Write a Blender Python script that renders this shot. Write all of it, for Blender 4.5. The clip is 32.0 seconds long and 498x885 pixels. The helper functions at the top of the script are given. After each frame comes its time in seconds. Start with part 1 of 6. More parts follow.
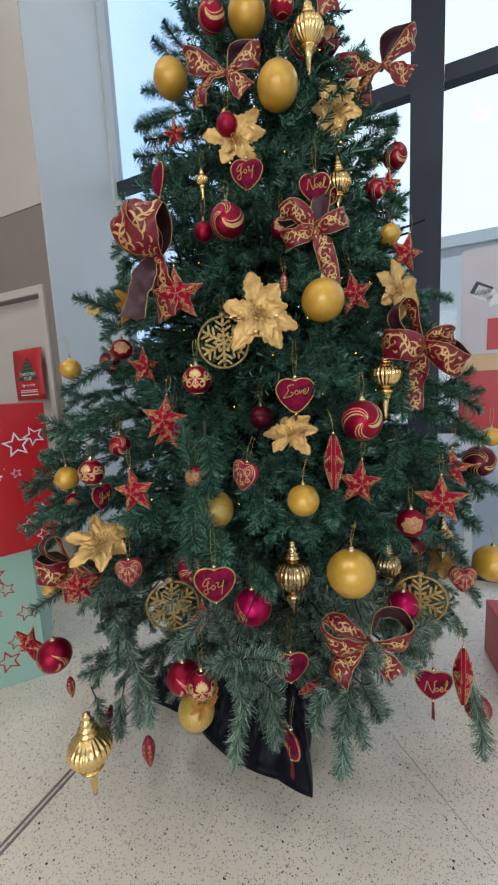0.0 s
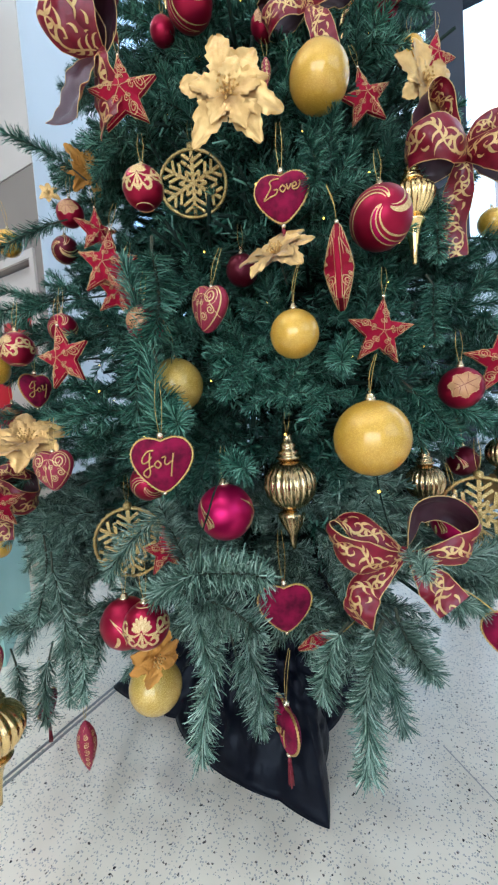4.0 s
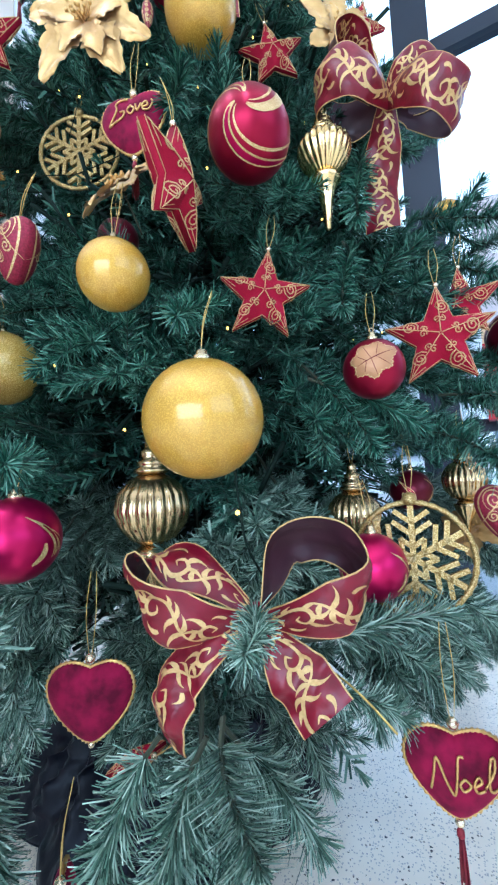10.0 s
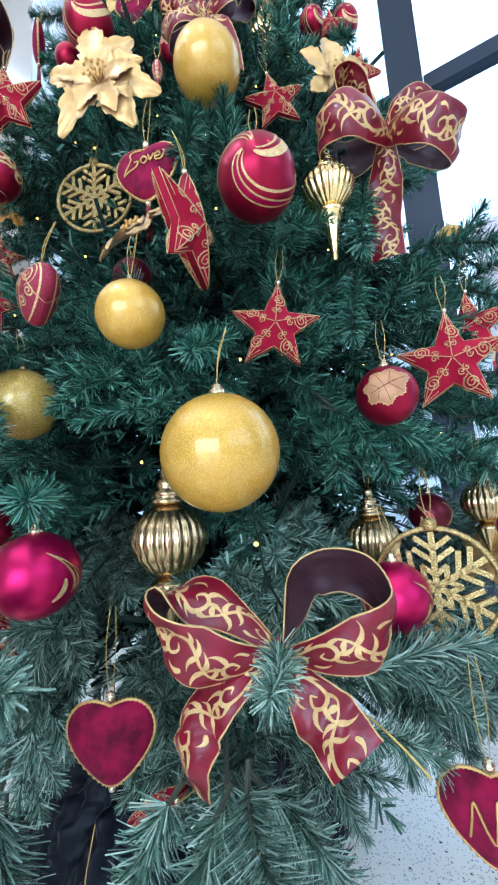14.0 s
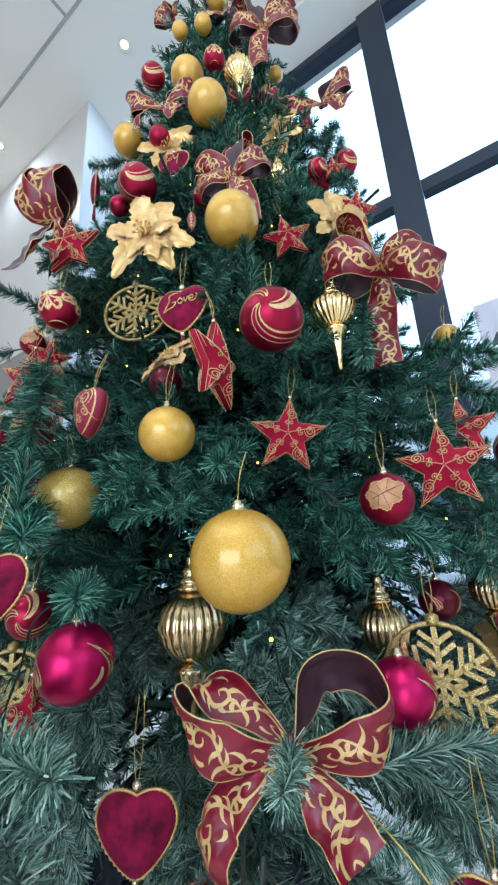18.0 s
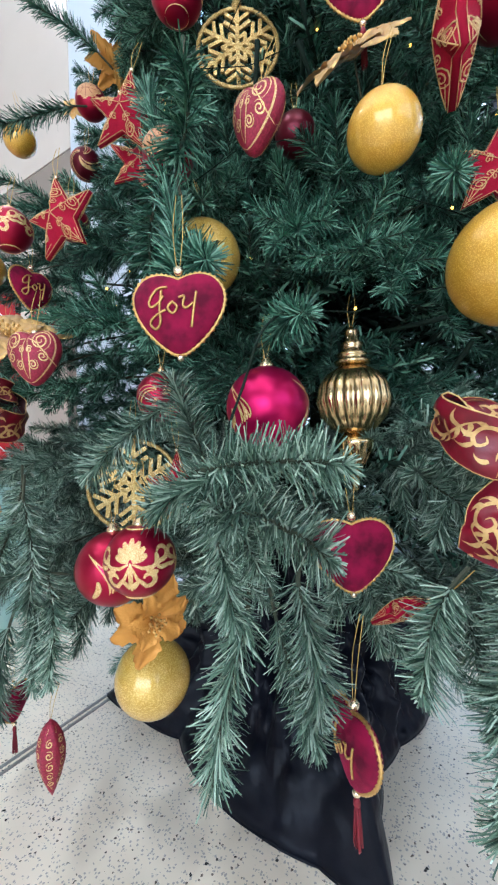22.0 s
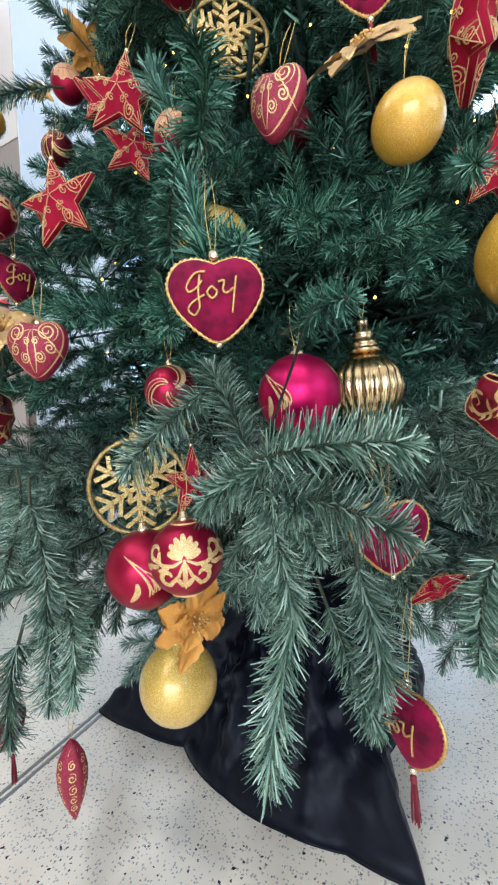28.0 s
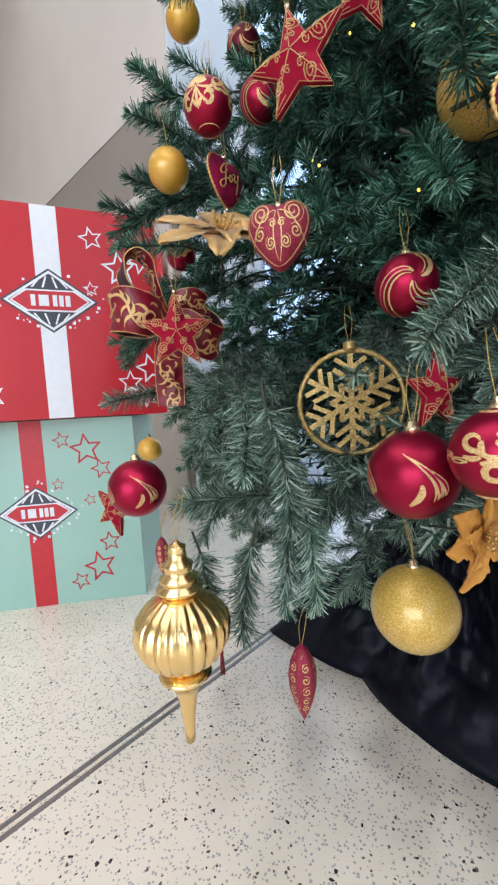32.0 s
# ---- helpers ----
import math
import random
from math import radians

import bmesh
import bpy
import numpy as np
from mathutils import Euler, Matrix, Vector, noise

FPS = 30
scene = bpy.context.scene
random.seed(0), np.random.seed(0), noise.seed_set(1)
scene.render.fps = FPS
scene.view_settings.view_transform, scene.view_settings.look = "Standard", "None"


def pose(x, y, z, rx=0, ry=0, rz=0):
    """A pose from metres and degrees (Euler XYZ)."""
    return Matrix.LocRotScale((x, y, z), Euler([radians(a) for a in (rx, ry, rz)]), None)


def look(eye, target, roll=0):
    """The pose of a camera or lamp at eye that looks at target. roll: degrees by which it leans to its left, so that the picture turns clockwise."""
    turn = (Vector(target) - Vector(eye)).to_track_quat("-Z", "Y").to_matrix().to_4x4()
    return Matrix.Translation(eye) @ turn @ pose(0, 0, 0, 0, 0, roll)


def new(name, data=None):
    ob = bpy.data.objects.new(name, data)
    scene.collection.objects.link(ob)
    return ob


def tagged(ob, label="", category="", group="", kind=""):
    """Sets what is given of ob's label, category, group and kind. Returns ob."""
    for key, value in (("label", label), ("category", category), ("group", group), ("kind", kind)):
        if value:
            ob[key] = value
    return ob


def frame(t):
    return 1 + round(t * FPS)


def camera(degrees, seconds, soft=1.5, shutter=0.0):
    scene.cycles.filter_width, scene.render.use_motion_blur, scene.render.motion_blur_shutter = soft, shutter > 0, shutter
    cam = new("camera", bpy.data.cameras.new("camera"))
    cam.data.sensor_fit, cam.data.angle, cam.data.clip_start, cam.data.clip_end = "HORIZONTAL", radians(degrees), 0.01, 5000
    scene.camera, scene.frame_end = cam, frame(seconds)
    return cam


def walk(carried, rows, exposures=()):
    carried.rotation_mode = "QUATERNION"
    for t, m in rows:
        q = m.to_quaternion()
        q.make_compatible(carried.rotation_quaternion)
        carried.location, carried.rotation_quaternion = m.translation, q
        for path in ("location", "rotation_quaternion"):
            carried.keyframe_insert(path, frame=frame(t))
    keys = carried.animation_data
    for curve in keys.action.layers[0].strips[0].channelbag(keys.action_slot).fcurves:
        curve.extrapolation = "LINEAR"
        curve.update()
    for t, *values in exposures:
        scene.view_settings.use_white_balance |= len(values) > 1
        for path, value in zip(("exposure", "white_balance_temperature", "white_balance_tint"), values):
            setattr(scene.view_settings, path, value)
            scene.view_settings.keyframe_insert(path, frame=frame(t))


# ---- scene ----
cam = camera(65.7, 32.0, soft=2.3)
PATH = [
    (0, (0.147, 0.128, 1.715), (-0.704, 1.916, 1.433), -2.9),
    (0.5, (0.142, 0.184, 1.662), (-0.695, 1.965, 1.304), -2.5),
    (1, (0.158, 0.264, 1.633), (-0.683, 2.034, 1.233), -2.0),
    (1.5, (0.171, 0.322, 1.576), (-0.681, 2.081, 1.154), -1.8),
    (2, (0.164, 0.373, 1.485), (-0.689, 2.131, 1.058), -1.9),
    (2.5, (0.149, 0.429, 1.424), (-0.731, 2.182, 1.031), -2.4),
    (3, (0.106, 0.465, 1.349), (-0.803, 2.212, 1.002), -3.1),
    (3.5, (0.073, 0.481, 1.273), (-0.848, 2.239, 1.026), -3.7),
    (5.5, (0.105, 0.555, 1.022), (-0.915, 2.274, 1.098), -5.2),
    (6, (0.093, 0.599, 1.026), (-0.938, 2.311, 1.086), -5.0),
    (6.5, (0.134, 0.635, 1.024), (-0.903, 2.343, 1.1), -5.2),
    (7, (0.171, 0.656, 1.023), (-0.853, 2.373, 1.087), -4.7),
    (7.5, (0.198, 0.733, 1.015), (-0.794, 2.469, 1.088), -4.0),
    (8, (0.228, 0.786, 1.028), (-0.735, 2.536, 1.126), -3.3),
    (8.5, (0.231, 0.813, 1.049), (-0.715, 2.571, 1.165), -3.1),
    (9, (0.241, 0.828, 1.054), (-0.699, 2.586, 1.207), -3.1),
    (9.5, (0.226, 0.853, 1.058), (-0.722, 2.607, 1.218), -3.0),
    (10, (0.209, 0.884, 1.064), (-0.765, 2.625, 1.214), -2.5),
    (10.5, (0.192, 0.911, 1.062), (-0.819, 2.632, 1.19), -2.0),
    (11, (0.168, 0.93, 1.049), (-0.844, 2.652, 1.158), -1.7),
    (11.5, (0.133, 0.956, 1.041), (-0.865, 2.686, 1.15), -1.9),
    (12, (0.137, 0.963, 1.049), (-0.851, 2.697, 1.171), -2.1),
    (12.5, (0.153, 0.946, 1.057), (-0.83, 2.681, 1.211), -2.4),
    (13, (0.171, 0.919, 1.056), (-0.825, 2.644, 1.236), -2.8),
    (13.5, (0.186, 0.89, 1.068), (-0.818, 2.606, 1.285), -3.3),
    (14, (0.206, 0.876, 1.077), (-0.805, 2.581, 1.341), -3.9),
    (14.5, (0.227, 0.851, 1.091), (-0.793, 2.541, 1.412), -4.5),
    (16.5, (0.273, 0.797, 1.144), (-0.752, 2.412, 1.73), -4.5),
    (17, (0.267, 0.785, 1.153), (-0.751, 2.387, 1.78), -4.3),
    (17.5, (0.273, 0.779, 1.159), (-0.753, 2.382, 1.774), -3.9),
    (18, (0.272, 0.783, 1.142), (-0.774, 2.399, 1.684), -3.3),
    (18.5, (0.282, 0.792, 1.099), (-0.8, 2.419, 1.527), -2.7),
    (19, (0.248, 0.79, 1.048), (-0.875, 2.418, 1.344), -2.3),
    (19.5, (0.192, 0.793, 1.017), (-0.957, 2.419, 1.203), -2.0),
    (20, (0.132, 0.762, 1.006), (-1.002, 2.407, 1.107), -1.7),
    (20.5, (0.053, 0.714, 0.985), (-1.065, 2.372, 1.024), -1.4),
    (21, (-0.012, 0.715, 0.965), (-1.095, 2.396, 0.971), -1.3),
    (21.5, (-0.054, 0.702, 0.94), (-1.105, 2.403, 0.953), -1.3),
    (22, (-0.105, 0.697, 0.917), (-1.148, 2.404, 0.938), -1.7),
    (22.5, (-0.129, 0.67, 0.917), (-1.139, 2.396, 0.958), -2.2),
    (23, (-0.16, 0.671, 0.91), (-1.126, 2.422, 0.921), -2.5),
    (23.5, (-0.161, 0.668, 0.906), (-1.062, 2.453, 0.889), -2.8),
    (24, (-0.178, 0.66, 0.907), (-1.024, 2.472, 0.865), -2.8),
    (24.5, (-0.197, 0.658, 0.904), (-1.003, 2.488, 0.849), -2.8),
    (25, (-0.226, 0.656, 0.901), (-1.024, 2.489, 0.854), -2.8),
    (25.5, (-0.232, 0.654, 0.9), (-1.032, 2.487, 0.87), -2.8),
    (27.5, (-0.221, 0.65, 0.902), (-1.052, 2.469, 0.919), -3.8),
    (28, (-0.216, 0.649, 0.905), (-1.059, 2.463, 0.922), -4.0),
    (28.5, (-0.217, 0.654, 0.902), (-1.092, 2.452, 0.907), -4.6),
    (29, (-0.236, 0.66, 0.884), (-1.158, 2.435, 0.864), -5.4),
    (29.5, (-0.258, 0.661, 0.884), (-1.23, 2.408, 0.829), -6.4),
    (30, (-0.296, 0.657, 0.873), (-1.35, 2.356, 0.793), -7.2),
    (30.5, (-0.352, 0.633, 0.847), (-1.489, 2.275, 0.73), -7.3),
    (31, (-0.368, 0.617, 0.839), (-1.596, 2.19, 0.697), -6.5),
    (31.5, (-0.405, 0.608, 0.83), (-1.691, 2.132, 0.676), -4.9),
    (32, (-0.438, 0.593, 0.825), (-1.776, 2.071, 0.665), -3.3),
]
EXPOSURES = [(0, -0.93, 5850, 6), (1.5, -0.78, 5700, 5), (3.5, -0.30, 5250, 3), (5.5, -0.09, 4980, 3), (9, 0.09, 4680, 3), (14, 0.12, 4700, 3), (17, -0.24, 4850, 0), (19, -0.15, 4960, 2), (21, -0.01, 5230, 6), (23, 0.15, 5380, 7), (29, 0.15, 5400, 7), (32, -0.20, 5650, 9)]
walk(cam, [(t, look(eye, target, roll)) for t, eye, target, roll in PATH], EXPOSURES)

# ---- light ----
world = bpy.data.worlds.new("sky")
scene.world = world
world.use_nodes = True
wn, wl = world.node_tree.nodes, world.node_tree.links
sky = wn.new("ShaderNodeTexSky")
sky.sky_type, sky.sun_disc = "NISHITA", False
sky.sun_elevation, sky.sun_rotation = radians(52), radians(200)
wn["Background"].inputs["Strength"].default_value = 0.15
wl.new(sky.outputs[0], wn["Background"].inputs[0])

sun = new("sun", bpy.data.lights.new("sun", "SUN"))
sun.data.energy, sun.data.angle, sun.data.color = 3.0, radians(0.5), (1.0, 0.96, 0.9)
sun.matrix_world = look((2.0, -6.0, 9.0), (0, 0, 0))


def area_lamp(name, eye, target, width, height, power, color):
    ob = new(name, bpy.data.lights.new(name, "AREA"))
    ob.data.shape, ob.data.size, ob.data.size_y = "RECTANGLE", width, height
    ob.data.energy, ob.data.color = power, color
    ob.matrix_world = look(eye, target)
    return ob


# daylight from the glazed entrance behind the viewer
area_lamp("entrance_light", (1.4, -5.85, 2.0), (-0.3, 2.0, 0.9), 6.0, 3.4, 320, (0.97, 0.98, 0.98))

# daylight from the tall glazing in the side wall
area_lamp("side_window_light", (6.40, -1.4, 3.7), (-0.7, -1.4, 3.0), 6.0, 4.2, 130, (0.98, 0.98, 0.97))

# ---- materials ----


def material(name, base, other=None, scale=20.0, rough=0.5, metal=0.0, bump=0.0, bump_scale=200.0, spread=0.5, **extra):
    """A node material of two colours mixed by noise, with fine relief."""
    m = bpy.data.materials.new(name)
    m.use_nodes = True
    n, l = m.node_tree.nodes, m.node_tree.links
    p = n["Principled BSDF"]
    p.inputs["Roughness"].default_value, p.inputs["Metallic"].default_value = rough, metal
    p.inputs["Base Color"].default_value = (*base, 1)
    for key, value in extra.items():
        p.inputs[key.replace("_", " ")].default_value = value
    where = n.new("ShaderNodeTexCoord")
    if other:
        tex, ramp, mix = n.new("ShaderNodeTexNoise"), n.new("ShaderNodeMapRange"), n.new("ShaderNodeMix")
        tex.inputs["Scale"].default_value, tex.inputs["Detail"].default_value = scale, 6.0
        mix.data_type = "RGBA"
        mix.inputs[6].default_value, mix.inputs[7].default_value = (*base, 1), (*other, 1)
        ramp.inputs[1].default_value, ramp.inputs[2].default_value = 0.5 - spread / 2, 0.5 + spread / 2
        l.new(where.outputs["Object"], tex.inputs["Vector"])
        l.new(tex.outputs[0], ramp.inputs[0])
        l.new(ramp.outputs[0], mix.inputs[0])
        l.new(mix.outputs[2], p.inputs["Base Color"])
    if bump:
        tex2, b = n.new("ShaderNodeTexNoise"), n.new("ShaderNodeBump")
        tex2.inputs["Scale"].default_value, tex2.inputs["Detail"].default_value = bump_scale, 3.0
        b.inputs["Strength"].default_value, b.inputs["Distance"].default_value = bump, 0.002
        l.new(where.outputs["Object"], tex2.inputs["Vector"])
        l.new(tex2.outputs[0], b.inputs["Height"])
        l.new(b.outputs[0], p.inputs["Normal"])
    return m


def glittered(name, base, flake, scale, rough, metal, coat, share=0.35, tilt=0.25):
    """Paint with fine glitter: small cells that differ in tone and lean."""
    m = material(name, base, None, rough=rough, metal=metal, Coat_Weight=coat, Coat_Roughness=0.09)
    n, l = m.node_tree.nodes, m.node_tree.links
    p = n["Principled BSDF"]
    where, cell, mix, up = n["Texture Coordinate"], n.new("ShaderNodeTexVoronoi"), n.new("ShaderNodeMix"), n.new("ShaderNodeMapRange")
    cell.inputs["Scale"].default_value = scale
    l.new(where.outputs["Object"], cell.inputs["Vector"])
    sep = n.new("ShaderNodeSeparateColor")
    l.new(cell.outputs["Color"], sep.inputs[0])
    up.inputs[1].default_value, up.inputs[2].default_value = 1.0 - share - 0.15, 1.0
    l.new(sep.outputs[0], up.inputs[0])
    mix.data_type = "RGBA"
    mix.inputs[7].default_value = (*flake, 1)
    cloud, two = n.new("ShaderNodeTexNoise"), n.new("ShaderNodeMix")
    cloud.inputs["Scale"].default_value, cloud.inputs["Detail"].default_value = 18.0, 5.0
    two.data_type = "RGBA"
    two.inputs[6].default_value = (*base, 1)
    two.inputs[7].default_value = (*[c * 0.72 for c in base], 1)
    l.new(where.outputs["Object"], cloud.inputs["Vector"])
    l.new(cloud.outputs[0], two.inputs[0])
    l.new(two.outputs[2], mix.inputs[6])
    l.new(up.outputs[0], mix.inputs[0])
    l.new(mix.outputs[2], p.inputs["Base Color"])
    b = n.new("ShaderNodeBump")
    b.inputs["Strength"].default_value, b.inputs["Distance"].default_value = tilt, 0.001
    l.new(sep.outputs[1], b.inputs["Height"])
    l.new(b.outputs[0], p.inputs["Normal"])
    return m


def needle_material(name, deep, middle, pale):
    """Moulded needles whose green differs from needle to needle and from branch to branch."""
    m = bpy.data.materials.new(name)
    m.use_nodes = True
    n, l = m.node_tree.nodes, m.node_tree.links
    p = n["Principled BSDF"]
    p.inputs["Roughness"].default_value = 0.36
    p.inputs["Specular IOR Level"].default_value = 0.36
    geo, ramp = n.new("ShaderNodeNewGeometry"), n.new("ShaderNodeValToRGB")
    info, hsv = n.new("ShaderNodeObjectInfo"), n.new("ShaderNodeHueSaturation")
    e = ramp.color_ramp.elements
    e[0].position, e[0].color = 0.0, (*deep, 1)
    e[1].position, e[1].color = 1.0, (*pale, 1)
    e.new(0.60).color = (*middle, 1)
    l.new(geo.outputs["Random Per Island"], ramp.inputs[0])
    span = n.new("ShaderNodeMapRange")
    span.inputs[3].default_value, span.inputs[4].default_value = 0.72, 1.28
    l.new(info.outputs["Random"], span.inputs[0])
    l.new(span.outputs[0], hsv.inputs["Value"])
    l.new(ramp.outputs[0], hsv.inputs["Color"])
    l.new(hsv.outputs[0], p.inputs["Base Color"])
    return m


def terrazzo_material():
    m = bpy.data.materials.new("terrazzo")
    m.use_nodes = True
    n, l = m.node_tree.nodes, m.node_tree.links
    p = n["Principled BSDF"]
    p.inputs["Roughness"].default_value = 0.22
    where = n.new("ShaderNodeTexCoord")

    def chips(scale, share, size):
        warp, add, v, sep, pick, edge, both = (n.new(k) for k in ("ShaderNodeTexNoise", "ShaderNodeVectorMath", "ShaderNodeTexVoronoi",
            "ShaderNodeSeparateColor", "ShaderNodeMath", "ShaderNodeMath", "ShaderNodeMath"))
        warp.inputs["Scale"].default_value = scale * 1.6
        add.operation = "MULTIPLY_ADD"
        add.inputs[1].default_value = (0.9 / scale,) * 3
        l.new(where.outputs["Object"], warp.inputs["Vector"])
        l.new(warp.outputs[1], add.inputs[0])
        l.new(where.outputs["Object"], add.inputs[2])
        v.inputs["Scale"].default_value = scale
        l.new(add.outputs[0], v.inputs["Vector"])
        l.new(v.outputs["Color"], sep.inputs[0])
        pick.operation, pick.inputs[1].default_value = "LESS_THAN", share
        edge.operation, edge.inputs[1].default_value = "LESS_THAN", size
        both.operation = "MULTIPLY"
        l.new(sep.outputs[0], pick.inputs[0])
        l.new(v.outputs["Distance"], edge.inputs[0])
        l.new(pick.outputs[0], both.inputs[0])
        l.new(edge.outputs[0], both.inputs[1])
        return both

    def mixed(fac, a, b):
        mix = n.new("ShaderNodeMix")
        mix.data_type = "RGBA"
        l.new(fac.outputs[0], mix.inputs[0])
        l.new(a.outputs[2] if a.bl_idname == "ShaderNodeMix" else a.outputs[0], mix.inputs[6])
        mix.inputs[7].default_value = (*b, 1)
        return mix

    cloud, base = n.new("ShaderNodeTexNoise"), n.new("ShaderNodeMix")
    cloud.inputs["Scale"].default_value, cloud.inputs["Detail"].default_value = 9.0, 8.0
    l.new(where.outputs["Object"], cloud.inputs["Vector"])
    base.data_type = "RGBA"
    base.inputs[6].default_value, base.inputs[7].default_value = (0.80, 0.700, 0.555, 1), (0.89, 0.805, 0.665, 1)
    l.new(cloud.outputs[0], base.inputs[0])
    c = mixed(chips(150, 0.35, 0.40), base, (0.46, 0.43, 0.39))
    c = mixed(chips(105, 0.10, 0.30), c, (0.15, 0.12, 0.10))
    c = mixed(chips(60, 0.12, 0.23), c, (0.040, 0.036, 0.036))
    l.new(c.outputs[2], p.inputs["Base Color"])
    return m


# the tree is made up of two sections: deep green above, frosted sage below
NEEDLE = needle_material("green_needles", (0.004, 0.022, 0.013), (0.040, 0.122, 0.075), (0.23, 0.41, 0.295))
NEEDLE_SAGE = needle_material("sage_needles", (0.016, 0.042, 0.028), (0.145, 0.228, 0.160), (0.48, 0.585, 0.475))
TERRAZZO = terrazzo_material()
STEM = material("branch_wire", (0.05, 0.045, 0.025), (0.025, 0.04, 0.02), rough=0.8, bump=0.3)
GOLD = glittered("gold_glitter_shell", (0.68, 0.36, 0.022), (0.86, 0.54, 0.08), 1200.0, 0.42, 0.35, 1.0)
GOLD_DULL = glittered("gold_glitter_matte", (0.38, 0.235, 0.055), (0.80, 0.62, 0.28), 700.0, 0.42, 0.7, 0.1, 0.45, 0.6)
RED = material("red_satin", (0.37, 0.008, 0.044), (0.27, 0.004, 0.030), scale=6, rough=0.34, metal=0.78, bump=0.05, bump_scale=600)
MAGENTA = material("magenta_satin", (0.56, 0.006, 0.105), (0.44, 0.004, 0.08), scale=6, rough=0.33, metal=0.80, bump=0.05, bump_scale=600)
DARK_RED = material("dark_red_satin", (0.13, 0.004, 0.018), (0.09, 0.003, 0.012), scale=8, rough=0.32, metal=0.6)
ROSE = material("rose_net", (0.40, 0.024, 0.066), (0.16, 0.006, 0.020), scale=330, rough=0.5, metal=0.3, bump=0.6, bump_scale=500)
GOLD_CLEAR = glittered("gold_glitter_in_clear_shell", (0.62, 0.37, 0.04), (0.92, 0.68, 0.20), 1000.0, 0.40, 0.38, 1.0, 0.4, 0.35)
STROKE = glittered("gold_glitter_line", (0.68, 0.40, 0.13), (1.0, 0.80, 0.45), 1500.0, 0.45, 0.5, 0.0, 0.45, 0.5)
STAR_RED = material("red_fabric", (0.40, 0.003, 0.034), (0.25, 0.002, 0.018), scale=90, rough=0.75, bump=0.35, bump_scale=900, Specular_IOR_Level=0.2)
ENAMEL_TAN = material("tan_enamel", (0.52, 0.27, 0.12), (0.44, 0.21, 0.09), scale=60, rough=0.4, metal=0.25, bump=0.2, bump_scale=700)
VELVET = material("crimson_velvet", (0.24, 0.003, 0.040), (0.085, 0.0012, 0.016), scale=38, rough=0.85, bump=0.25, bump_scale=900, spread=0.28, Sheen_Weight=0.22, Sheen_Roughness=0.3, Sheen_Tint=(1.0, 0.1, 0.3, 1), Specular_IOR_Level=0.2)
BRAID = material("gold_braid", (0.72, 0.46, 0.16), (0.50, 0.30, 0.09), scale=300, rough=0.38, metal=0.75, bump=0.4, bump_scale=700)
THREAD = material("gold_thread", (0.70, 0.48, 0.14), (0.5, 0.33, 0.08), scale=200, rough=0.45, metal=0.5)
BEAD = material("pale_gold_bead", (0.86, 0.74, 0.52), rough=0.16, metal=0.9)
TASSEL = material("crimson_tassel", (0.24, 0.004, 0.018), (0.13, 0.002, 0.010), scale=250, rough=0.6, bump=0.3, bump_scale=500)
MIRROR_GOLD = material("polished_gold", (0.93, 0.70, 0.32), (0.88, 0.62, 0.26), scale=30, rough=0.22, metal=1.0, bump=0.03, bump_scale=60)
BRONZE = material("antique_gold", (0.72, 0.54, 0.29), (0.58, 0.43, 0.21), scale=40, rough=0.24, metal=1.0, bump=0.06, bump_scale=60)
PETAL = material("gold_petal_cloth", (0.74, 0.48, 0.18), (0.48, 0.27, 0.07), scale=34, rough=0.36, metal=0.55, bump=0.5, bump_scale=120, Sheen_Weight=0.2)
PETAL_AMBER = material("amber_petal_cloth", (0.72, 0.34, 0.06), (0.55, 0.24, 0.04), scale=30, rough=0.45, metal=0.3, bump=0.5, bump_scale=160)
RIBBON = material("crimson_ribbon", (0.22, 0.0035, 0.020), (0.11, 0.002, 0.010), scale=40, rough=0.34, bump=0.55, bump_scale=75, Specular_IOR_Level=0.45)
LINING = material("plum_lining", (0.035, 0.006, 0.014), (0.05, 0.010, 0.020), scale=40, rough=0.48, bump=0.1, bump_scale=700)
RIBBON_GOLD = material("gold_scroll_print", (0.72, 0.48, 0.20), (0.55, 0.35, 0.12), scale=300, rough=0.5, metal=0.35, bump=0.4, bump_scale=900)
BLACK_CLOTH = material("black_satin_cloth", (0.0022, 0.0026, 0.006), (0.005, 0.006, 0.012), scale=10, rough=0.46, bump=0.8, bump_scale=40, Specular_IOR_Level=0.16, Sheen_Weight=0.06, Sheen_Roughness=0.4)
BOX_RED = material("red_card", (0.52, 0.012, 0.022), (0.48, 0.010, 0.018), scale=5, rough=0.32, bump=0.03, bump_scale=40)
BOX_GREEN = material("mint_card", (0.36, 0.55, 0.46), (0.33, 0.52, 0.43), scale=5, rough=0.4, bump=0.03, bump_scale=40)
INK_WHITE = material("white_ink", (0.82, 0.82, 0.84), (0.76, 0.76, 0.79), scale=30, rough=0.45)
INK_RED = material("red_ink", (0.55, 0.02, 0.03), (0.48, 0.015, 0.025), scale=30, rough=0.45)
INK_DARK = material("dark_ink", (0.05, 0.055, 0.07), (0.035, 0.04, 0.05), scale=30, rough=0.45)
INK_GREEN = material("green_ink", (0.02, 0.10, 0.045), (0.015, 0.08, 0.035), scale=30, rough=0.5)
INK_TAN = material("tan_ink", (0.75, 0.52, 0.30), (0.70, 0.47, 0.26), scale=10, rough=0.5)
INK_LILAC = material("lilac_print", (0.62, 0.56, 0.62), (0.68, 0.62, 0.66), scale=3, rough=0.5)
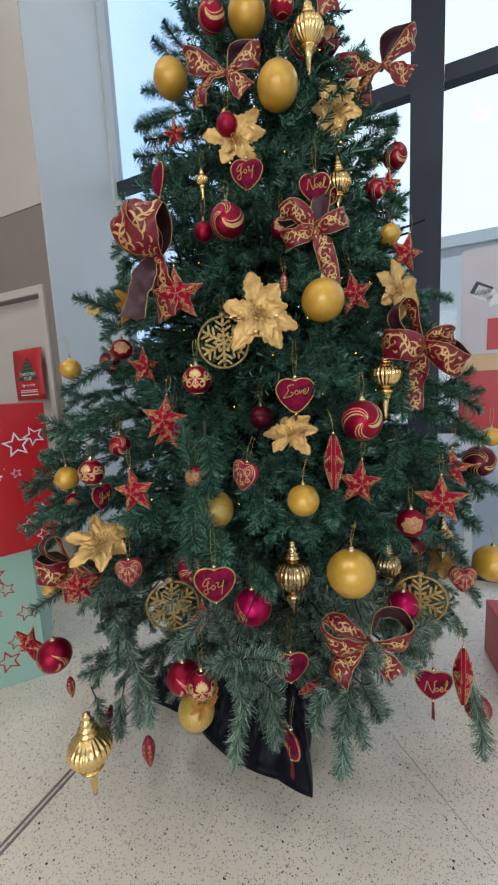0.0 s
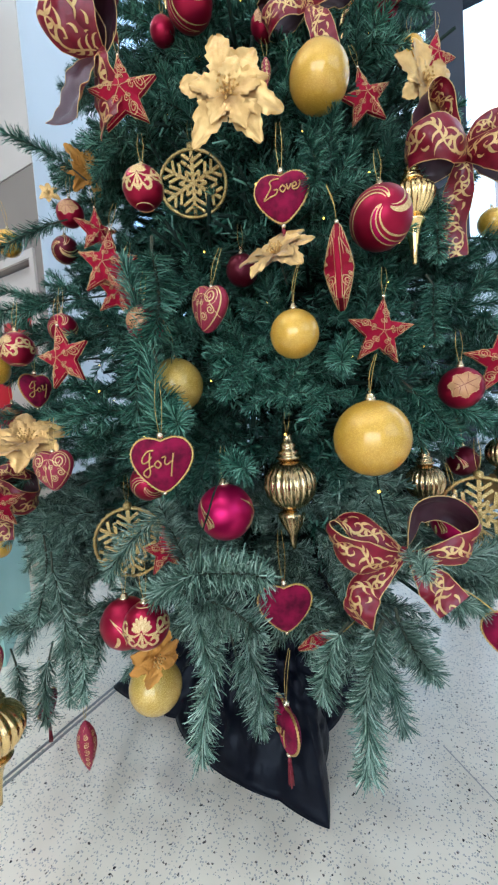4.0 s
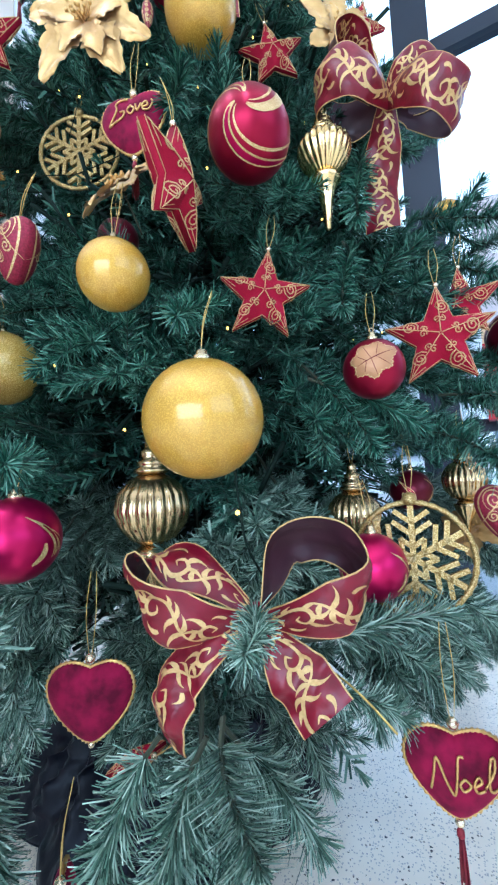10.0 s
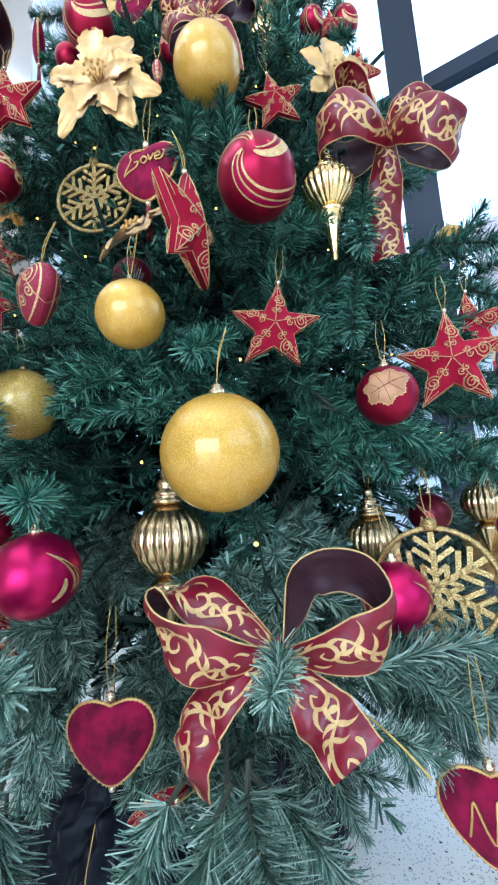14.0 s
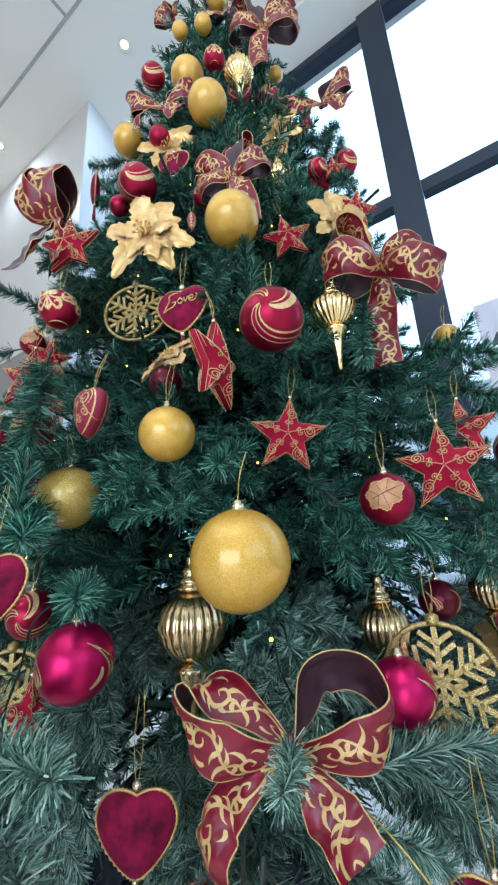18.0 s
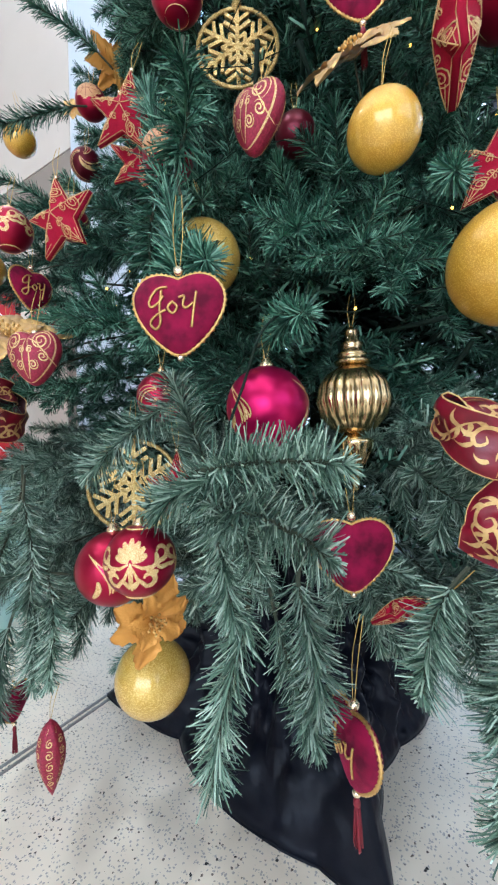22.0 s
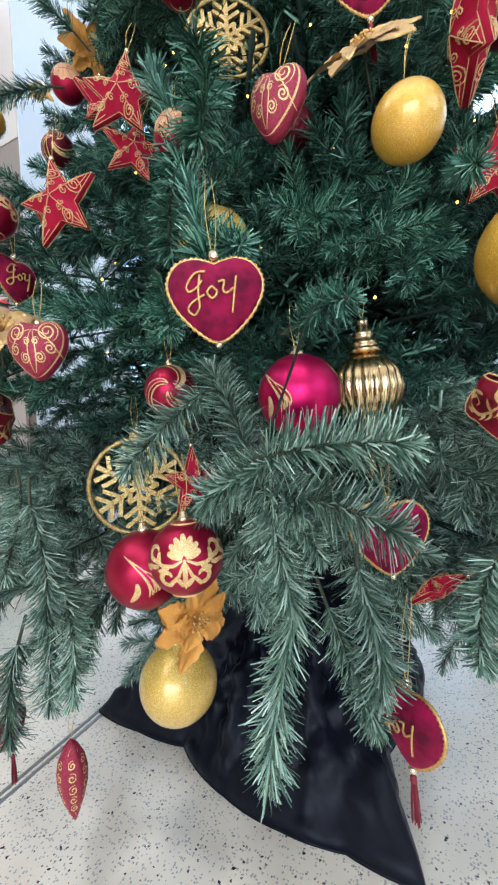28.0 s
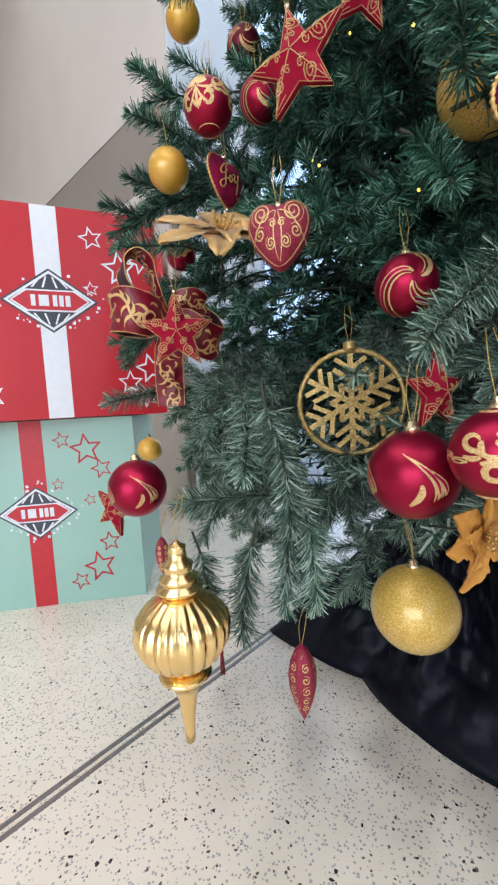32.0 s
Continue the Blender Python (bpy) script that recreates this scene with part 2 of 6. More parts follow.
WALL_PALE = material("pale_beige_wall", (0.60, 0.55, 0.50), (0.56, 0.51, 0.46), scale=2.2, rough=0.32, bump=0.03, bump_scale=40)
WALL_TAUPE = material("taupe_wall", (0.27, 0.235, 0.205), (0.245, 0.21, 0.185), scale=2.5, rough=0.45, bump=0.04, bump_scale=60)
WALL_WHITE = material("white_plaster", (0.74, 0.76, 0.78), (0.70, 0.72, 0.74), scale=2.0, rough=0.6, bump=0.03, bump_scale=50)
CEIL_WHITE = material("ceiling_paint", (0.86, 0.81, 0.74), (0.82, 0.77, 0.70), scale=1.2, rough=0.8, bump=0.05, bump_scale=80)
SEAM = material("grey_seam", (0.44, 0.44, 0.43), (0.36, 0.36, 0.36), scale=20, rough=0.7)
FRAME_NAVY = material("navy_aluminium", (0.020, 0.027, 0.045), (0.028, 0.036, 0.056), scale=3, rough=0.42, metal=0.2)
FRAME_PALE = material("pale_frame", (0.62, 0.64, 0.66), (0.56, 0.58, 0.60), scale=4, rough=0.45)
STEEL = material("brushed_steel", (0.34, 0.33, 0.31), (0.24, 0.23, 0.22), scale=60, rough=0.38, metal=0.7)
CRACK = material("hairline_crack", (0.42, 0.38, 0.34), (0.36, 0.33, 0.30), scale=30, rough=0.7)
PAVING = material("outdoor_concrete", (0.50, 0.49, 0.47), (0.42, 0.41, 0.39), scale=0.8, rough=0.85, bump=0.2, bump_scale=20)
FACADE = material("pale_facade", (0.78, 0.78, 0.77), (0.72, 0.72, 0.71), scale=0.5, rough=0.8)
FACADE_GLASS = material("facade_window", (0.16, 0.20, 0.25), (0.12, 0.16, 0.20), scale=1, rough=0.2)
# dark wire of the light string; its colour also paints shade inside the tree
WIRE_AND_SHADE = material("dark_green_wire_and_shade", (0.010, 0.022, 0.014), (0.006, 0.014, 0.008), scale=60, rough=0.7, Specular_IOR_Level=0.2)
PEARL = material("silver_crown_cap", (0.75, 0.62, 0.38), rough=0.25, metal=0.95)

GLASS = bpy.data.materials.new("window_glass")
GLASS.use_nodes = True
_n = GLASS.node_tree.nodes
_g, _t, _m = _n.new("ShaderNodeBsdfGlossy"), _n.new("ShaderNodeBsdfTransparent"), _n.new("ShaderNodeMixShader")
_g.inputs["Roughness"].default_value = 0.02
_t.inputs["Color"].default_value = (0.90, 0.94, 0.96, 1)
_m.inputs[0].default_value = 0.02
GLASS.node_tree.links.new(_t.outputs[0], _m.inputs[1])
GLASS.node_tree.links.new(_g.outputs[0], _m.inputs[2])
GLASS.node_tree.links.new(_m.outputs[0], _n["Material Output"].inputs["Surface"])


def glow(name, color, strength):
    m = bpy.data.materials.new(name)
    m.use_nodes = True
    p = m.node_tree.nodes["Principled BSDF"]
    p.inputs["Base Color"].default_value = (*color, 1)
    p.inputs["Emission Color"].default_value = (*color, 1)
    p.inputs["Emission Strength"].default_value = strength
    return m


SKY_GLOW = glow("bright_haze", (0.95, 0.97, 1.0), 1.3)
_n, _l = SKY_GLOW.node_tree.nodes, SKY_GLOW.node_tree.links
_c, _k, _r, _x, _s = (_n.new(q) for q in ("ShaderNodeTexCoord", "ShaderNodeTexNoise", "ShaderNodeValToRGB", "ShaderNodeMapRange", "ShaderNodeSeparateXYZ"))
_k.inputs["Scale"].default_value, _k.inputs["Detail"].default_value = 0.03, 6.0
_r.color_ramp.elements[0].position, _r.color_ramp.elements[0].color = 0.30, (0.34, 0.58, 0.98, 1)
_r.color_ramp.elements[1].position, _r.color_ramp.elements[1].color = 0.72, (0.97, 0.98, 1.0, 1)
_x.inputs[1].default_value, _x.inputs[2].default_value, _x.inputs[3].default_value, _x.inputs[4].default_value = -40.0, 10.0, -0.18, 0.50
_a = _n.new("ShaderNodeMath")
_l.new(_c.outputs["Object"], _k.inputs["Vector"])
_l.new(_c.outputs["Object"], _s.inputs[0])
_l.new(_s.outputs[0], _x.inputs[0])
_l.new(_k.outputs[0], _a.inputs[0])
_l.new(_x.outputs[0], _a.inputs[1])
_l.new(_a.outputs[0], _r.inputs[0])
_l.new(_r.outputs[0], _n["Principled BSDF"].inputs["Emission Color"])
LAMP_GLOW = glow("lamp_diffuser", (1.0, 0.80, 0.32), 3.2)
BULB_GLOW = glow("warm_bulb", (1.0, 0.55, 0.07), 4.5)

# ---- mesh helpers ----


def part(name, verts, faces, mats, parent=None, label="", smooth=True, slots=None, kind=""):
    """One mesh object from lists, under a thing or a part."""
    me = bpy.data.meshes.new(name)
    me.from_pydata([tuple(v) for v in verts], [], [tuple(q) for q in faces])
    for m in mats if isinstance(mats, (list, tuple)) else [mats]:
        me.materials.append(m)
    if smooth:
        me.polygons.foreach_set("use_smooth", [True] * len(me.polygons))
    if slots:
        me.polygons.foreach_set("material_index", slots)
    ob = new(name, me)
    ob.parent = parent
    return tagged(ob, label=label, kind=kind)


def thing(name, m, label, category, group=""):
    ob = new(name)
    ob.empty_display_size = 0.05
    ob.matrix_basis = m
    return tagged(ob, label=label, category=category, group=group)


# fine strokes that stay joined
PRINTS = ("glitter_pattern", "cord_scrollwork", "enamel_pattern", "scroll_print", "sparkle_print")


class Shape:
    """Collects verts and faces."""

    def __init__(self):
        self.v, self.f, self.s = [], [], []

    def add(self, v, f, slot=0):
        k = len(self.v)
        self.v += [tuple(p) for p in v]
        self.f += [tuple(i + k for i in q) for q in f]
        self.s += [slot] * len(f)
        return self

    def box(self, x0, y0, z0, x1, y1, z1, slot=0):
        v = [(x, y, z) for z in (z0, z1) for y in (y0, y1) for x in (x0, x1)]
        return self.add(v, [(0, 2, 3, 1), (4, 5, 7, 6), (0, 1, 5, 4), (2, 6, 7, 3), (0, 4, 6, 2), (1, 3, 7, 5)], slot)

    def tube(self, pts, radius, sides=5, slot=0, closed=False):
        pts = [Vector(p) for p in pts]
        k, v, f = len(pts), [], []
        for i, p in enumerate(pts):
            a = pts[(i - 1) % k] if closed or i else p
            b = pts[(i + 1) % k] if closed or i < k - 1 else p
            d = (b - a).normalized()
            side = d.cross(Vector((0.31, 0.17, 0.93))).normalized()
            top = d.cross(side)
            r = radius(i) if callable(radius) else radius
            v += [p + r * (math.cos(2 * math.pi * j / sides) * side + math.sin(2 * math.pi * j / sides) * top) for j in range(sides)]
        for i in range(k if closed else k - 1):
            for j in range(sides):
                a, b = i * sides + j, i * sides + (j + 1) % sides
                c, d = ((i + 1) % k) * sides + (j + 1) % sides, ((i + 1) % k) * sides + j
                f.append((a, d, c, b))
        if not closed:
            f += [tuple(range(sides)), tuple(reversed(range((k - 1) * sides, k * sides)))]
        return self.add(v, f, slot)

    def lathe(self, profile, segments=24, flute=0.0, count=12, slot=0, x=0.0, y=0.0):
        """Profile rows: radius, z and the share of the flutes."""
        v, f = [], []
        for r, z, share in profile:
            for j in range(segments):
                a = 2 * math.pi * j / segments
                rr = r * (1 + flute * share * (abs(math.cos(a * count / 2)) - 0.6))
                v.append((x + rr * math.cos(a), y + rr * math.sin(a), z))
        for i in range(len(profile) - 1):
            for j in range(segments):
                a, b = i * segments + j, i * segments + (j + 1) % segments
                f.append((a, b, b + segments, a + segments))
        f += [tuple(reversed(range(segments))), tuple(range((len(profile) - 1) * segments, len(profile) * segments))]
        return self.add(v, f, slot)

    def ball(self, x, y, z, r, rings=6, segments=8, slot=0):
        rows = [(max(r * math.sin(math.pi * i / rings), 1e-4), -r * math.cos(math.pi * i / rings) + z, 0) for i in range(rings + 1)]
        return self.lathe(rows, segments, slot=slot, x=x, y=y)

    def strip(self, rows, slot=0):
        """A band from rows of two or more points."""
        w = len(rows[0])
        v = [p for row in rows for p in row]
        f = [(i * w + j, i * w + j + 1, (i + 1) * w + j + 1, (i + 1) * w + j) for i in range(len(rows) - 1) for j in range(w - 1)]
        return self.add(v, f, slot)

    def part(self, name, mats, parent=None, label="", smooth=True, kind=""):
        return part(name, self.v, self.f, mats, parent, label, smooth, self.s, kind or ("stuff" if name in PRINTS else ""))


def smoothed(points, count):
    """Points along a smooth curve through the given ones."""
    pts = [Vector(p) for p in points]
    pts = [2 * pts[0] - pts[1]] + pts + [2 * pts[-1] - pts[-2]]
    out, spans = [], len(pts) - 3
    for i in range(count):
        u = i / (count - 1) * spans
        k = min(int(u), spans - 1)
        t = u - k
        a, b, c, d = pts[k : k + 4]
        out.append(0.5 * (2 * b + (c - a) * t + (2 * a - 5 * b + 4 * c - d) * t * t + (3 * b - a - 3 * c + d) * t**3))
    return out


def slab(name, x0, y0, z0, x1, y1, z1, mat, label="", parent=None, kind=""):
    ob = Shape().box(x0, y0, z0, x1, y1, z1).part(name, mat, parent, label, smooth=False)
    return tagged(ob, kind=kind)

# ---- the hall ----
AXIS = Vector((-0.67, 2.0, 0.0))  # foot of the tree
GLAZE_Y, CEIL_Z = 3.77, 6.30

tagged(slab("ground", -90, 3.95, -0.12, 90, 150, -0.06, PAVING), kind="structure")
tagged(slab("floor", -9, -6, -0.10, 6.5, 3.95, 0.0, TERRAZZO), label="speckled off-white terrazzo floor with dark chips", kind="structure")
joint = Shape().box(-1.347, -6, 0.0, -1.335, 3.7, 0.0025).box(-1.322, -6, 0.0, -1.310, 3.7, 0.0025).part("floor_joint", STEEL, None, smooth=False)
tagged(joint, label="double steel movement joint across the floor", kind="structure")
crack = Shape().strip([[(0.000, 1.89, 0.0012), (0.004, 1.893, 0.0012)], [(0.16, 1.725, 0.0012), (0.1635, 1.728, 0.0012)], [(0.33, 1.548, 0.0012), (0.332, 1.55, 0.0012)],
                       [(0.62, 1.25, 0.0012), (0.621, 1.251, 0.0012)]]).part("floor_crack", CRACK, None, smooth=False)
tagged(crack, label="hairline crack in the terrazzo", kind="structure")

# wall with its taupe lower and pale upper band; a door stands in it
wall = Shape().box(-9, 2.6, 0, -5.0, 2.8, 3.34).box(-3.0, 2.6, 0, -2.856, 2.64, 3.34).box(-5.0, 2.6, 2.63, -3.0, 2.8, 3.34)
tagged(wall.part("wall_west", WALL_TAUPE, None, smooth=False), label="taupe painted wall", kind="structure")
tagged(slab("wall_west_upper", -9, 2.592, 3.344, -2.856, 2.64, CEIL_Z, WALL_PALE), label="pale beige upper wall panel", kind="structure")
leaf = slab("door_1", -4.985, 2.66, 0.01, -3.015, 2.71, 2.615, WALL_PALE)
tagged(leaf, label="pale beige closed double door in the taupe wall", kind="structure")
slab("meeting_strip", -4.006, 2.652, 0.03, -3.994, 2.659, 2.6, STEEL, parent=leaf)
for hx in (-4.10, -3.90):
    Shape().tube([(hx, 2.63, 0.95), (hx, 2.61, 0.97), (hx, 2.61, 1.23), (hx, 2.63, 1.25)], 0.011, 8).part("door_handle", STEEL, leaf)
trim = Shape().box(-5.06, 2.575, 2.632, -2.94, 2.598, 2.70).box(-2.998, 2.575, 0, -2.94, 2.598, 2.630).box(-5.06, 2.575, 0, -5.002, 2.598, 2.630)
tagged(trim.part("door_trim", WALL_PALE, None, smooth=False), label="pale door surround", kind="structure")
back = Shape().add([(-2.842, 2.595, 0), (-3.10, 3.90, 0), (-3.30, 3.90, 0), (-2.8545, 2.598, 0), (-2.842, 2.595, CEIL_Z), (-3.10, 3.90, CEIL_Z), (-3.30, 3.90, CEIL_Z), (-2.8545, 2.598, CEIL_Z)],
                   [(3, 2, 1, 0), (4, 5, 6, 7), (0, 1, 5, 4), (1, 2, 6, 5), (2, 3, 7, 6), (3, 0, 4, 7)])
tagged(back.part("wall_return", WALL_WHITE, None, smooth=False), label="white return wall beside the glazing", kind="structure")
south = Shape().box(-9.2, -6.2, 0, -1.8, -6.0, CEIL_Z).box(4.6, -6.2, 0, 6.7, -6.0, CEIL_Z).box(-1.8, -6.2, 3.9, 4.6, -6.0, CEIL_Z)
tagged(south.part("wall_south", WALL_PALE, None, smooth=False), kind="structure")
entry = Shape().box(-1.8, -6.15, 3.78, 4.6, -6.03, 3.898).box(-1.8, -6.15, 0, -1.7, -6.03, 3.778).box(4.5, -6.15, 0, 4.6, -6.03, 3.778).box(1.35, -6.15, 0, 1.45, -6.03, 3.778)
entry.box(-1.698, -6.15, 2.3, 1.348, -6.03, 2.38).box(1.452, -6.15, 2.3, 4.498, -6.03, 2.38)
tagged(entry.part("window_2", FRAME_NAVY, None, smooth=False), label="glazed entrance with navy frames", kind="structure")
tagged(slab("ground_south", -90, -150, -0.12, 90, -6.2, -0.06, PAVING), kind="structure")
east = Shape().box(6.5, -6.0, 0, 6.7, -4.5, CEIL_Z).box(6.5, 1.7, 0, 6.7, 3.95, CEIL_Z).box(6.5, -4.5, 0, 6.7, 1.7, 1.5).box(6.5, -4.5, 5.9, 6.7, 1.7, CEIL_Z)
tagged(east.part("wall_east", WALL_PALE, None, smooth=False), kind="structure")
side = Shape().box(6.53, -4.498, 1.502, 6.65, -4.40, 5.898).box(6.53, 1.60, 1.502, 6.65, 1.698, 5.898).box(6.53, -4.398, 1.502, 6.65, 1.598, 1.60).box(6.53, -4.398, 5.80, 6.65, 1.598, 5.898).box(6.53, -1.45, 1.602, 6.65, -1.35, 5.798)
tagged(side.part("window_3", FRAME_NAVY, None, smooth=False), label="tall side window with navy frames", kind="structure")
tagged(slab("wall_far_west", -9.2, -6.0, 0, -9.0, 2.8, CEIL_Z, WALL_PALE), kind="structure")

ceil = Shape().box(-9.2, -6.2, CEIL_Z, 6.7, 4.0, CEIL_Z + 0.2)
ceil.box(-9, 2.02, CEIL_Z - 0.006, -1.0, 2.05, CEIL_Z - 0.001, 1)
ceil.box(-2.40, -6, CEIL_Z - 0.006, -2.37, 2.02, CEIL_Z - 0.001, 1).box(-4.6, -6, CEIL_Z - 0.006, -4.57, 2.02, CEIL_Z - 0.001, 1)
ceil.box(-9, -0.4, CEIL_Z - 0.012, 6.5, -0.37, CEIL_Z - 0.007, 1)
ceil.box(-3.0, 3.27, CEIL_Z - 0.05, 6.5, 3.74, CEIL_Z - 0.002)
tagged(ceil.part("ceiling", [CEIL_WHITE, SEAM], None, smooth=False), label="white ceiling with grey panel seams", kind="structure")

# glazing: pale jamb, navy column, transoms, head and sill
win = Shape().box(-0.03, 3.66, 0, 0.20, 3.86, 6.22).box(3.1, 3.66, 0, 3.33, 3.86, 6.22).box(6.27, 3.66, 0, 6.5, 3.86, 6.22)
window = tagged(win.part("window_1", FRAME_NAVY, None, smooth=False), label="tall glazed wall with dark navy aluminium posts and transoms", kind="structure")
for x0, x1 in ((-3.02, -0.033), (0.203, 3.097), (3.333, 6.267)):
    slab("transom", x0, 3.73, 3.90, x1, 3.83, 4.02, FRAME_NAVY, parent=window)
    slab("transom", x0, 3.73, 1.25, x1, 3.83, 1.33, FRAME_NAVY, parent=window)
    slab("window_head", x0, 3.70, 6.16, x1, 3.85, 6.295, FRAME_NAVY, parent=window)
    slab("window_sill", x0, 3.70, 0.0, x1, 3.85, 0.10, FRAME_NAVY, parent=window)
    for z0, z1 in ((0.102, 1.248), (1.332, 3.898), (4.022, 6.158)):
        pane = slab("pane", x0 + 0.003, 3.776, z0, x1 - 0.003, 3.782, z1, GLASS, parent=window)
        pane.visible_shadow = False
slab("window_jamb", -3.075, 3.69, 0.0, -3.024, 3.85, 6.29, FRAME_PALE, parent=window)

tagged(slab("backdrop", -110, 60, -5, 110, 60.2, 130, SKY_GLOW), label="bright hazy sky", kind="structure")

# the building across the way, beyond the glass
house = thing("building", pose(0, 0, 0), "pale rendered building across the paved yard", "building")
Shape().box(-4.5, 17, -0.06, 20, 26, 6.4).part("wall", FACADE, house, smooth=False)
Shape().box(-4.7, 16.8, 6.404, 20.2, 26.2, 6.8).part("roof", FACADE, house, smooth=False)
for i in range(6):
    x = -2.5 + 3.6 * i
    fr = slab("window", x, 16.93, 1.3, x + 1.9, 16.996, 3.0, FRAME_PALE, parent=house)
    slab("pane", x + 0.08, 16.90, 1.38, x + 1.82, 16.926, 2.92, FACADE_GLASS, parent=fr)

# recessed ceiling lights and a sprinkler head


def downlight(x, y, power=50.0):
    ob = thing("ceiling_light", pose(x, y, CEIL_Z), "round recessed ceiling downlight, switched on", "ceiling light", "downlights in the ceiling")
    Shape().lathe([(0.060, -0.001, 0), (0.068, -0.006, 0), (0.056, -0.014, 0), (0.052, -0.004, 0)], 28).part("trim_ring", CEIL_WHITE, ob)
    Shape().lathe([(0.001, -0.005, 0), (0.040, -0.0045, 0), (0.040, -0.003, 0)], 24).part("diffuser", LAMP_GLOW, ob)
    lamp = new("downlight_lamp", bpy.data.lights.new("downlight_lamp", "AREA"))
    lamp.data.shape, lamp.data.size, lamp.data.energy, lamp.data.color = "DISK", 0.16, power, (1.0, 0.98, 0.96)
    lamp.matrix_world = pose(x, y, CEIL_Z - 0.03)


downlight(-2.10, 2.50, 14.0)
downlight(-4.20, 2.25, 18.0)
for x, y in ((-4.2, -0.9), (-1.6, -1.0), (0.9, -1.2), (3.2, 0.3), (-2.9, -3.2), (2.2, -3.2)):
    downlight(x, y)
spr = thing("sprinkler", pose(-0.63, 2.83, CEIL_Z), "small chrome ceiling sprinkler head", "sprinkler")
Shape().lathe([(0.03, -0.001, 0), (0.032, -0.008, 0), (0.012, -0.012, 0), (0.012, -0.035, 0), (0.02, -0.04, 0), (0.02, -0.044, 0)], 16).part("rose", STEEL, spr)

# ---- ornaments ----
SPOTS = []  # centres and half sizes, which the branches leave free


def outward(x, y):
    return math.degrees(math.atan2(x - AXIS.x, AXIS.y - y))


def hang(name, x, y, z, half, label, category, group, yaw=None, tilt=0.0, lean=0.0):
    SPOTS.append((Vector((x, y, z)), half))
    return thing(name, pose(x, y, z, 0, 0, outward(x, y) if yaw is None else yaw) @ pose(0, 0, 0, tilt, lean, 0), label, category, group)


def thread(ob, top, rise=0.075, spread=0.012):
    s = Shape()
    for k in (-1, 1):
        s.tube(smoothed([(0.002 * k, 0, top), (spread * k * 0.6, 0.004, top + rise * 0.5), (0.004 * k, 0.016, top + rise)], 6), 0.0006, 4)
    s.part("hanging_thread", THREAD, ob)


def crown(ob, top, r=0.010):
    Shape().lathe([(r, top - 0.004, 0), (r * 1.05, top + 0.004, 0), (r * 0.75, top + 0.006, 0), (r * 0.7, top + 0.011, 0), (r * 0.3, top + 0.013, 0)], 14, 0.12, 14).part("cap", PEARL, ob)
    Shape().tube([(0.004 * math.cos(a), 0, top + 0.016 + 0.004 * math.sin(a)) for a in np.linspace(0, 6.0, 9)], 0.0007, 4).part("ring", PEARL, ob)


def spiral(cx, cy, r, turns, start, flip=1, count=16):
    out = []
    for i in range(count):
        t = i / (count - 1)
        a = start + flip * turns * 2 * math.pi * t
        rr = r * (1 - 0.88 * t)
        out.append((cx + rr * math.cos(a), cy + rr * math.sin(a)))
    return out


def on_ball(r):
    """Maps a flat pattern (in radii, seen from the front) onto a ball."""

    def place(u, v):
        d = math.hypot(u, v)
        k = math.sin(d) / d if d > 1e-6 else 1.0
        return Vector((u * k, -math.cos(d), v * k)) * (r + 0.0006)

    return place


def stroke(s, place, pts, width, slot=0, taper=True, leafy=False):
    """A painted line of the given half width, laid on a surface."""
    rows, k = [], len(pts)
    for i, (u, v) in enumerate(pts):
        a, b = pts[max(i - 1, 0)], pts[min(i + 1, k - 1)]
        dx, dy = b[0] - a[0], b[1] - a[1]
        n = math.hypot(dx, dy) or 1.0
        w = width * (math.sin(math.pi * (i + 0.6) / (k + 0.2)) ** 0.6 if taper else 1.0)
        if leafy:
            t = i / (k - 1)
            w = width * (0.55 + 1.8 * t if t < 0.25 else (1.0 - t) / 0.75 + 0.02)
        rows.append([place(u + dy / n * w, v - dx / n * w), place(u, v), place(u - dy / n * w, v + dx / n * w)])
    s.strip(rows, slot)


def ball_body(d, mat, ob, name="shell"):
    r = d / 2
    rows = [(max(r * math.sin(math.pi * i / 20), 2e-4), -r * math.cos(math.pi * i / 20), 0) for i in range(21)]
    return Shape().lathe(rows, 36).part(name, mat, ob)


def gold_ball(x, y, z, d, mat=None):
    size = "large" if d > 0.125 else "small"
    ob = hang("gold_bauble", x, y, z, d / 2, f"{size} glossy gold glitter bauble hanging on the tree", "bauble", "gold baubles on the tree", yaw=random.uniform(0, 360))
    ball_body(d, mat or GOLD, ob)
    crown(ob, d / 2, 0.07 * d)
    thread(ob, d / 2 + 0.012)
    return ob


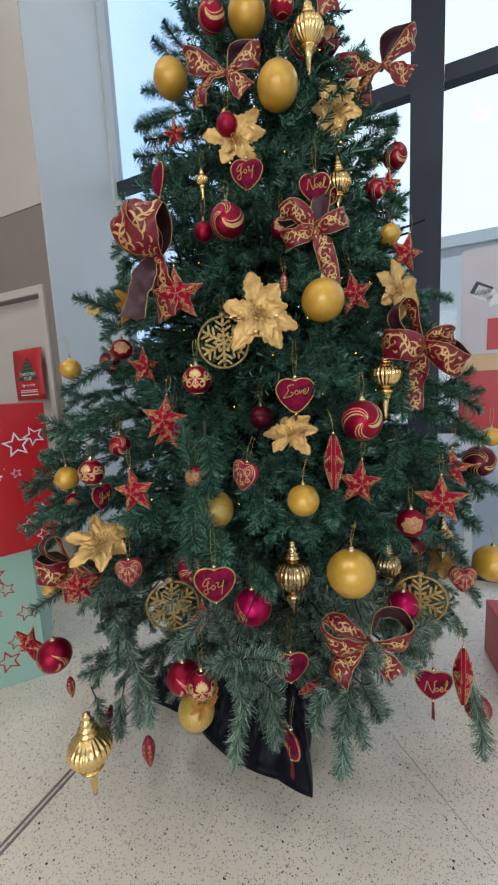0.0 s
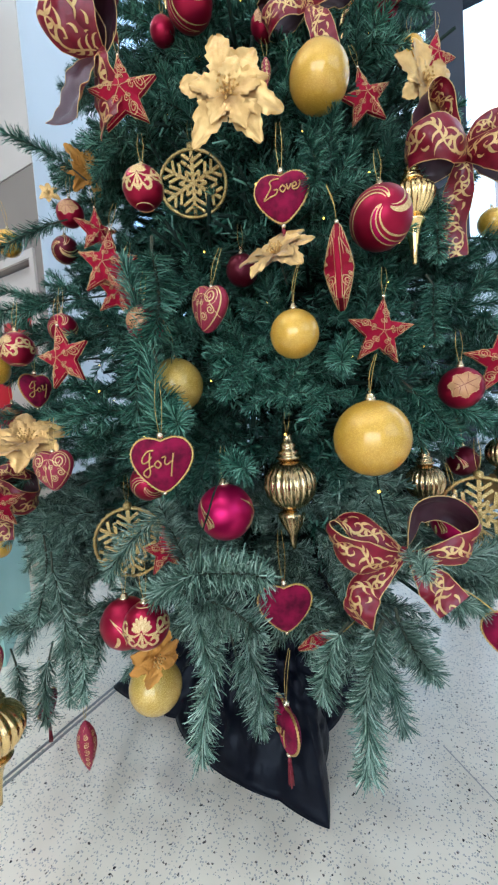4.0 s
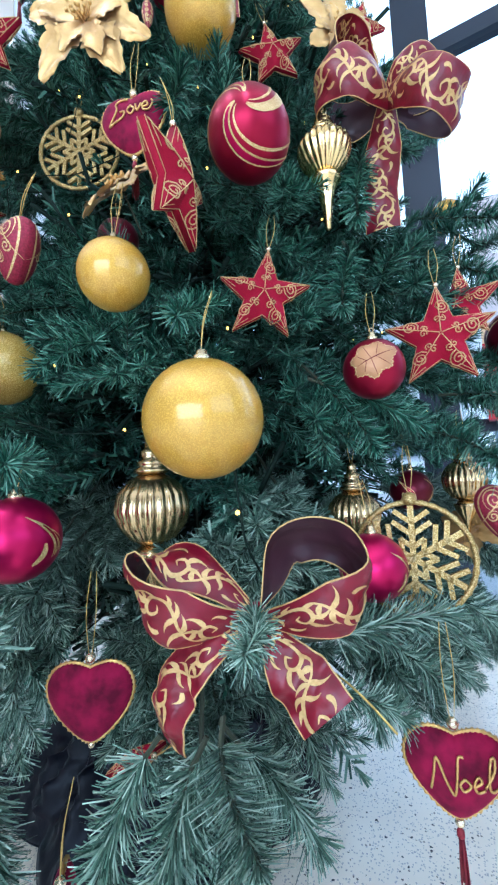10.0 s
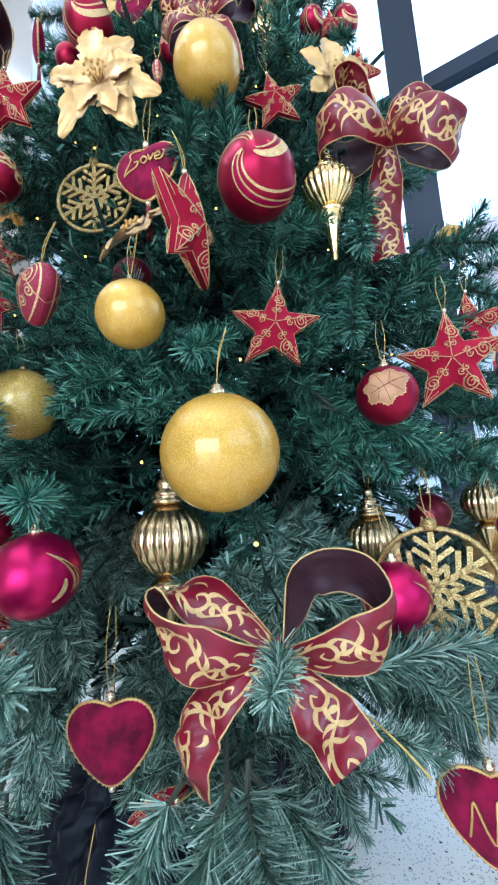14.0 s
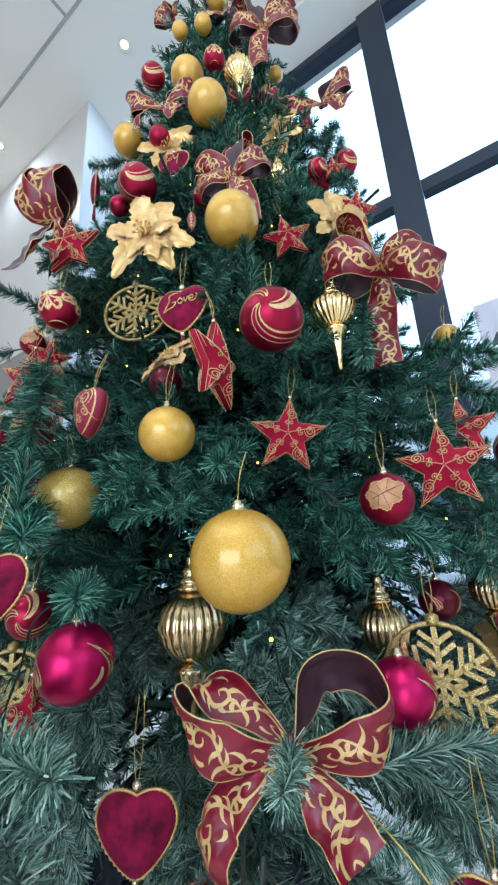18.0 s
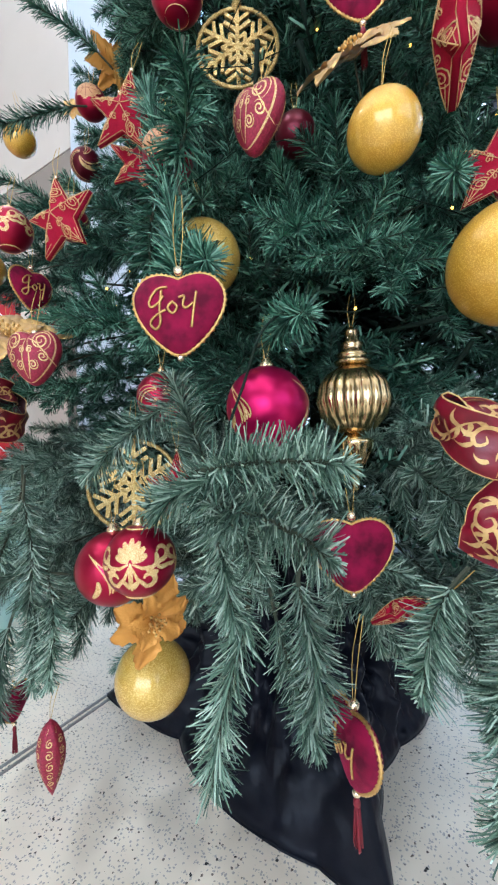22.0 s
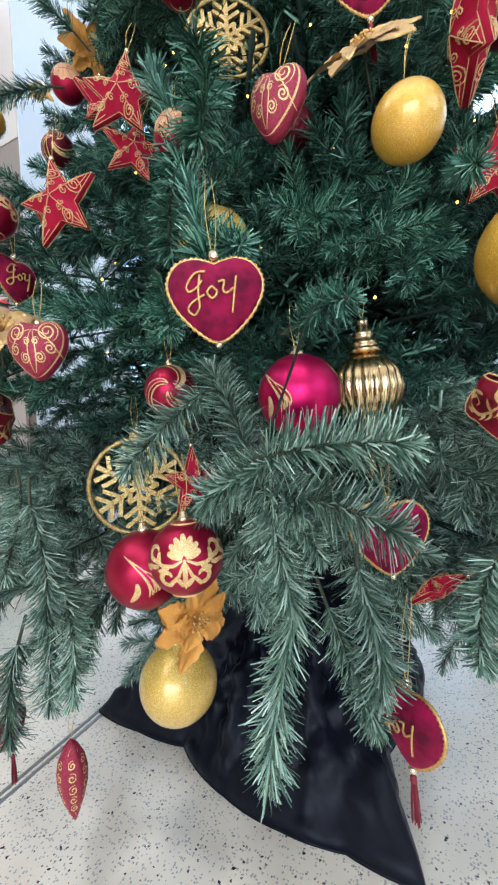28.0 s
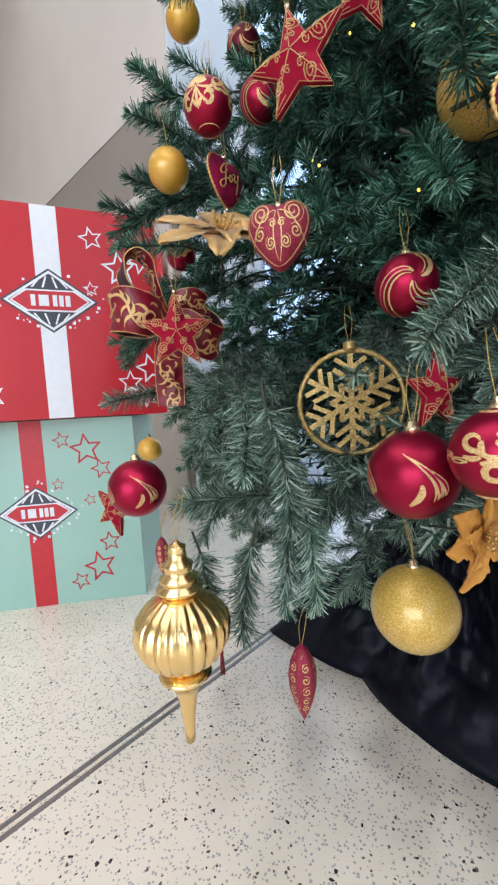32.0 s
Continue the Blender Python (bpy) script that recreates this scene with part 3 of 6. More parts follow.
def red_ball(x, y, z, d, pattern, mat=None, yaw=None, spin=0.0):
    words = {"swirl": "gold glitter swirls", "leaf": "a gold glitter leaf", "floral": "gold floral scrollwork", "flame": "gold flame strokes", "plain": "a satin finish"}[pattern]
    tone = "magenta" if mat is MAGENTA else "dark red" if mat is DARK_RED else "crimson"
    ob = hang("red_bauble", x, y, z, d / 2, f"satin {tone} bauble with {words}", "bauble", "red baubles on the tree", yaw=yaw)
    r = d / 2
    ball_body(d, mat or RED, ob)
    crown(ob, r, 0.085 * d)
    thread(ob, r + 0.012)
    s, fill, vein, place = Shape(), Shape(), Shape(), on_ball(r)
    over = on_ball(r + 0.0005)
    if pattern == "swirl":
        for k in range(3):
            for w0, off in ((0.12, 0.0), (0.035, 0.5)):
                pts = []
                for i in range(26):
                    t = i / 25
                    a = spin + k * 2.094 + off + 2.6 * t
                    pts.append(((0.16 + 1.75 * t) * math.cos(a), (0.16 + 1.75 * t) * math.sin(a)))
                stroke(s, place, pts, w0)
                if off == 0.0 and k < 2:
                    stroke(fill, over, pts[2:-2], w0 * 0.62)
    elif pattern == "leaf":
        for u0, v0, size, turn in ((0.0, 0.12, 1.0, spin), (2.35, -0.1, 0.9, spin + 1.0), (-2.2, -0.2, 0.9, spin - 0.8)):
            def rim(k, u0=u0, v0=v0, size=size, turn=turn):
                # a broad toothed leaf, pointed at one end
                a = 2 * math.pi * k / 64
                lobe = 0.60 + 0.07 * math.cos(7 * a) + 0.17 * max(math.cos(a), 0) ** 6 + (0.035 if k % 2 else -0.02)
                u, v = lobe * math.cos(a) * 1.05, lobe * math.sin(a) * 0.92
                return u0 + size * (u * math.cos(turn) - v * math.sin(turn)), v0 + size * (u * math.sin(turn) + v * math.cos(turn))
            edge = [rim(k) for k in range(64)]
            for q in (0.25, 0.5, 0.75, 1.0):
                fill.strip([[place(u0 + (u - u0) * (q - 0.25), v0 + (v - v0) * (q - 0.25)), place(u0 + (u - u0) * q, v0 + (v - v0) * q)] for u, v in edge + edge[:1]])
            stroke(s, over, edge + edge[:1], 0.014, taper=False)
            tail, head = edge[32], edge[0]
            spine = [(tail[0] + (head[0] - tail[0]) * t, tail[1] + (head[1] - tail[1]) * t) for t in np.linspace(0.05, 0.92, 9)]
            stroke(vein, over, spine, 0.013)
            for k, at in ((9, 4), (17, 3), (24, 2), (55, 4), (47, 3), (40, 2)):
                stroke(vein, over, [(spine[at][0] + (edge[k][0] - spine[at][0]) * t, spine[at][1] + (edge[k][1] - spine[at][1]) * t) for t in np.linspace(0, 0.85, 6)], 0.009)
    elif pattern == "floral":
        for face in range(3):
            c = 2.1 * face - 0.1
            wide = lambda u, v, c=c: place(c + 1.35 * (u - c), 0.08 + 1.45 * v)
            # a fan of petals over two curling leaves
            for j in range(-3, 4):
                ang, ln = math.pi / 2 + j * 0.42, 0.44 - 0.035 * abs(j)
                stroke(s, wide, [(c + ln * t * math.cos(ang), 0.10 + ln * t * math.sin(ang)) for t in np.linspace(0.1, 1, 7)], 0.070)
            for k in (-1, 1):
                curl = [(0.04, 0.06), (0.22, -0.02), (0.42, -0.02), (0.60, 0.08)] + [(0.62 + 0.16 * math.sin(q) * (1 - 0.08 * q), 0.24 - 0.16 * math.cos(q) * (1 - 0.08 * q)) for q in np.linspace(0.2, 4.6, 9)]
                stroke(s, wide, [(c + k * u, v) for u, v in curl], 0.055)
                low = [(0.03, 0.0), (0.12, -0.20), (0.26, -0.34)] + [(0.34 + 0.15 * math.sin(q) * (1 - 0.08 * q), -0.24 - 0.15 * math.cos(q) * (1 - 0.08 * q)) for q in np.linspace(-0.3, 4.4, 9)]
                stroke(s, wide, [(c + k * u, v) for u, v in low], 0.055)
                for u0, v0, ang, ln in ((0.30, -0.02, -0.9, 0.26), (0.48, 0.02, 1.0, 0.22), (0.16, -0.26, 3.6, 0.20), (0.52, -0.02, -0.5, 0.28)):
                    stroke(s, wide, [(c + k * (u0 + ln * t * math.cos(ang + 0.5 * t)), v0 + ln * t * math.sin(ang + 0.5 * t)) for t in np.linspace(0, 1, 6)], 0.05)
            stroke(s, wide, [(c, 0.08 - 0.55 * t) for t in np.linspace(0, 1, 7)], 0.045)
        for zz in (0.93, -0.90):
            rr = math.sqrt(1 - zz * zz)
            s.strip([[Vector((rr * math.cos(a), rr * math.sin(a), zz - 0.025)) * (r + 0.0007), Vector((rr * math.cos(a), rr * math.sin(a), zz + 0.025)) * (r + 0.0007)] for a in np.linspace(0, 2 * math.pi, 40)])
    elif pattern == "flame":
        sides = 3 if mat is MAGENTA else 4
        for g in range(sides):
            turn = Matrix.Rotation(spin + 2 * math.pi * g / sides, 3, "Z")
            for k in range(4):
                start, reach = 0.62 - 0.12 * k, 1.05 - 0.16 * k
                pts = [(0.15 * k - 0.42 + 0.62 * math.sin(1.9 * t) * (1 - 0.12 * k), start - reach * t) for t in np.linspace(0, 1, 14)]
                stroke(s, lambda u, v, turn=turn: turn @ place(u, v), pts, 0.060 if k % 2 else 0.032)
                if k % 2:
                    stroke(fill, lambda u, v, turn=turn: turn @ over(u, v), pts[2:-2], 0.030)
            tongue = [(-0.30 + 0.20 * t + 0.10 * math.sin(3 * t), -0.55 + 0.50 * t) for t in np.linspace(0, 1, 10)]
            stroke(s, lambda u, v, turn=turn: turn @ place(u, v), tongue, 0.075)
    if s.v:
        s.part("glitter_pattern", STROKE, ob)
    if vein.v:
        vein.part("leaf_veins", DARK_RED, ob, kind="stuff")
    if fill.v:
        fill.part("enamel_pattern", ENAMEL_TAN if pattern == "leaf" else MAGENTA if mat is None else RED, ob)
    return ob


def heart_edge(w, count=72):
    half = ((0, 0.315), (0.09, 0.352), (0.23, 0.375), (0.38, 0.325), (0.475, 0.19), (0.478, 0.03), (0.39, -0.16), (0.24, -0.335), (0.09, -0.455), (0, -0.485))
    run = smoothed([(u * w, v * w, 0) for u, v in half], count // 2 + 1)
    return [(p.x, p.y) for p in run[:-1]] + [(-p.x, p.y) for p in reversed(run[1:])]


def heart_surface(w, h):
    edge = heart_edge(w, 144)
    angle = np.array([math.atan2(b, a) for a, b in edge])
    reach = np.array([math.hypot(a, b) for a, b in edge])
    order = np.argsort(angle)
    angle, reach = angle[order], reach[order]

    def place(u, v, side=-1):
        s = min(math.hypot(u, v) / float(np.interp(math.atan2(v, u), angle, reach, period=2 * math.pi)), 1.0)
        return Vector((u, side * (h * math.sqrt(max(1 - s * s, 0.0)) + 0.0012), v))

    return place


def heart_body(w, h, mat, ob, name):
    edge, s = heart_edge(w), Shape()
    for side in (-1, 1):
        rings = (0.001, 0.2, 0.4, 0.6, 0.76, 0.88, 0.95, 0.985, 1.0)
        v = [(a * k, side * h * math.sqrt(1 - k * k), b * k) for k in rings for a, b in edge]
        n = len(edge)
        f = []
        for i in range(len(rings) - 1):
            for j in range(n):
                q = (i * n + j, i * n + (j + 1) % n, (i + 1) * n + (j + 1) % n, (i + 1) * n + j)
                f.append(q if side > 0 else q[::-1])
        s.add(v, f)
    return s.part(name, mat, ob)


def tassel(ob, z, length=0.055, r=0.0055):
    t = Shape().ball(0, 0, z - 0.006, 0.006, 8, 10).part("bead", BEAD, ob)
    s = Shape().lathe([(0.002, z - 0.012, 0), (r * 0.8, z - 0.016, 0), (r * 0.85, z - 0.022, 0), (r * 0.6, z - 0.024, 0)], 12)
    rng = random.Random(5)
    for k in range(26):
        a, q = rng.uniform(0, 6.28), r * math.sqrt(rng.random())
        x, y = q * math.cos(a), q * math.sin(a)
        s.tube([(x * 0.6, y * 0.6, z - 0.022), (x, y, z - 0.024 - length * 0.5), (x * 1.15, y * 1.15, z - 0.024 - length * rng.uniform(0.9, 1.05))], 0.0009, 3)
    s.part("tassel", TASSEL, ob)


# the embroidered script: pen strokes in heart widths
SCRIPT = {
    "Joy": (((-0.09, 0.194), (-0.20, 0.174), (-0.286, 0.054), (-0.26, -0.006), (-0.18, 0.034), (-0.13, 0.10)),
            ((-0.15, 0.164), (-0.174, -0.026), (-0.17, -0.156), (-0.22, -0.226), (-0.28, -0.186), (-0.27, -0.136), (-0.20, -0.086), (-0.11, -0.046)),
            ((-0.036, 0.034), (-0.086, -0.026), (-0.036, -0.086), (0.014, -0.026), (-0.036, 0.034)),
            ((0.03, 0.074), (0.09, 0.084), (0.074, -0.006), (0.11, -0.036), (0.18, 0.014)), ((0.214, 0.134), (0.19, -0.006), (0.154, -0.23))),
    "Love": (((-0.02, 0.225), (-0.13, 0.215), (-0.19, 0.17), (-0.17, 0.09), (-0.22, 0.0), (-0.31, -0.10), (-0.21, -0.08), (-0.09, -0.05), (-0.05, 0.02), (-0.12, 0.03)),
             ((0.04, 0.09), (-0.01, 0.03), (0.04, -0.03), (0.09, 0.03), (0.04, 0.09)),
             ((0.11, 0.09), (0.135, 0.0), (0.19, 0.09)),
             ((0.20, 0.03), (0.28, 0.06), (0.26, 0.11), (0.21, 0.07), (0.22, 0.0), (0.30, 0.01), (0.345, 0.10), (0.33, 0.14))),
    "Noel": (((-0.26, -0.16), (-0.23, 0.02), (-0.20, 0.16), (-0.12, -0.05), (-0.05, -0.17), (-0.02, 0.02), (0.0, 0.17), (0.05, 0.19)),
             ((0.05, 0.0), (0.0, -0.06), (0.04, -0.12), (0.10, -0.06), (0.05, 0.0)),
             ((0.13, -0.07), (0.20, -0.02), (0.17, 0.03), (0.13, -0.05), (0.16, -0.12), (0.23, -0.10)),
             ((0.23, -0.08), (0.32, 0.08), (0.33, 0.20), (0.29, 0.16), (0.27, -0.04), (0.30, -0.12), (0.37, -0.09))),
}


def velvet_heart(x, y, z, w, word="", yaw=None, tail=False, lean=0.0):
    says = f" embroidered {word}" if word else ""
    ends = " and a crimson tassel" if tail else ""
    ob = hang("velvet_heart", x, y, z, w / 2, f"crimson velvet heart{says} with gold braid{ends}", "heart ornament", "velvet hearts on the tree", yaw=yaw, lean=lean)
    heart_body(w, w * 0.15, VELVET, ob, "cushion")
    edge = heart_edge(w, 108)
    rope = Shape().tube([(a * 1.012, 0, b * 1.012) for a, b in edge], lambda i: w * (0.013 if i % 2 else 0.030), 7, closed=True)
    rope.part("braid", BRAID, ob)
    top = w * 0.325
    Shape().ball(0, 0, top + 0.012, 0.0075, 8, 10).part("bead", BEAD, ob)
    thread(ob, top + 0.014, 0.115)
    if tail:
        tassel(ob, -w * 0.485)
    elif w > 0.1:
        Shape().ball(0, 0, -w * 0.485 - 0.004, 0.005, 6, 8).part("bead", BEAD, ob)
    if word:
        stitch, place = Shape(), heart_surface(w, w * 0.15)
        for pts in SCRIPT[word]:
            line = [place(w * p.x, w * p.y) for p in smoothed([(u, v, 0) for u, v in pts], 6 * len(pts))]
            stitch.tube([q + Vector((0, -0.0004, 0)) for q in line], lambda i: 0.0015 + 0.0003 * (i % 2), 5)
        txt = stitch.part("lettering", BRAID, ob, f"gold embroidered word {word}")
    return ob


def rose_heart(x, y, z, w, yaw=None, lean=0.0):
    ob = hang("rose_heart", x, y, z, w * 0.55, "puffed rose-red heart with gold glitter scrolls", "heart ornament", "rose hearts on the tree", yaw=yaw, lean=lean)
    body = heart_body(w, w * 0.30, ROSE, ob, "cushion")
    body.scale = (1, 1, 1.18)
    s, place = Shape(), heart_surface(w, w * 0.30)
    for side in (-1, 1):
        def put(u, v, side=side):
            q = place(u * w, v * w, side)
            q.z *= 1.18
            return q
        for k in (-1, 1):
            stroke(s, put, [(k * a, b) for a, b in spiral(0.24, 0.17, 0.165, 2.3, -1.2, 1, 30)], 0.012)
            stroke(s, put, [(k * a, b) for a, b in spiral(0.27, -0.07, 0.090, 1.8, 2.4, -1, 20)], 0.011)
            stroke(s, put, [(k * a, b) for a, b in spiral(0.11, -0.19, 0.085, 2.0, 1.2, -1, 22)], 0.011)
            stroke(s, put, [(k * a, b) for a, b in spiral(0.07, 0.03, 0.060, 1.6, 0.4, 1, 18)], 0.010)
            stroke(s, put, [(k * (0.015 + 0.40 * t), 0.20 - 0.40 * t * t) for t in np.linspace(0, 1, 9)], 0.010)
            stroke(s, put, [(k * (0.01 + 0.20 * t * (1 - t)), 0.20 - 0.60 * t) for t in np.linspace(0, 1, 12)], 0.009)
            stroke(s, put, [(k * a * 0.93, b * 0.93) for a, b in heart_edge(1.0, 72)[:37]], 0.009)
    s.part("glitter_scrollwork", STROKE, ob)
    top = w * 0.315 * 1.18
    Shape().ball(0, 0, top + 0.004, 0.006, 6, 8).part("bead", BEAD, ob)
    thread(ob, top + 0.008, 0.08)
    return ob


STAR_MESH = {}


def star(x, y, z, r, yaw=None, lean=0.0, tilt=0.0):
    ob = hang("red_star", x, y, z, r * 0.8, "padded red fabric star with gold cord scrolls", "star ornament", "red stars on the tree", yaw=yaw, lean=lean, tilt=tilt)
    if not STAR_MESH:
        tip = [(math.cos(math.pi / 2 + k * math.pi / 5) * (1 if k % 2 == 0 else 0.43), math.sin(math.pi / 2 + k * math.pi / 5) * (1 if k % 2 == 0 else 0.43)) for k in range(10)]

        def height(u, v):
            a = (math.atan2(v, u) - math.pi / 2) % (2 * math.pi)
            k = int(a / (math.pi / 5)) % 10
            p, q = tip[k], tip[(k + 1) % 10]
            den = p[0] * q[1] - p[1] * q[0]
            b, c = (u * q[1] - v * q[0]) / den, (v * p[0] - u * p[1]) / den
            hp, hq = (0.06, 0.07) if k % 2 == 0 else (0.07, 0.06)
            m = max(1 - b - c, 0)
            return 0.33 * m + hp * b + hq * c + 0.75 * b * c * m + 0.13 * m * (b if k % 2 == 0 else c)

        v, f = [], []
        for side in (-1, 1):
            for k in range(10):
                p, q = tip[k], tip[(k + 1) % 10]
                base, n = len(v), 6
                idx = {}
                for i in range(n + 1):
                    for j in range(n + 1 - i):
                        b, c = i / n, j / n
                        u, w = p[0] * b + q[0] * c, p[1] * b + q[1] * c
                        idx[i, j] = len(v)
                        v.append((u, side * height(u, w), w))
                for i in range(n):
                    for j in range(n - i):
                        t1 = (idx[i, j], idx[i + 1, j], idx[i, j + 1])
                        f.append(t1 if side < 0 else t1[::-1])
                        if i + j < n - 1:
                            t2 = (idx[i + 1, j], idx[i + 1, j + 1], idx[i, j + 1])
                            f.append(t2 if side < 0 else t2[::-1])
        rim = Shape()
        for k in range(10):
            p, q = tip[k], tip[(k + 1) % 10]
            hp, hq = (0.06, 0.07) if k % 2 == 0 else (0.07, 0.06)
            rim.add([(p[0], -hp, p[1]), (q[0], -hq, q[1]), (q[0], hq, q[1]), (p[0], hp, p[1])], [(0, 3, 2, 1)])
        k0 = len(v)
        v += rim.v
        f += [tuple(i + k0 for i in q) for q in rim.f]
        cord = Shape()
        for side in (-1, 1):
            def lay(pts, rad, side=side):
                cord.tube([(u, side * (height(u, w) + 0.008), w) for u, w in pts], rad, 4)
            for k in range(5):
                a = math.pi / 2 + k * 2 * math.pi / 5
                ca, sa = math.cos(a), math.sin(a)
                lay([(t * ca, t * sa) for t in np.linspace(0.02, 0.96, 12)], 0.010)
                lay(spiral(0.55 * ca + 0.055 * sa, 0.55 * sa - 0.055 * ca, 0.150, 2.1, a + 2.9, 1, 22), 0.014)
                for turn in (-1, 1):
                    lay(spiral(0.29 * ca - 0.05 * turn * sa, 0.29 * sa + 0.05 * turn * ca, 0.068, 1.3, a + 3.1 * (turn > 0), turn, 12), 0.013)
                    lay([((0.62 + 0.3 * t) * ca - turn * 0.10 * (1 - t) * sa, (0.62 + 0.3 * t) * sa + turn * 0.10 * (1 - t) * ca) for t in np.linspace(0, 0.9, 6)], 0.008)
            for k in range(10):
                p, q = tip[k], tip[(k + 1) % 10]
                cord.tube([(p[0], side * (0.06 if k % 2 == 0 else 0.07), p[1]), (q[0], side * (0.07 if k % 2 == 0 else 0.06), q[1])], 0.008, 4)
        a = part("cushion", v, f, STAR_RED, None)
        weld = bmesh.new()
        weld.from_mesh(a.data)
        bmesh.ops.remove_doubles(weld, verts=weld.verts, dist=0.004)
        weld.to_mesh(a.data)
        weld.free()
        b = cord.part("cord_scrollwork", STROKE, None)
        STAR_MESH["cushion"], STAR_MESH["cord_scrollwork"] = a.data, b.data
        bpy.data.objects.remove(a)
        bpy.data.objects.remove(b)
    for key in ("cushion", "cord_scrollwork"):
        o = new(key, STAR_MESH[key])
        o.parent, o.scale = ob, (r, r, r)
        if key == "cord_scrollwork":
            tagged(o, kind="stuff")
    Shape().ball(0, 0, r + 0.004, 0.005, 6, 8).part("bead", BEAD, ob)
    thread(ob, r + 0.008, 0.07)
    return ob


def pod(x, y, z, h, yaw=None):
    ob = hang("red_drop", x, y, z, h * 0.4, "slim crimson drop ornament with gold scrolls", "drop ornament", "crimson drops on the tree", yaw=yaw)
    w = 0.18 * h
    prof = [(0.0008, -h / 2, 0), (0.25 * w, -0.42 * h, 1), (0.62 * w, -0.25 * h, 1), (0.9 * w, -0.05 * h, 1), (0.95 * w, 0.12 * h, 1), (0.8 * w, 0.28 * h, 1), (0.45 * w, 0.42 * h, 1), (0.001, h / 2, 0)]
    Shape().lathe(prof, 24, 0.14, 6).part("body", ROSE, ob)
    zs, rs = [q[1] for q in prof], [q[0] for q in prof]
    s = Shape()
    for k in range(6):
        def put(u, v, k=k):
            rr = float(np.interp(v, zs, rs)) * 0.98 + 0.0006
            a = k * 1.047 + u / max(rr, 0.3 * w)
            return Vector((rr * math.sin(a), -rr * math.cos(a), v))
        for j, c in enumerate((1.45, 0.70, -0.10, -0.85, -1.5)):
            e, r = (1 if (j + k) % 2 else -1), 0.36 - 0.05 * abs(c)
            stroke(s, put, [(w * e * a, w * b) for a, b in spiral(0.02, c, r, 1.5, 1.2)], 0.0013)
        stroke(s, put, [(0.45 * w, h * (0.42 - 0.84 * t)) for t in np.linspace(0, 1, 16)], 0.0008)
    s.part("glitter_scrollwork", STROKE, ob)
    thread(ob, h / 2, 0.06)
    return ob


def petal(s, length, width, rise, curl, turn, rng, slot=0):
    """A pointed leaf with a ruffled edge, that bends away from the middle."""
    rows, n = [], 26
    ph, lobes = rng.uniform(0, 6), rng.uniform(4.6, 6.2)
    for i in range(n + 1):
        t = i / n
        r = length * t
        z = rise * length * (t - curl * t * t)
        tooth = (lobes * t + ph) % 1.0
        w = width * (0.10 + 1.9 * t**0.75 * (1 - t) ** 0.85) * (1 + 0.12 * math.sin(9 * t + ph)) * (0.80 + 0.36 * tooth**1.3 * (1 - 0.4 * t))
        row = []
        for j in range(-4, 5):
            q = j / 4
            ruffle = 0.07 * width * math.sin(8 * t + 1.5 * j + ph) * abs(q) + 0.035 * width * math.sin(5.2 * j) * math.sin(math.pi * t)
            row.append((r, w * q, z + 0.16 * w * abs(q) + ruffle))
        rows.append(row)
    m = Matrix.Rotation(turn, 4, "Z")
    # local z of the leaf looks out of the flower (-y)
    face = Matrix(((1, 0, 0, 0), (0, 0, -1, 0), (0, 1, 0, 0), (0, 0, 0, 1)))
    both = face @ m
    s.strip([[both @ Vector(p) for p in row] for row in rows], slot)
    s.strip([[both @ (Vector(p) - Vector((0, 0, 0.0012))) for p in reversed(row)] for row in rows], slot)


def poinsettia(x, y, z, r, yaw=None, tilt=0.0, mat=None, seed=1, lean=0.0):
    rng = random.Random(seed)
    amber = mat is PETAL_AMBER
    ob = hang("poinsettia", x, y, z, r * 0.8, ("amber" if amber else "pale gold") + " cloth poinsettia with a beaded centre", "flower ornament", "poinsettias on the tree", yaw=yaw, tilt=tilt, lean=lean)
    m = mat or PETAL
    for k in range(6):
        s = Shape()
        petal(s, r * rng.uniform(0.9, 1.3), r * 0.44, 0.28, 1.0, k * 1.047 + 0.3 * seed + rng.uniform(-0.25, 0.25), rng)
        s.part("petal", m, ob)
    for k in range(5):
        s = Shape()
        petal(s, r * rng.uniform(0.6, 0.85), r * 0.32, 0.55, 0.75, k * 1.257 + 0.3 * seed + 0.6 + rng.uniform(-0.2, 0.2), rng)
        s.part("petal", m, ob)
    s = Shape()
    for k in range(16):
        a, q = k * 2.4, 0.24 * r * math.sqrt(k / 16)
        depth = -0.20 * r - 0.08 * r * rng.random()
        s.tube([(0.3 * q * math.cos(a), -0.03 * r, 0.3 * q * math.sin(a)), (q * math.cos(a), depth, q * math.sin(a))], 0.008 * r, 4)
        s.ball(q * math.cos(a), depth, q * math.sin(a), 0.034 * r, 5, 7)
    s.part("beaded_centre", BRAID, ob, kind="stuff")
    Shape().tube([(0, 0.0, 0), (0, 0.07, -0.02)], 0.0018, 5).part("stalk", STEM, ob)
    return ob


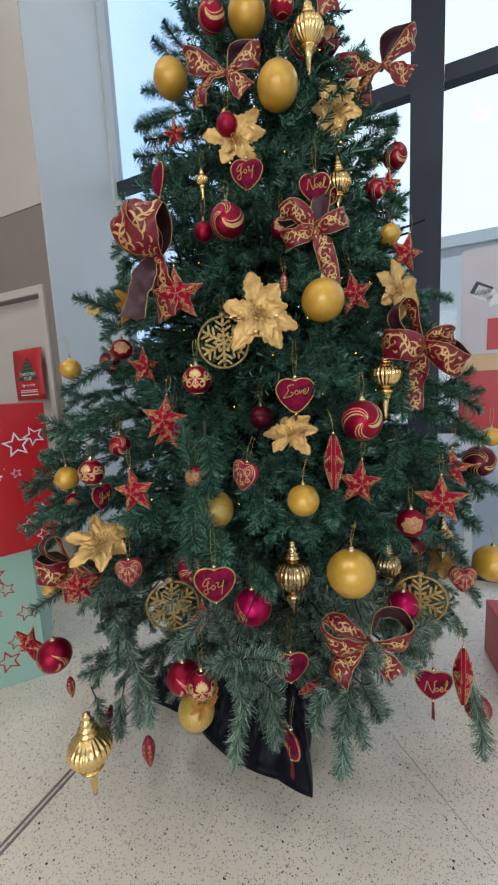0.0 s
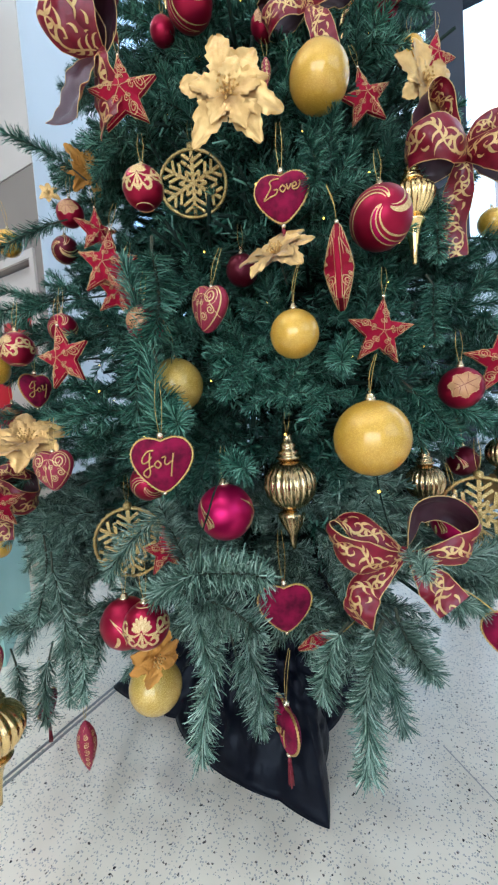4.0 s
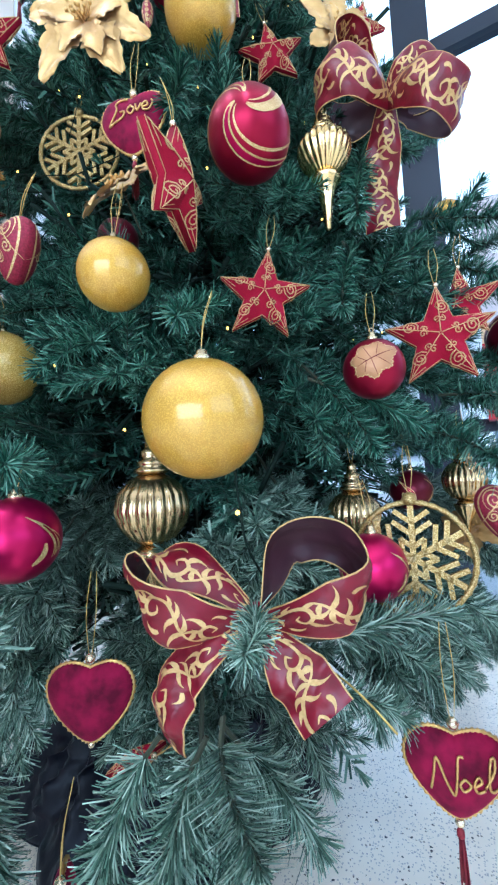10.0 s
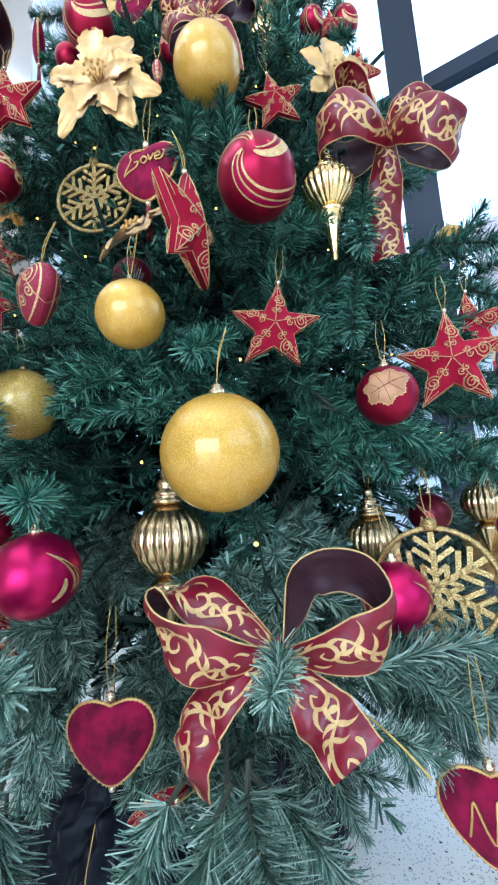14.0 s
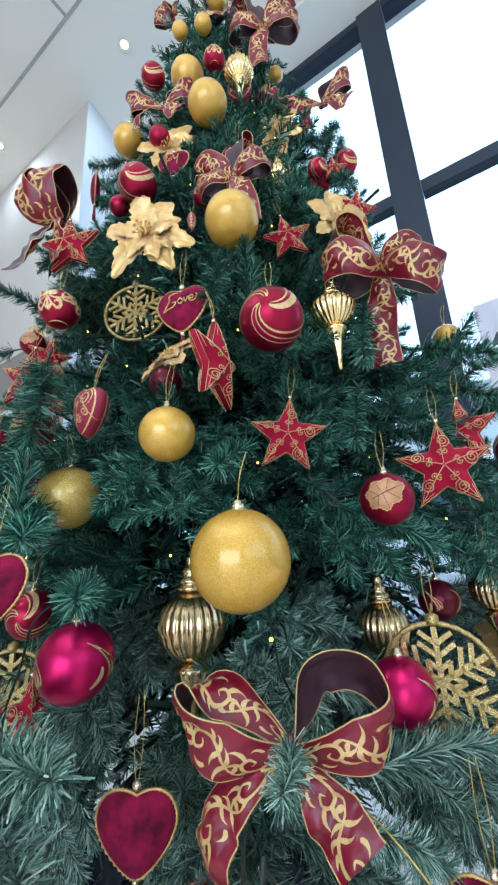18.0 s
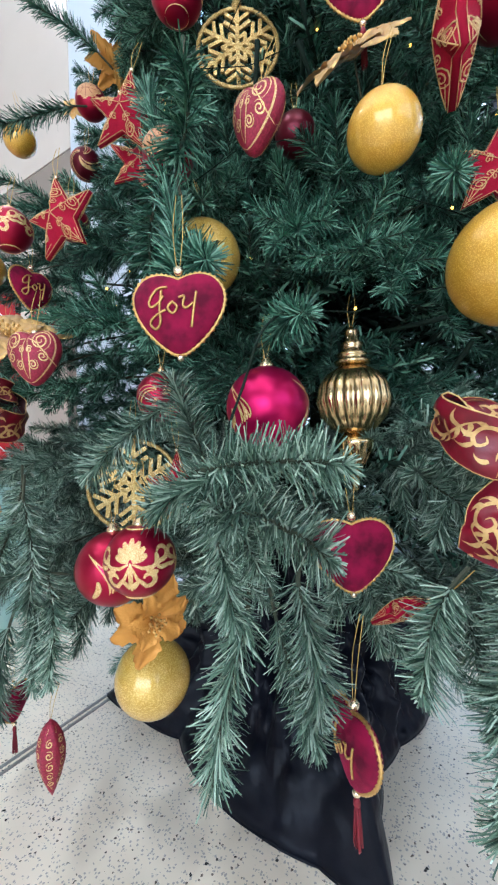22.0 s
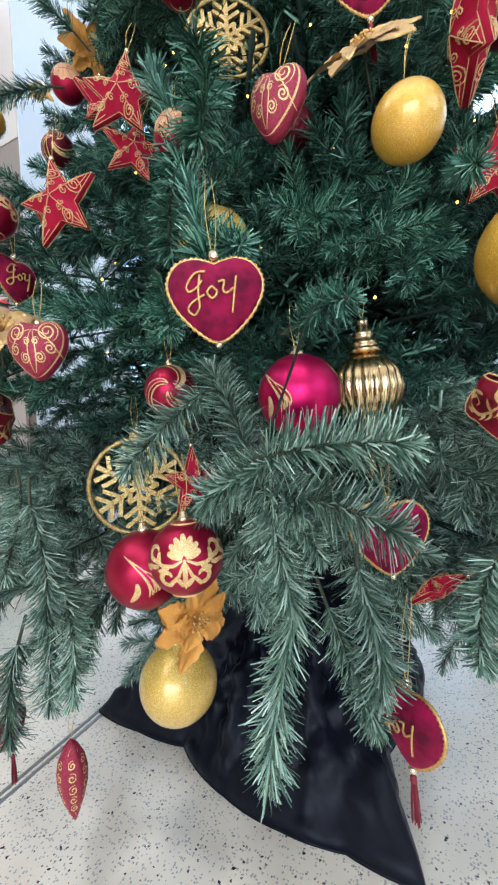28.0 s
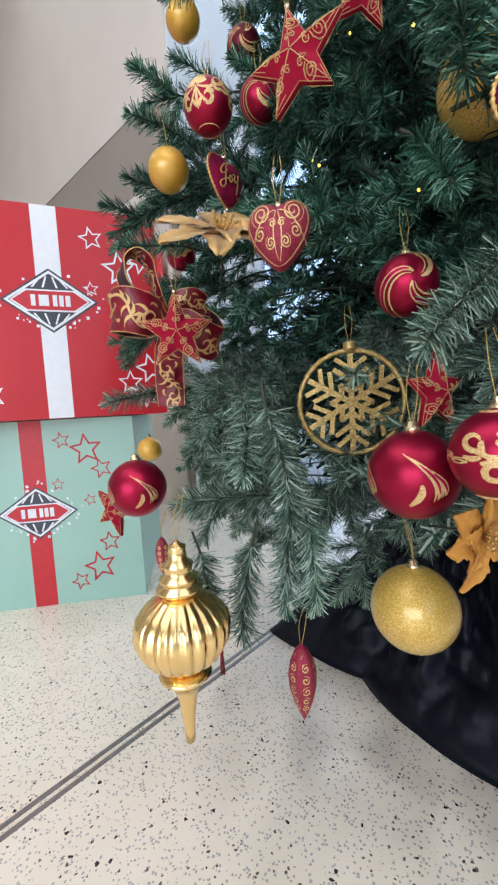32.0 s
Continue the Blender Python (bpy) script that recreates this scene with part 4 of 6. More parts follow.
def snowflake(x, y, z, r, yaw=None, lean=0.0):
    ob = hang("snowflake_disc", x, y, z, r * 1.2, "round openwork gold glitter snowflake disc", "snowflake ornament", "gold snowflakes on the tree", yaw=yaw, lean=lean)
    ring = [(r * math.cos(a), 0, r * math.sin(a)) for a in np.linspace(0, 2 * math.pi, 65)[:-1]]
    Shape().tube(ring, lambda i: r * (0.045 if i % 2 else 0.062), 6, closed=True).part("beaded_ring", GOLD_DULL, ob)
    s = Shape()

    def bar(p, q, w):
        d = Vector((q[0] - p[0], 0, q[1] - p[1]))
        n = Vector((d.z, 0, -d.x)).normalized() * w
        a, b = Vector((p[0], 0, p[1])), Vector((q[0], 0, q[1]))
        up = Vector((0, r * 0.035, 0))
        s.add([a - n - up, a + n - up, b + n - up, b - n - up, a - n + up, a + n + up, b + n + up, b - n + up],
              [(0, 1, 2, 3), (7, 6, 5, 4), (0, 4, 5, 1), (1, 5, 6, 2), (2, 6, 7, 3), (3, 7, 4, 0)])

    for k in range(6):
        a = math.pi / 2 + k * math.pi / 3
        c, d = math.cos(a), math.sin(a)
        bar((0, 0), (0.94 * r * c, 0.94 * r * d), 0.052 * r)
        for at, ln in ((0.20, 0.26), (0.42, 0.40), (0.64, 0.36)):
            for side in (-1, 1):
                b = a + side * 0.95
                bar((at * r * c, at * r * d), (at * r * c + ln * r * math.cos(b), at * r * d + ln * r * math.sin(b)), 0.044 * r)
    s.part("flake", GOLD_DULL, ob, smooth=False, kind="stuff")
    Shape().lathe([(0.11 * r, r * 0.98, 0), (0.13 * r, r * 1.04, 0), (0.12 * r, r * 1.14, 0), (0.05 * r, r * 1.18, 0)], 14, 0.1, 14).part("cap", GOLD_DULL, ob)
    thread(ob, r * 1.17, 0.08)
    return ob


def finial(x, y, z, d, style, mat=None):
    """Fluted blown drop: an onion with a ringed neck and a spike. z is the onion's middle."""
    r = d / 2
    SPOTS.append((Vector((x, y, z - 0.5 * r)), r * 1.3))
    ob = hang("finial", x, y, z, r, ("polished gold" if mat is MIRROR_GOLD else "antique gold") + " fluted finial ornament with a ringed neck and a spike", "finial ornament", "gold finials on the tree", yaw=0)
    m = mat or BRONZE
    if style == "onion":
        prof = [(0.30, -0.86, 0), (0.46, -0.74, 0.3), (0.78, -0.48, 1), (0.97, -0.14, 1), (1.0, 0.10, 1), (0.93, 0.36, 1), (0.74, 0.60, 1), (0.46, 0.78, 0.4), (0.34, 0.84, 0)]
        spike = [(0.02, -2.55, 0), (0.10, -2.5, 0), (0.13, -2.0, 0), (0.20, -1.5, 0), (0.34, -1.08, 0), (0.50, -1.0, 0), (0.56, -0.94, 0), (0.50, -0.88, 0), (0.34, -0.84, 0)]
    elif style == "cone":
        prof = [(0.30, -0.80, 0), (0.52, -0.62, 1), (0.80, -0.30, 1), (0.96, 0.05, 1), (1.0, 0.25, 1), (0.92, 0.48, 1), (0.66, 0.70, 1), (0.34, 0.84, 0)]
        spike = [(0.02, -2.9, 0), (0.10, -2.85, 0), (0.17, -2.2, 0), (0.30, -1.4, 0.6), (0.44, -1.05, 0.6), (0.56, -0.95, 0), (0.52, -0.86, 0), (0.32, -0.80, 0)]
    else:
        prof = [(0.30, -0.98, 0), (0.62, -0.80, 0.6), (0.90, -0.44, 1), (1.0, -0.02, 1), (0.93, 0.40, 1), (0.68, 0.74, 0.6), (0.36, 0.94, 0)]
        spike = [(0.02, -2.6, 0), (0.09, -2.5, 0), (0.18, -1.95, 0), (0.40, -1.55, 1), (0.50, -1.25, 1), (0.54, -1.15, 0), (0.42, -1.05, 0), (0.30, -0.98, 0)]
    top = prof[-1][1]
    neck = [(0.34, 0.0, 0), (0.48, 0.06, 0), (0.50, 0.14, 0), (0.36, 0.20, 0), (0.40, 0.27, 0), (0.42, 0.34, 0), (0.28, 0.42, 0), (0.30, 0.55, 0), (0.32, 0.62, 0), (0.20, 0.72, 0), (0.18, 0.95, 0), (0.19, 1.0, 0), (0.08, 1.06, 0), (0.03, 1.12, 0)]
    Shape().lathe([(max(a * r, 3e-4), b * r, c) for a, b, c in prof], 132, 0.08, 22).part("fluted_body", m, ob)
    Shape().lathe([(a * r, b * r, c) for a, b, c in spike], 48, 0.16, 12).part("spike", m, ob)
    Shape().lathe([(a * r, (top + b) * r, c) for a, b, c in neck], 32).part("neck", m, ob)
    thread(ob, (top + 1.1) * r, 0.07)
    return ob


# ---- ribbon bows ----


def ribbon(ob, name, centre, across, width, closed=False, pinch=0.42):
    """A wired ribbon along a curve: printed face, plum lining, gold edges and gold scrolls."""
    n = 40
    line = smoothed(centre, n)
    sides = [v.normalized() for v in smoothed(across, n)]
    rows, norm = [], []
    whole = width
    for i in range(n):
        t = i / (n - 1)
        width = whole * min(1.0, pinch + (3.2 if closed else 1.5) * t, pinch + 3.2 * (1 - t) if closed else 1.0)
        d = (line[min(i + 1, n - 1)] - line[max(i - 1, 0)]).normalized()
        w = (sides[i] - d * sides[i].dot(d)).normalized()
        nn = w.cross(d)
        norm.append(nn)
        rows.append([line[i] + w * width * k + nn * width * (0.09 * (1 - (2 * k) ** 2) + (0.055 * math.sin(11 * t + 5 * k) + 0.028 * math.sin(27 * t - 9 * k + 40 * whole) + 0.022 * math.sin(17 * k + 6 * t)) * math.sin(math.pi * t) ** 0.5) for k in np.linspace(-0.5, 0.5, 9)])
    s = Shape()
    s.strip([[p + norm[i] * 0.0007 for p in row] for i, row in enumerate(rows)], 0)
    s.strip([[p - norm[i] * 0.0007 for p in reversed(row)] for i, row in enumerate(rows)], 1)
    width = whole
    band = s.part(name, [RIBBON, LINING], ob)
    e = Shape()
    for j in (0, 8):
        e.tube([row[j] for row in rows], 0.0012, 5)
    e.part("wired_edge", RIBBON_GOLD, band)
    length = sum((line[i + 1] - line[i]).length for i in range(n - 1))
    g = Shape()

    def put(u, v):
        k = min(max(u / length, 0.0), 0.9999) * (n - 1)
        i = int(k)
        t = k - i
        q = min(max(v / width + 0.5, 0.02), 0.98) * 8
        j = min(int(q), 7)
        h = q - j
        a = rows[i][j] * (1 - h) + rows[i][j + 1] * h
        b = rows[i + 1][j] * (1 - h) + rows[i + 1][j + 1] * h
        return a * (1 - t) + b * t + norm[i] * 0.0016

    step, w = width * 1.0, width

    def leaf(u0, v0, ang, ln, bend, fat, e):
        stroke(g, put, [(u0 + w * ln * t * math.cos(ang + bend * t), v0 + e * w * ln * t * math.sin(ang + bend * t)) for t in np.linspace(0, 1, 7)], w * fat, leafy=True)

    # acanthus sprays that swing from edge to edge, each ending in a curl
    stem = [(p.x, p.y) for p in smoothed([(-0.62, -0.36, 0), (-0.40, -0.20, 0), (-0.18, 0.12, 0), (0.06, 0.31, 0), (0.30, 0.27, 0), (0.38, 0.08, 0), (0.26, -0.04, 0), (0.14, 0.05, 0), (0.20, 0.14, 0)], 26)]
    for i in range(int(length / step) + 1):
        e, u = (1 if i % 2 else -1), (i + 0.45) * step
        stroke(g, put, [(u + w * a, e * w * b) for a, b in stem], w * 0.036)
        for du, dv, ang, ln, bend in ((-0.48, -0.26, 2.3, 0.26, -0.7), (-0.34, -0.10, 2.2, 0.30, -0.8), (-0.20, 0.10, 2.0, 0.28, -0.8), (-0.04, 0.24, 1.7, 0.22, -0.7), (0.26, 0.28, 0.7, 0.24, -0.6)):
            leaf(u + w * du, e * w * dv, ang, ln, bend, 0.050, e)
        for du, dv, ang, ln, bend in ((-0.36, -0.14, -0.2, 0.36, -0.9), (-0.20, 0.08, -0.4, 0.30, -0.8), (0.38, 0.10, -0.6, 0.30, 0.9), (0.32, -0.02, -1.2, 0.34, 0.9), (0.0, -0.22, -0.9, 0.24, 1.1)):
            leaf(u + w * du, e * w * dv, ang, ln, bend, 0.050, e)
    g.part("scroll_print", RIBBON_GOLD, band)
    return band


# loops and tails of the two ways of tying: path, and direction across the ribbon
TIED = {
    "spread": (
        ("loop", ((-0.006, -0.010, 0.0), (-0.060, -0.038, 0.004), (-0.112, -0.046, 0.016), (-0.152, -0.030, 0.042), (-0.162, 0.000, 0.066), (-0.116, 0.010, 0.072), (-0.060, -0.002, 0.048), (-0.008, 0.000, 0.006)),
         ((0, -0.3, 1), (0, -0.2, 1), (0.1, -0.25, 1), (-0.1, -0.5, 0.9), (-0.1, -0.9, 0.4), (0.1, -0.8, -0.6), (0.1, -0.7, -0.7), (0, -0.4, -0.8))),
        ("loop", ((0.006, -0.010, 0.0), (0.062, -0.044, 0.012), (0.112, -0.050, 0.028), (0.144, -0.020, 0.054), (0.122, 0.018, 0.086), (0.080, 0.028, 0.098), (0.042, 0.026, 0.084), (0.024, 0.018, 0.042), (0.004, 0.004, 0.004)),
         ((0, 0.3, -1), (0, 0.2, -1), (0, 0.15, -1), (0, 0.6, -0.8), (0, 0.48, -0.88), (0, 0.45, -0.9), (0.3, 0.6, -0.7), (0.5, 0.7, -0.4), (0, 0.8, -0.4))),
        ("tail", ((-0.010, -0.012, -0.004), (-0.062, -0.036, -0.028), (-0.096, -0.030, -0.064), (-0.116, -0.040, -0.100), (-0.118, -0.026, -0.138)),
         ((-0.5, 0, 0.8), (-0.6, 0.4, 0.6), (-0.65, 0.7, 0.3), (-0.65, 0.6, 0.1), (-0.7, 0.8, 0.0))),
        ("tail", ((0.010, -0.012, -0.006), (0.034, -0.034, -0.038), (0.060, -0.034, -0.072), (0.086, -0.050, -0.104)),
         ((-0.86, 0.1, -0.4), (-0.86, -0.1, -0.5), (-0.86, 0.1, -0.5), (-0.86, 0.15, -0.5))),
    ),
    "rosette": (
        ("loop", ((-0.004, -0.014, -0.004), (-0.060, -0.062, -0.014), (-0.122, -0.060, -0.004), (-0.150, -0.006, 0.016), (-0.118, 0.042, 0.032), (-0.056, 0.030, 0.030), (-0.004, 0.004, 0.004)),
         ((0.1, -0.1, 1), (0.1, -0.1, 1), (0.1, -0.1, 1), (0.2, -0.1, 1), (0.1, 0.1, 1), (0, 0.1, 1), (0, 0, 1))),
        ("loop", ((-0.004, -0.010, 0.006), (-0.030, -0.044, 0.056), (-0.052, -0.052, 0.112), (-0.090, -0.022, 0.130), (-0.098, 0.010, 0.086), (-0.052, 0.010, 0.034), (-0.004, 0.004, 0.004)),
         ((-1, -0.1, -0.3), (-1, -0.3, -0.3), (-0.8, -0.6, -0.1), (-0.3, -1, 0.1), (0, -1, 0.2), (0, -1, 0.3), (0, -0.8, 0.5))),
        ("loop", ((0.004, -0.014, -0.004), (0.056, -0.060, -0.030), (0.112, -0.062, -0.040), (0.146, -0.010, -0.024), (0.118, 0.042, 0.004), (0.052, 0.030, 0.010), (0.004, 0.004, 0.004)),
         ((0, -0.1, -1), (0, -0.15, -1), (-0.1, -0.15, -1), (-0.1, 0.1, -1), (-0.1, 0.4, -0.9), (0, 0.3, -1), (0, 0.2, -1))),
        ("loop", ((0.004, -0.010, 0.006), (0.040, -0.030, 0.052), (0.084, -0.034, 0.096), (0.122, -0.002, 0.088), (0.100, 0.026, 0.050), (0.036, 0.020, 0.018), (0.004, 0.004, 0.004)),
         ((0.6, 0.2, -0.8), (0.6, 0.3, -0.8), (0.4, 0.5, -0.7), (0.1, 0.7, -0.7), (0.1, 0.8, -0.6), (0.3, 0.9, -0.3), (0.5, 0.7, 0))),
        ("tail", ((-0.006, -0.014, -0.012), (-0.022, -0.040, -0.090), (-0.036, -0.026, -0.180), (-0.030, -0.044, -0.285)),
         ((-1, 0, 0.1), (-1, 0.1, 0.1), (-0.95, -0.2, 0.1), (-0.95, 0.2, 0.0))),
    ),
    "cuffed": (
        ("loop", ((0.0, -0.012, 0.0), (-0.046, -0.088, -0.006), (-0.100, -0.104, 0.004), (-0.146, -0.056, 0.014), (-0.134, 0.014, 0.016), (-0.074, 0.036, 0.010), (0.0, 0.0, 0.0)),
         ((0.05, -0.1, 1), (0.02, -0.12, 1), (0.0, -0.12, 1), (0.12, -0.05, 1), (0.05, 0.08, 1), (0, 0.08, 1), (0, 0, 1)), 1.35),
        ("loop", ((-0.030, -0.012, 0.010), (-0.104, -0.040, 0.080), (-0.116, -0.046, 0.138), (-0.082, -0.030, 0.178), (-0.046, -0.010, 0.150), (-0.030, 0.002, 0.080), (0.0, 0.002, 0.010)),
         ((-0.3, 1, -0.2), (-0.4, 1, -0.2), (-0.4, 1, -0.2), (-0.4, 1, -0.1), (-0.4, 1, 0), (-0.4, 1, 0), (-0.4, 1, 0)), 0.85),
        ("loop", ((0.004, -0.012, 0.0), (0.046, -0.082, -0.042), (0.094, -0.092, -0.078), (0.134, -0.040, -0.082), (0.124, 0.030, -0.036), (0.062, 0.032, 0.004), (0.004, 0.002, 0.0)),
         ((0, 0.1, -1), (-0.25, 0.2, -1), (-0.45, 0.2, -0.9), (-0.4, 0.2, -0.9), (-0.3, 0.3, -0.9), (-0.2, 0.3, -1), (0, 0.2, -1)), 1.15),
        ("loop", ((0.004, -0.010, 0.010), (0.034, -0.036, 0.036), (0.072, -0.040, 0.044), (0.104, -0.006, 0.030), (0.088, 0.026, 0.016), (0.036, 0.020, 0.012), (0.004, 0.004, 0.004)),
         ((0.3, 0.2, -0.9), (0.2, 0.3, -0.9), (0.1, 0.4, -0.9), (0.1, 0.5, -0.8), (0.1, 0.6, -0.8), (0.2, 0.8, -0.6), (0.3, 0.8, -0.4)), 0.7),
        ("tail", ((-0.002, -0.004, -0.012), (-0.010, 0.030, -0.080), (-0.018, 0.070, -0.160), (-0.018, 0.080, -0.250)),
         ((-1, 0, 0.1), (-1, 0.2, 0.1), (-0.95, -0.2, 0.1), (-0.95, 0.2, 0.0)), 1.0),
    ),
    "gathered": (
        ("loop", ((-0.004, -0.008, 0.0), (-0.034, -0.072, 0.026), (-0.058, -0.108, 0.082), (-0.064, -0.080, 0.136), (-0.048, -0.022, 0.120), (-0.020, 0.004, 0.050), (-0.002, 0.004, 0.004)),
         ((1, -0.3, 0.3), (1, -0.3, 0.4), (1, -0.3, 0.4), (1, -0.2, 0.4), (1, 0, 0.4), (1, 0.1, 0.3), (1, 0, 0.2))),
        ("loop", ((0.004, -0.010, 0.004), (0.010, -0.066, 0.046), (0.022, -0.090, 0.106), (0.030, -0.050, 0.150), (0.030, 0.002, 0.120), (0.014, 0.010, 0.050), (0.003, 0.004, 0.004)),
         ((1, 0.2, -0.2), (1, 0.25, -0.3), (1, 0.3, -0.3), (1, 0.2, -0.3), (1, 0, -0.3), (1, 0, -0.2), (1, 0, -0.1))),
        ("tail", ((0.0, -0.016, -0.006), (-0.012, -0.058, -0.068), (-0.026, -0.082, -0.145), (-0.036, -0.114, -0.222)),
         ((1, 0, -0.1), (1, 0.15, -0.15), (0.95, -0.15, -0.2), (0.95, 0.1, -0.25))),
        ("tail", ((0.010, -0.010, -0.008), (0.032, -0.028, -0.080), (0.050, -0.026, -0.160), (0.056, -0.040, -0.230)),
         ((-0.9, 0.2, -0.2), (-0.9, 0.3, -0.2), (-0.9, 0.1, -0.2), (-0.9, 0.3, -0.1))),
    ),
}


def bow(x, y, z, size, yaw=None, lean=0.0, tilt=0.0, tied="spread", flip=False, ribbon_width=0.064):
    """Wired bow of the given span: cuff-like loops that stand open, and tails that hang with a wave."""
    ob = hang("ribbon_bow", x, y, z, size * 0.32, "wired crimson ribbon bow with gold scrolls and plum lining", "bow", "ribbon bows on the tree", yaw=yaw, lean=lean, tilt=tilt)
    k = size / 0.30
    e = -1 if flip else 1
    for name, pts, acr, *broad in TIED[tied]:
        ribbon(ob, name, [(e * a * k, b * k, c * k) for a, b, c in pts], [(a, e * b, e * c) for a, b, c in acr], ribbon_width * (broad[0] if broad else 1.0), name == "loop", 0.22 if tied == "spread" else 0.5)
    Shape().lathe([(0.004, -0.016, 0), (0.011, -0.008, 0), (0.013, 0.0, 0), (0.011, 0.008, 0), (0.004, 0.016, 0)], 12).part("knot", RIBBON, ob)
    return ob


# gold baubles
gold_ball(-0.069, 1.269, 1.131, 0.149)
gold_ball(-0.213, 1.262, 1.354, 0.102)
gold_ball(-0.190, 1.475, 1.995, 0.145)
gold_ball(-0.558, 1.291, 1.283, 0.142, GOLD_CLEAR)
gold_ball(-1.235, 1.315, 1.830, 0.088)
gold_ball(-1.180, 1.190, 1.390, 0.094)
gold_ball(-1.662, 1.399, 0.707, 0.090)
gold_ball(0.388, 1.908, 0.945, 0.150)
gold_ball(0.381, 2.041, 1.455, 0.081)
gold_ball(-0.849, 1.643, 2.995, 0.140)
gold_ball(-0.383, 1.640, 2.809, 0.153)
gold_ball(-0.504, 1.665, 3.109, 0.142)
gold_ball(-0.662, 1.230, 0.481, 0.142, GOLD_CLEAR)
gold_ball(-0.531, 1.650, 3.410, 0.072)
gold_ball(-0.438, 1.699, 3.425, 0.078)
gold_ball(-0.253, 2.022, 3.366, 0.070)
gold_ball(0.211, 2.183, 1.819, 0.095)
gold_ball(-0.017, 1.927, 2.311, 0.085)
# red baubles
red_ball(-0.052, 1.394, 1.592, 0.130, "swirl", yaw=20, spin=1.2)
red_ball(-0.513, 1.426, 2.297, 0.122, "swirl", spin=0.3)
red_ball(-0.560, 1.234, 1.748, 0.096, "floral", yaw=32)
red_ball(0.089, 1.525, 1.221, 0.098, "leaf", yaw=8, spin=0.4)
red_ball(-0.392, 1.225, 0.977, 0.128, "flame", MAGENTA, spin=1.40)
red_ball(0.065, 1.532, 0.902, 0.108, "flame", MAGENTA, spin=0.35)
red_ball(-0.617, 1.110, 0.730, 0.117, "flame", yaw=10, spin=0.4)
red_ball(-0.515, 1.072, 0.765, 0.097, "floral", yaw=38)
red_ball(-0.688, 1.303, 1.028, 0.107, "swirl", yaw=35, spin=2.0)
red_ball(-1.015, 1.167, 1.427, 0.096, "floral", yaw=25)
red_ball(-0.560, 1.200, 1.425, 0.088, "leaf", spin=2.5)
red_ball(-0.440, 1.480, 1.600, 0.090, "plain", DARK_RED)
red_ball(-1.022, 1.400, 1.898, 0.086, "leaf", yaw=35)
red_ball(-1.201, 1.512, 1.865, 0.100, "swirl", DARK_RED, yaw=35)
red_ball(-1.249, 1.085, 0.659, 0.136, "flame", spin=1.8)
red_ball(-1.276, 1.290, 1.254, 0.078, "leaf", yaw=40)
red_ball(0.335, 1.985, 1.359, 0.131, "swirl", DARK_RED, yaw=10, spin=0.8)
red_ball(-0.010, 2.078, 2.675, 0.102, "swirl", yaw=20)
red_ball(-0.083, 1.957, 2.511, 0.083, "leaf", yaw=10)
red_ball(-0.370, 1.588, 2.298, 0.078, "leaf", yaw=15, spin=1.0)
red_ball(-0.600, 1.560, 3.060, 0.098, "swirl")
red_ball(-0.263, 1.942, 3.114, 0.097, "leaf", yaw=20)
red_ball(-0.368, 1.676, 3.093, 0.087, "floral")
red_ball(-0.999, 1.312, 1.507, 0.089, "swirl", yaw=40)
red_ball(0.091, 1.865, 1.004, 0.094, "flame", DARK_RED)
red_ball(0.323, 1.632, 0.487, 0.094, "swirl", yaw=15)
red_ball(-0.560, 1.560, 2.690, 0.080, "plain", RED)
red_ball(-0.618, 1.440, 2.289, 0.070, "plain")
red_ball(-0.061, 1.860, 2.467, 0.072, "swirl", yaw=40)
# hearts
velvet_heart(-0.258, 1.353, 1.688, 0.127, "Love", yaw=16, tail=True)
velvet_heart(-0.462, 1.106, 1.110, 0.130, "Joy", yaw=28)
velvet_heart(0.169, 1.446, 0.687, 0.121, "Noel", yaw=14, tail=True)
velvet_heart(-0.278, 1.265, 0.757, 0.124, "", yaw=30)
velvet_heart(-0.265, 1.207, 0.517, 0.122, "Joy", yaw=-44, tail=True)
velvet_heart(-0.247, 1.620, 2.426, 0.111, "Noel", yaw=20)
velvet_heart(-0.488, 1.562, 2.508, 0.120, "Joy", yaw=20)
velvet_heart(-0.833, 1.482, 2.538, 0.124, "", yaw=-34, tail=True)
velvet_heart(-1.034, 1.224, 1.318, 0.112, "Joy", yaw=96)
velvet_heart(-1.127, 1.208, 0.298, 0.100, "", yaw=110, tail=True)
rose_heart(-0.396, 1.228, 1.438, 0.100, yaw=-12, lean=14)
rose_heart(-0.807, 1.099, 1.097, 0.100, yaw=30)
rose_heart(0.262, 1.663, 0.981, 0.098, yaw=12)
rose_heart(-0.340, 1.816, 3.058, 0.110, yaw=25)
# drops
pod(-0.818, 1.118, 0.345, 0.142)
pod(-0.323, 1.466, 2.065, 0.072)
pod(-1.237, 1.132, 0.478, 0.102)
# stars
star(-0.657, 1.301, 2.044, 0.096, yaw=24, lean=-4)
star(-0.076, 1.469, 1.366, 0.082, yaw=30, lean=8)
star(-0.121, 1.291, 1.473, 0.088, yaw=102)
star(0.184, 1.621, 1.281, 0.091, yaw=8)
star(0.222, 1.745, 1.372, 0.077, yaw=-20)
star(-0.119, 1.662, 2.040, 0.080, yaw=30, lean=-10)
star(-0.720, 1.252, 1.615, 0.086, yaw=22, lean=10)
star(-0.795, 1.151, 1.370, 0.082, yaw=10, lean=-8)
star(-1.071, 1.094, 0.992, 0.077, yaw=50)
star(-1.608, 1.212, 0.532, 0.090, yaw=10, lean=20)
star(-1.308, 1.887, 1.895, 0.080, yaw=40)
